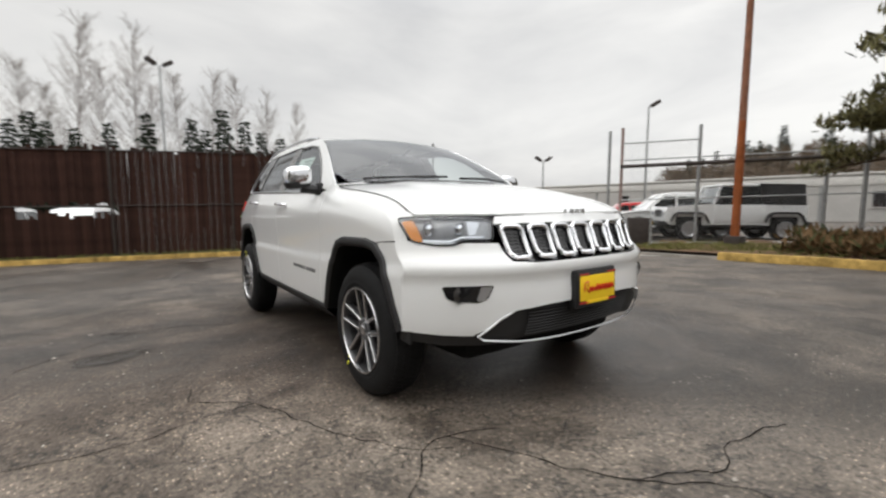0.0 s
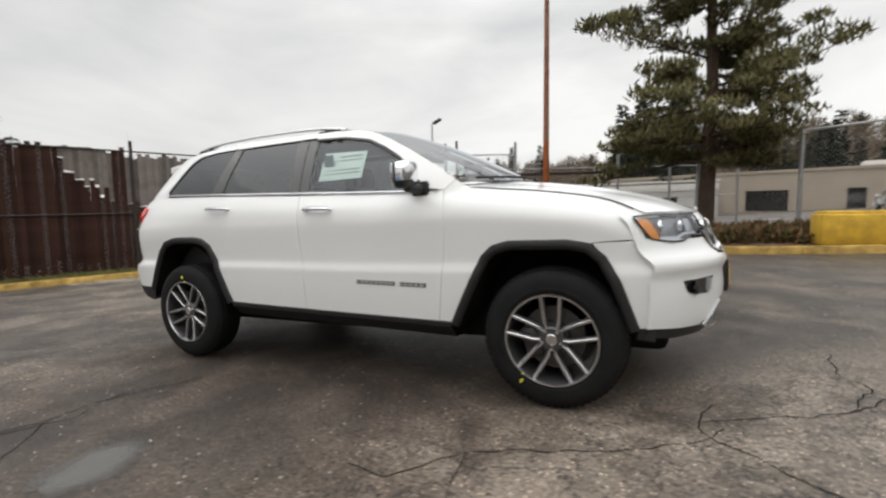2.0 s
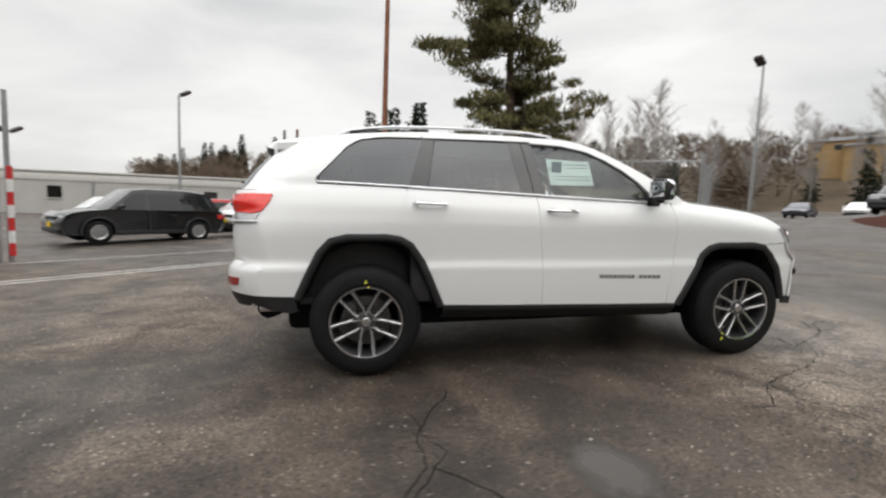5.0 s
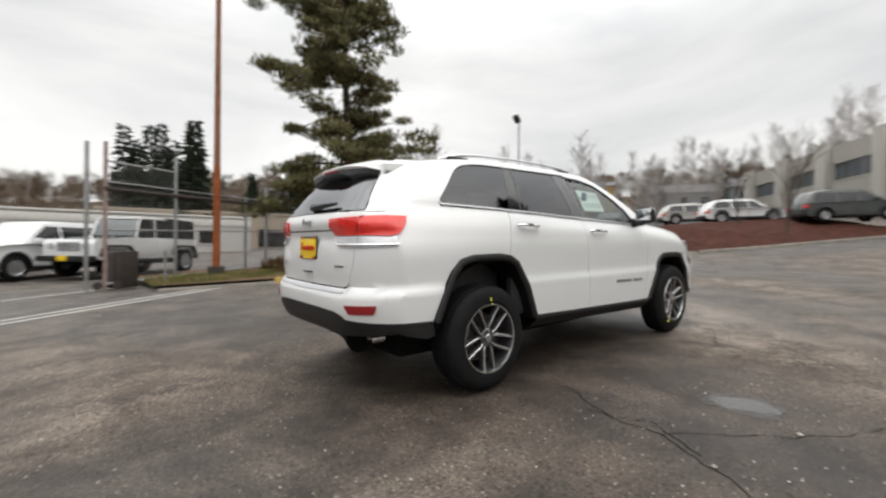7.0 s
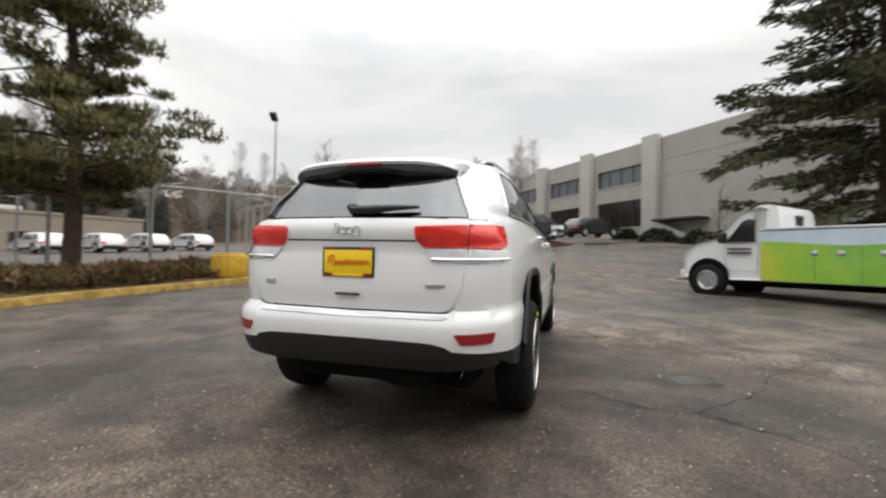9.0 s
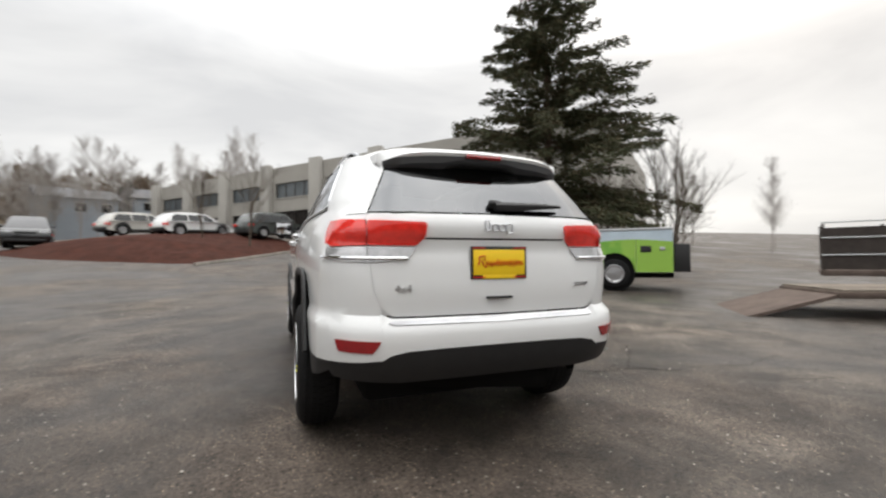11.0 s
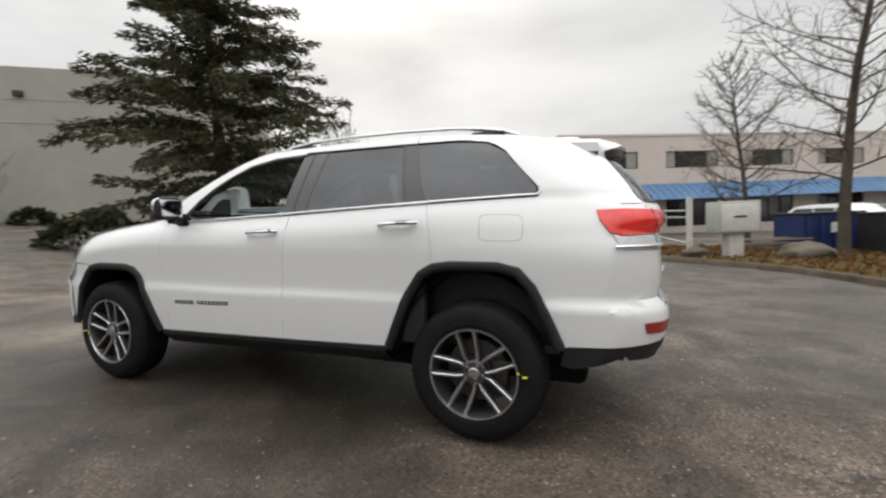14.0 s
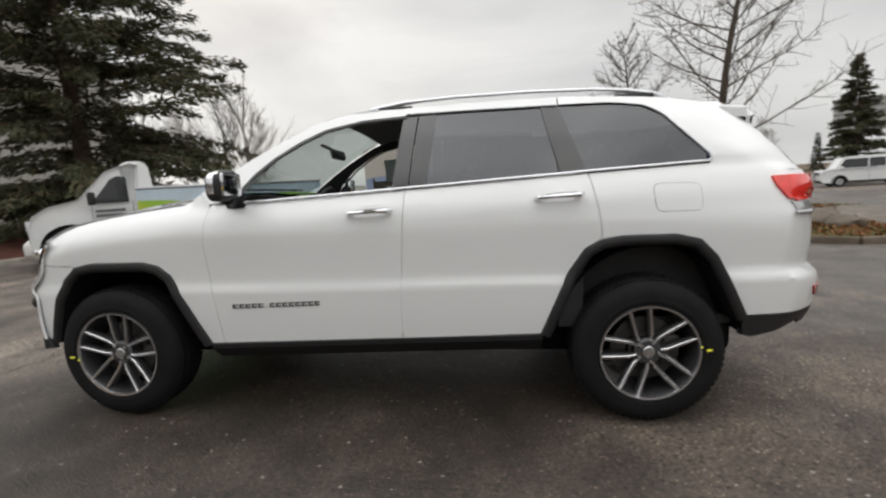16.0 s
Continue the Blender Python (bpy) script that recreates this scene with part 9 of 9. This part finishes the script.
for x, w2 in ((-4.0, 3.2), (2.2, 1.2), (6.0, 3.2), (-11, 2.6), (11.5, 2.0)):
    w = part("window", boxed(x - w2 / 2, x + w2 / 2, -0.05, 0.03, 0.7, 2.6), DARKGLASS, shop)
    part("lintel", boxed(x - w2 / 2 - 0.1, x + w2 / 2 + 0.1, -0.1, -0.05, 2.6, 2.75), BEIGE, w)
part("sign", boxed(-13.0, -9.0, -0.12, -0.02, 3.0, 3.7), WHITEMETAL, shop, "blank pale shop sign")
part("rooftop_unit", boxed(3.0, 6.5, 4, 6, 4.45, 5.1, 0.05), WHITEMETAL, shop)


def house(x, y, z, turn, w, d, h, wall, label, up=2.0):
    hs = thing("house", pose(x, y, z, 0, 0, turn), label, "house", "houses up the hill")
    part("wall", boxed(-w / 2, w / 2, -d / 2, d / 2, -3, h), wall, hs)
    part("roof", prism([(-d / 2 - 0.4, h - 0.1), (0, h + up), (d / 2 + 0.4, h - 0.1)], ((-w / 2 - 0.4, 1), (w / 2 + 0.4, 1))), ROOFGREY, hs, m=Matrix(((0, 1, 0, 0), (1, 0, 0, 0), (0, 0, 1, 0), (0, 0, 0, 1))))
    for k in range(3):
        xx = -w / 2 + w * (k + 0.5) / 3
        for s in (-1, 1):
            wn3 = part("window", boxed(xx - 0.6, xx + 0.6, s * (d / 2 + 0.03), s * (d / 2), h - 2.0, h - 0.8), DARKGLASS, hs)
            part("frame", boxed(xx - 0.7, xx + 0.7, s * (d / 2 + 0.05), s * (d / 2 + 0.03), h - 0.8, h - 0.7), WHITEMETAL, wn3)


TAN = mat("tan_siding", (0.40, 0.27, 0.13), 0.9, var=0.1, scale=0.5)
BLUEGREY = mat("blue_grey_siding", (0.30, 0.33, 0.36), 0.9, var=0.1, scale=0.5)
house(101, 65.5, 13.2, 122, 15, 9, 4.2, TAN, "tan house with a pitched roof up the hill", 1.5)
house(98, 74.0, 13.6, 122, 10, 9, 5.2, TAN, "taller tan house up the hill", 1.3)
house(76, 30.0, 7.0, 118, 9, 9, 3.4, BLUEGREY, "blue-grey house beside the hill road", 1.8)
house(84, 20.0, 7.4, 118, 11, 9, 4.0, BLUEGREY, "large grey house beside the hill road", 2.0)
bb = thing("billboard", pose(-40, -44, 0, 0, 0, -46), "grey lattice back of a large billboard", "billboard")
part("board", boxed(-4.5, 4.5, -0.1, 0.1, 3.9, 7.2), PALEWALL, bb)
for k in range(6):
    part("lattice", boxed(-4.5, 4.5, 0.1, 0.25, 4.1 + k * 0.55, 4.2 + k * 0.55), ROOFGREY, bb)
for x in (-4, 4):
    part("leg", rod(bmesh.new(), (x * 0.7, 0, -2), (x * 0.7, 0, 4.0), 0.2), ROOFGREY, bb)
# ---- far woods and scrub ----


def far_conifer(seed):
    rr = np.random.default_rng(seed)
    sp, di = [], []
    for k in range(24):
        t = 0.08 + 0.9 * k / 23
        for j in range(int(90 * (1 - t)) + 14):
            a = rr.uniform(0, 6.283)
            q = rr.uniform(0.05, 1.0) ** 0.8 * (1 - t) * 0.21 * (0.75 + 0.25 * math.cos(k * 2.1)) + 0.004
            sp.append((math.cos(a) * q, math.sin(a) * q, t - 0.12 * q))
            di.append((math.cos(a), math.sin(a), -0.3))
    v, f = sprays(sp, 0.055, seed, 0.35, 0.055, di)
    sv, sf = stick((0, 0, 0), (0, 0, 1), 0.016, 0.003)
    return joined([(v, f), (sv, sf)])


def hill_z(x, y):
    """Height of the wooded rise round the lots."""
    d = math.hypot(x, y)
    deg = (math.degrees(math.atan2(y, x)) + 90) % 360 - 90
    top = float(np.interp(deg, [-30, 0, 20, 45, 75, 105, 116, 130, 150, 200, 240], [8, 9, 12, 14, 15, 11, 5, 3, 2, 2, 2])) * (1 + 0.2 * noise.noise((deg * 0.12, d * 0.02, 0)))
    return gz(x, y) * 0.9 - 0.5 + top * float(np.interp(d, [95, 120, 150, 190], [0, 0.55, 1.0, 0.9]))


def slim_tree(seed):
    """A tall narrow leafless tree, one metre high: a straight stem and fine rising twigs."""
    r4 = np.random.default_rng(seed)
    stem, jt = bent(r4, (0, 0, 0), (0, 0, 1), 1.0, 0.0052, 0.0010, 8, 0.014)
    out = list(stem)
    for k in range(64):
        t = r4.uniform(0.26, 0.97)
        i = min(int(t * 8), 7)
        p = jt[i] + (jt[i + 1] - jt[i]) * (t * 8 - i)
        a = r4.uniform(0, 6.283)
        ln = 0.25 * (1.08 - t) ** 0.6 * r4.uniform(0.6, 1.2)
        s1, j1 = bent(r4, p, (math.cos(a), math.sin(a), r4.uniform(0.9, 1.7)), ln, 0.0013, 0.0006, 4, 0.10, 0.06)
        out += s1
        for e in j1[1:]:
            for _ in range(5):
                d = r4.normal(size=3) * 0.6 + np.array((math.cos(a) * 0.4, math.sin(a) * 0.4, 0.9))
                out.append(stick(e, e + d / np.linalg.norm(d) * ln * r4.uniform(0.18, 0.42), 0.0006, 0.00035, 3))
    return joined(out)


kinds = [slim_tree(80 + k) for k in range(5)]
cons = [far_conifer(90 + k) for k in range(3)]
rr = np.random.default_rng(77)


def wood(name, label, spec, models, material):
    """Far trees along arcs: (azimuth from, to, distance from, to, height from, to, count)."""
    items = []
    for a0, a1, d0, d1, h0, h1, n in spec:
        for _ in range(n):
            a, d, h = radians(rr.uniform(a0, a1)), rr.uniform(d0, d1), rr.uniform(h0, h1)
            x, y = d * math.cos(a), d * math.sin(a)
            v, f = models[rr.integers(len(models))]
            t = rr.uniform(0, 6.28)
            c, s = math.cos(t), math.sin(t)
            wide = h * rr.uniform(0.85, 1.2)
            q = np.stack([(v[:, 0] * c - v[:, 1] * s) * wide + x, (v[:, 0] * s + v[:, 1] * c) * wide + y, v[:, 2] * h + max(gz(x, y), hill_z(x, y) if d > 94 else -9) - 0.3], 1)
            items.append((q, f))
    v, f = joined(items)
    mesh_of(name, [(v, f, 0)], [material], None, label, "woods", "stuff")


def row_of(name, label, spots, models, material):
    """Single far trees seen from the lot: (bearing, distance, height)."""
    for k, (deg, d, h) in enumerate(spots):
        x, y = 3.7 + d * math.cos(radians(deg)), -2.0 + d * math.sin(radians(deg))
        v, f = models[k % len(models)]
        root = thing(name, pose(x, y, gz(x, y) - 0.2, 0, 0, 70 * k), label, "tree", "trees behind the slatted fence")
        mesh_of("limbwork" if material is FARBARE else "crown", [(v * (h, h, h), f, 0)], [material], root)


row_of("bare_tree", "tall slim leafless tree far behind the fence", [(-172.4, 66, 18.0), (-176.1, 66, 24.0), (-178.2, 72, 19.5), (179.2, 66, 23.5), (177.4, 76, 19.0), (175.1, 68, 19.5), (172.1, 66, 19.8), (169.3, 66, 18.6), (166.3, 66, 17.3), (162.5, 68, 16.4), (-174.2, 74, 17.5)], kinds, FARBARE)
row_of("conifer", "small dark conifer behind the slatted fence", [(-172.6, 56, 10.6), (-171.2, 58, 10.0), (-173.8, 60, 10.4), (-175.9, 55, 9.2), (-178.6, 54, 9.8), (178.1, 55, 11.2), (173.9, 54, 10.9), (172.6, 56, 10.2), (170.7, 54, 12.2), (168.5, 56, 11.4), (166.7, 55, 10.1), (164.6, 54, 9.4), (161.0, 56, 9.0)], cons, FARGREEN)
wood("bare_woods", "tall leafless far trees, haze painted into their pale colour", [ (22, 64, 62, 110, 10, 19, 44), (2, 26, 62, 95, 9, 15, 30), (-62, -42, 45, 70, 8, 13, 10), (200, 262, 60, 100, 6, 10, 30)], kinds, FARBARE)
wood("dark_conifers", "dark conifers along the skyline", [(60, 116, 125, 165, 6, 10, 20), (84, 92, 48, 62, 11, 15, 12), (50, 80, 70, 95, 8, 13, 34), (95, 118, 120, 170, 9, 13, 12), (10, 40, 80, 120, 7, 11, 12), (210, 258, 80, 120, 6, 9, 16)], cons, FARGREEN)
hill = bmesh.new()
rows = []
for i in range(73):
    a = radians(-30 + 270 * i / 72)
    rows.append([hill.verts.new((d * math.cos(a), d * math.sin(a), hill_z(d * math.cos(a), d * math.sin(a)))) for d in (95, 107, 120, 135, 150, 190)])
for a, b in zip(rows, rows[1:]):
    for k in range(5):
        hill.faces.new((a[k], a[k + 1], b[k + 1], b[k]))
tagged(part("hillside", hill, FARHILL, None, smooth=60), "low brown wooded hillside behind the lots", "hill", kind="structure")
def fuzz(seed):
    """A rounded leafless crown of countless fine twigs."""
    r3 = np.random.default_rng(seed)
    q = r3.normal(size=(300, 3))
    q /= np.linalg.norm(q, axis=1)[:, None]
    q *= r3.uniform(0.2, 1.0, 300)[:, None] ** 0.5
    v, f = sprays(q * (0.24, 0.24, 0.36) + (0, 0, 0.60), 0.16, seed, 0.5, 0.016, q * (0.7, 0.7, 0.4) + (0, 0, 0.9))
    sv, sf = stick((0, 0, 0), (0, 0, 0.7), 0.012, 0.004)
    return joined([(v, f), (sv, sf)])


wood("scrub", "brown leafless woodland over the hillside", [(-20, 28, 90, 160, 6, 11, 120), (28, 40, 132, 160, 6, 9, 30), (40, 60, 90, 160, 6, 11, 60), (60, 116, 88, 165, 5, 9, 330), (116, 155, 100, 165, 2, 4, 60)], [fuzz(200 + k) for k in range(4)], FARSCRUB)
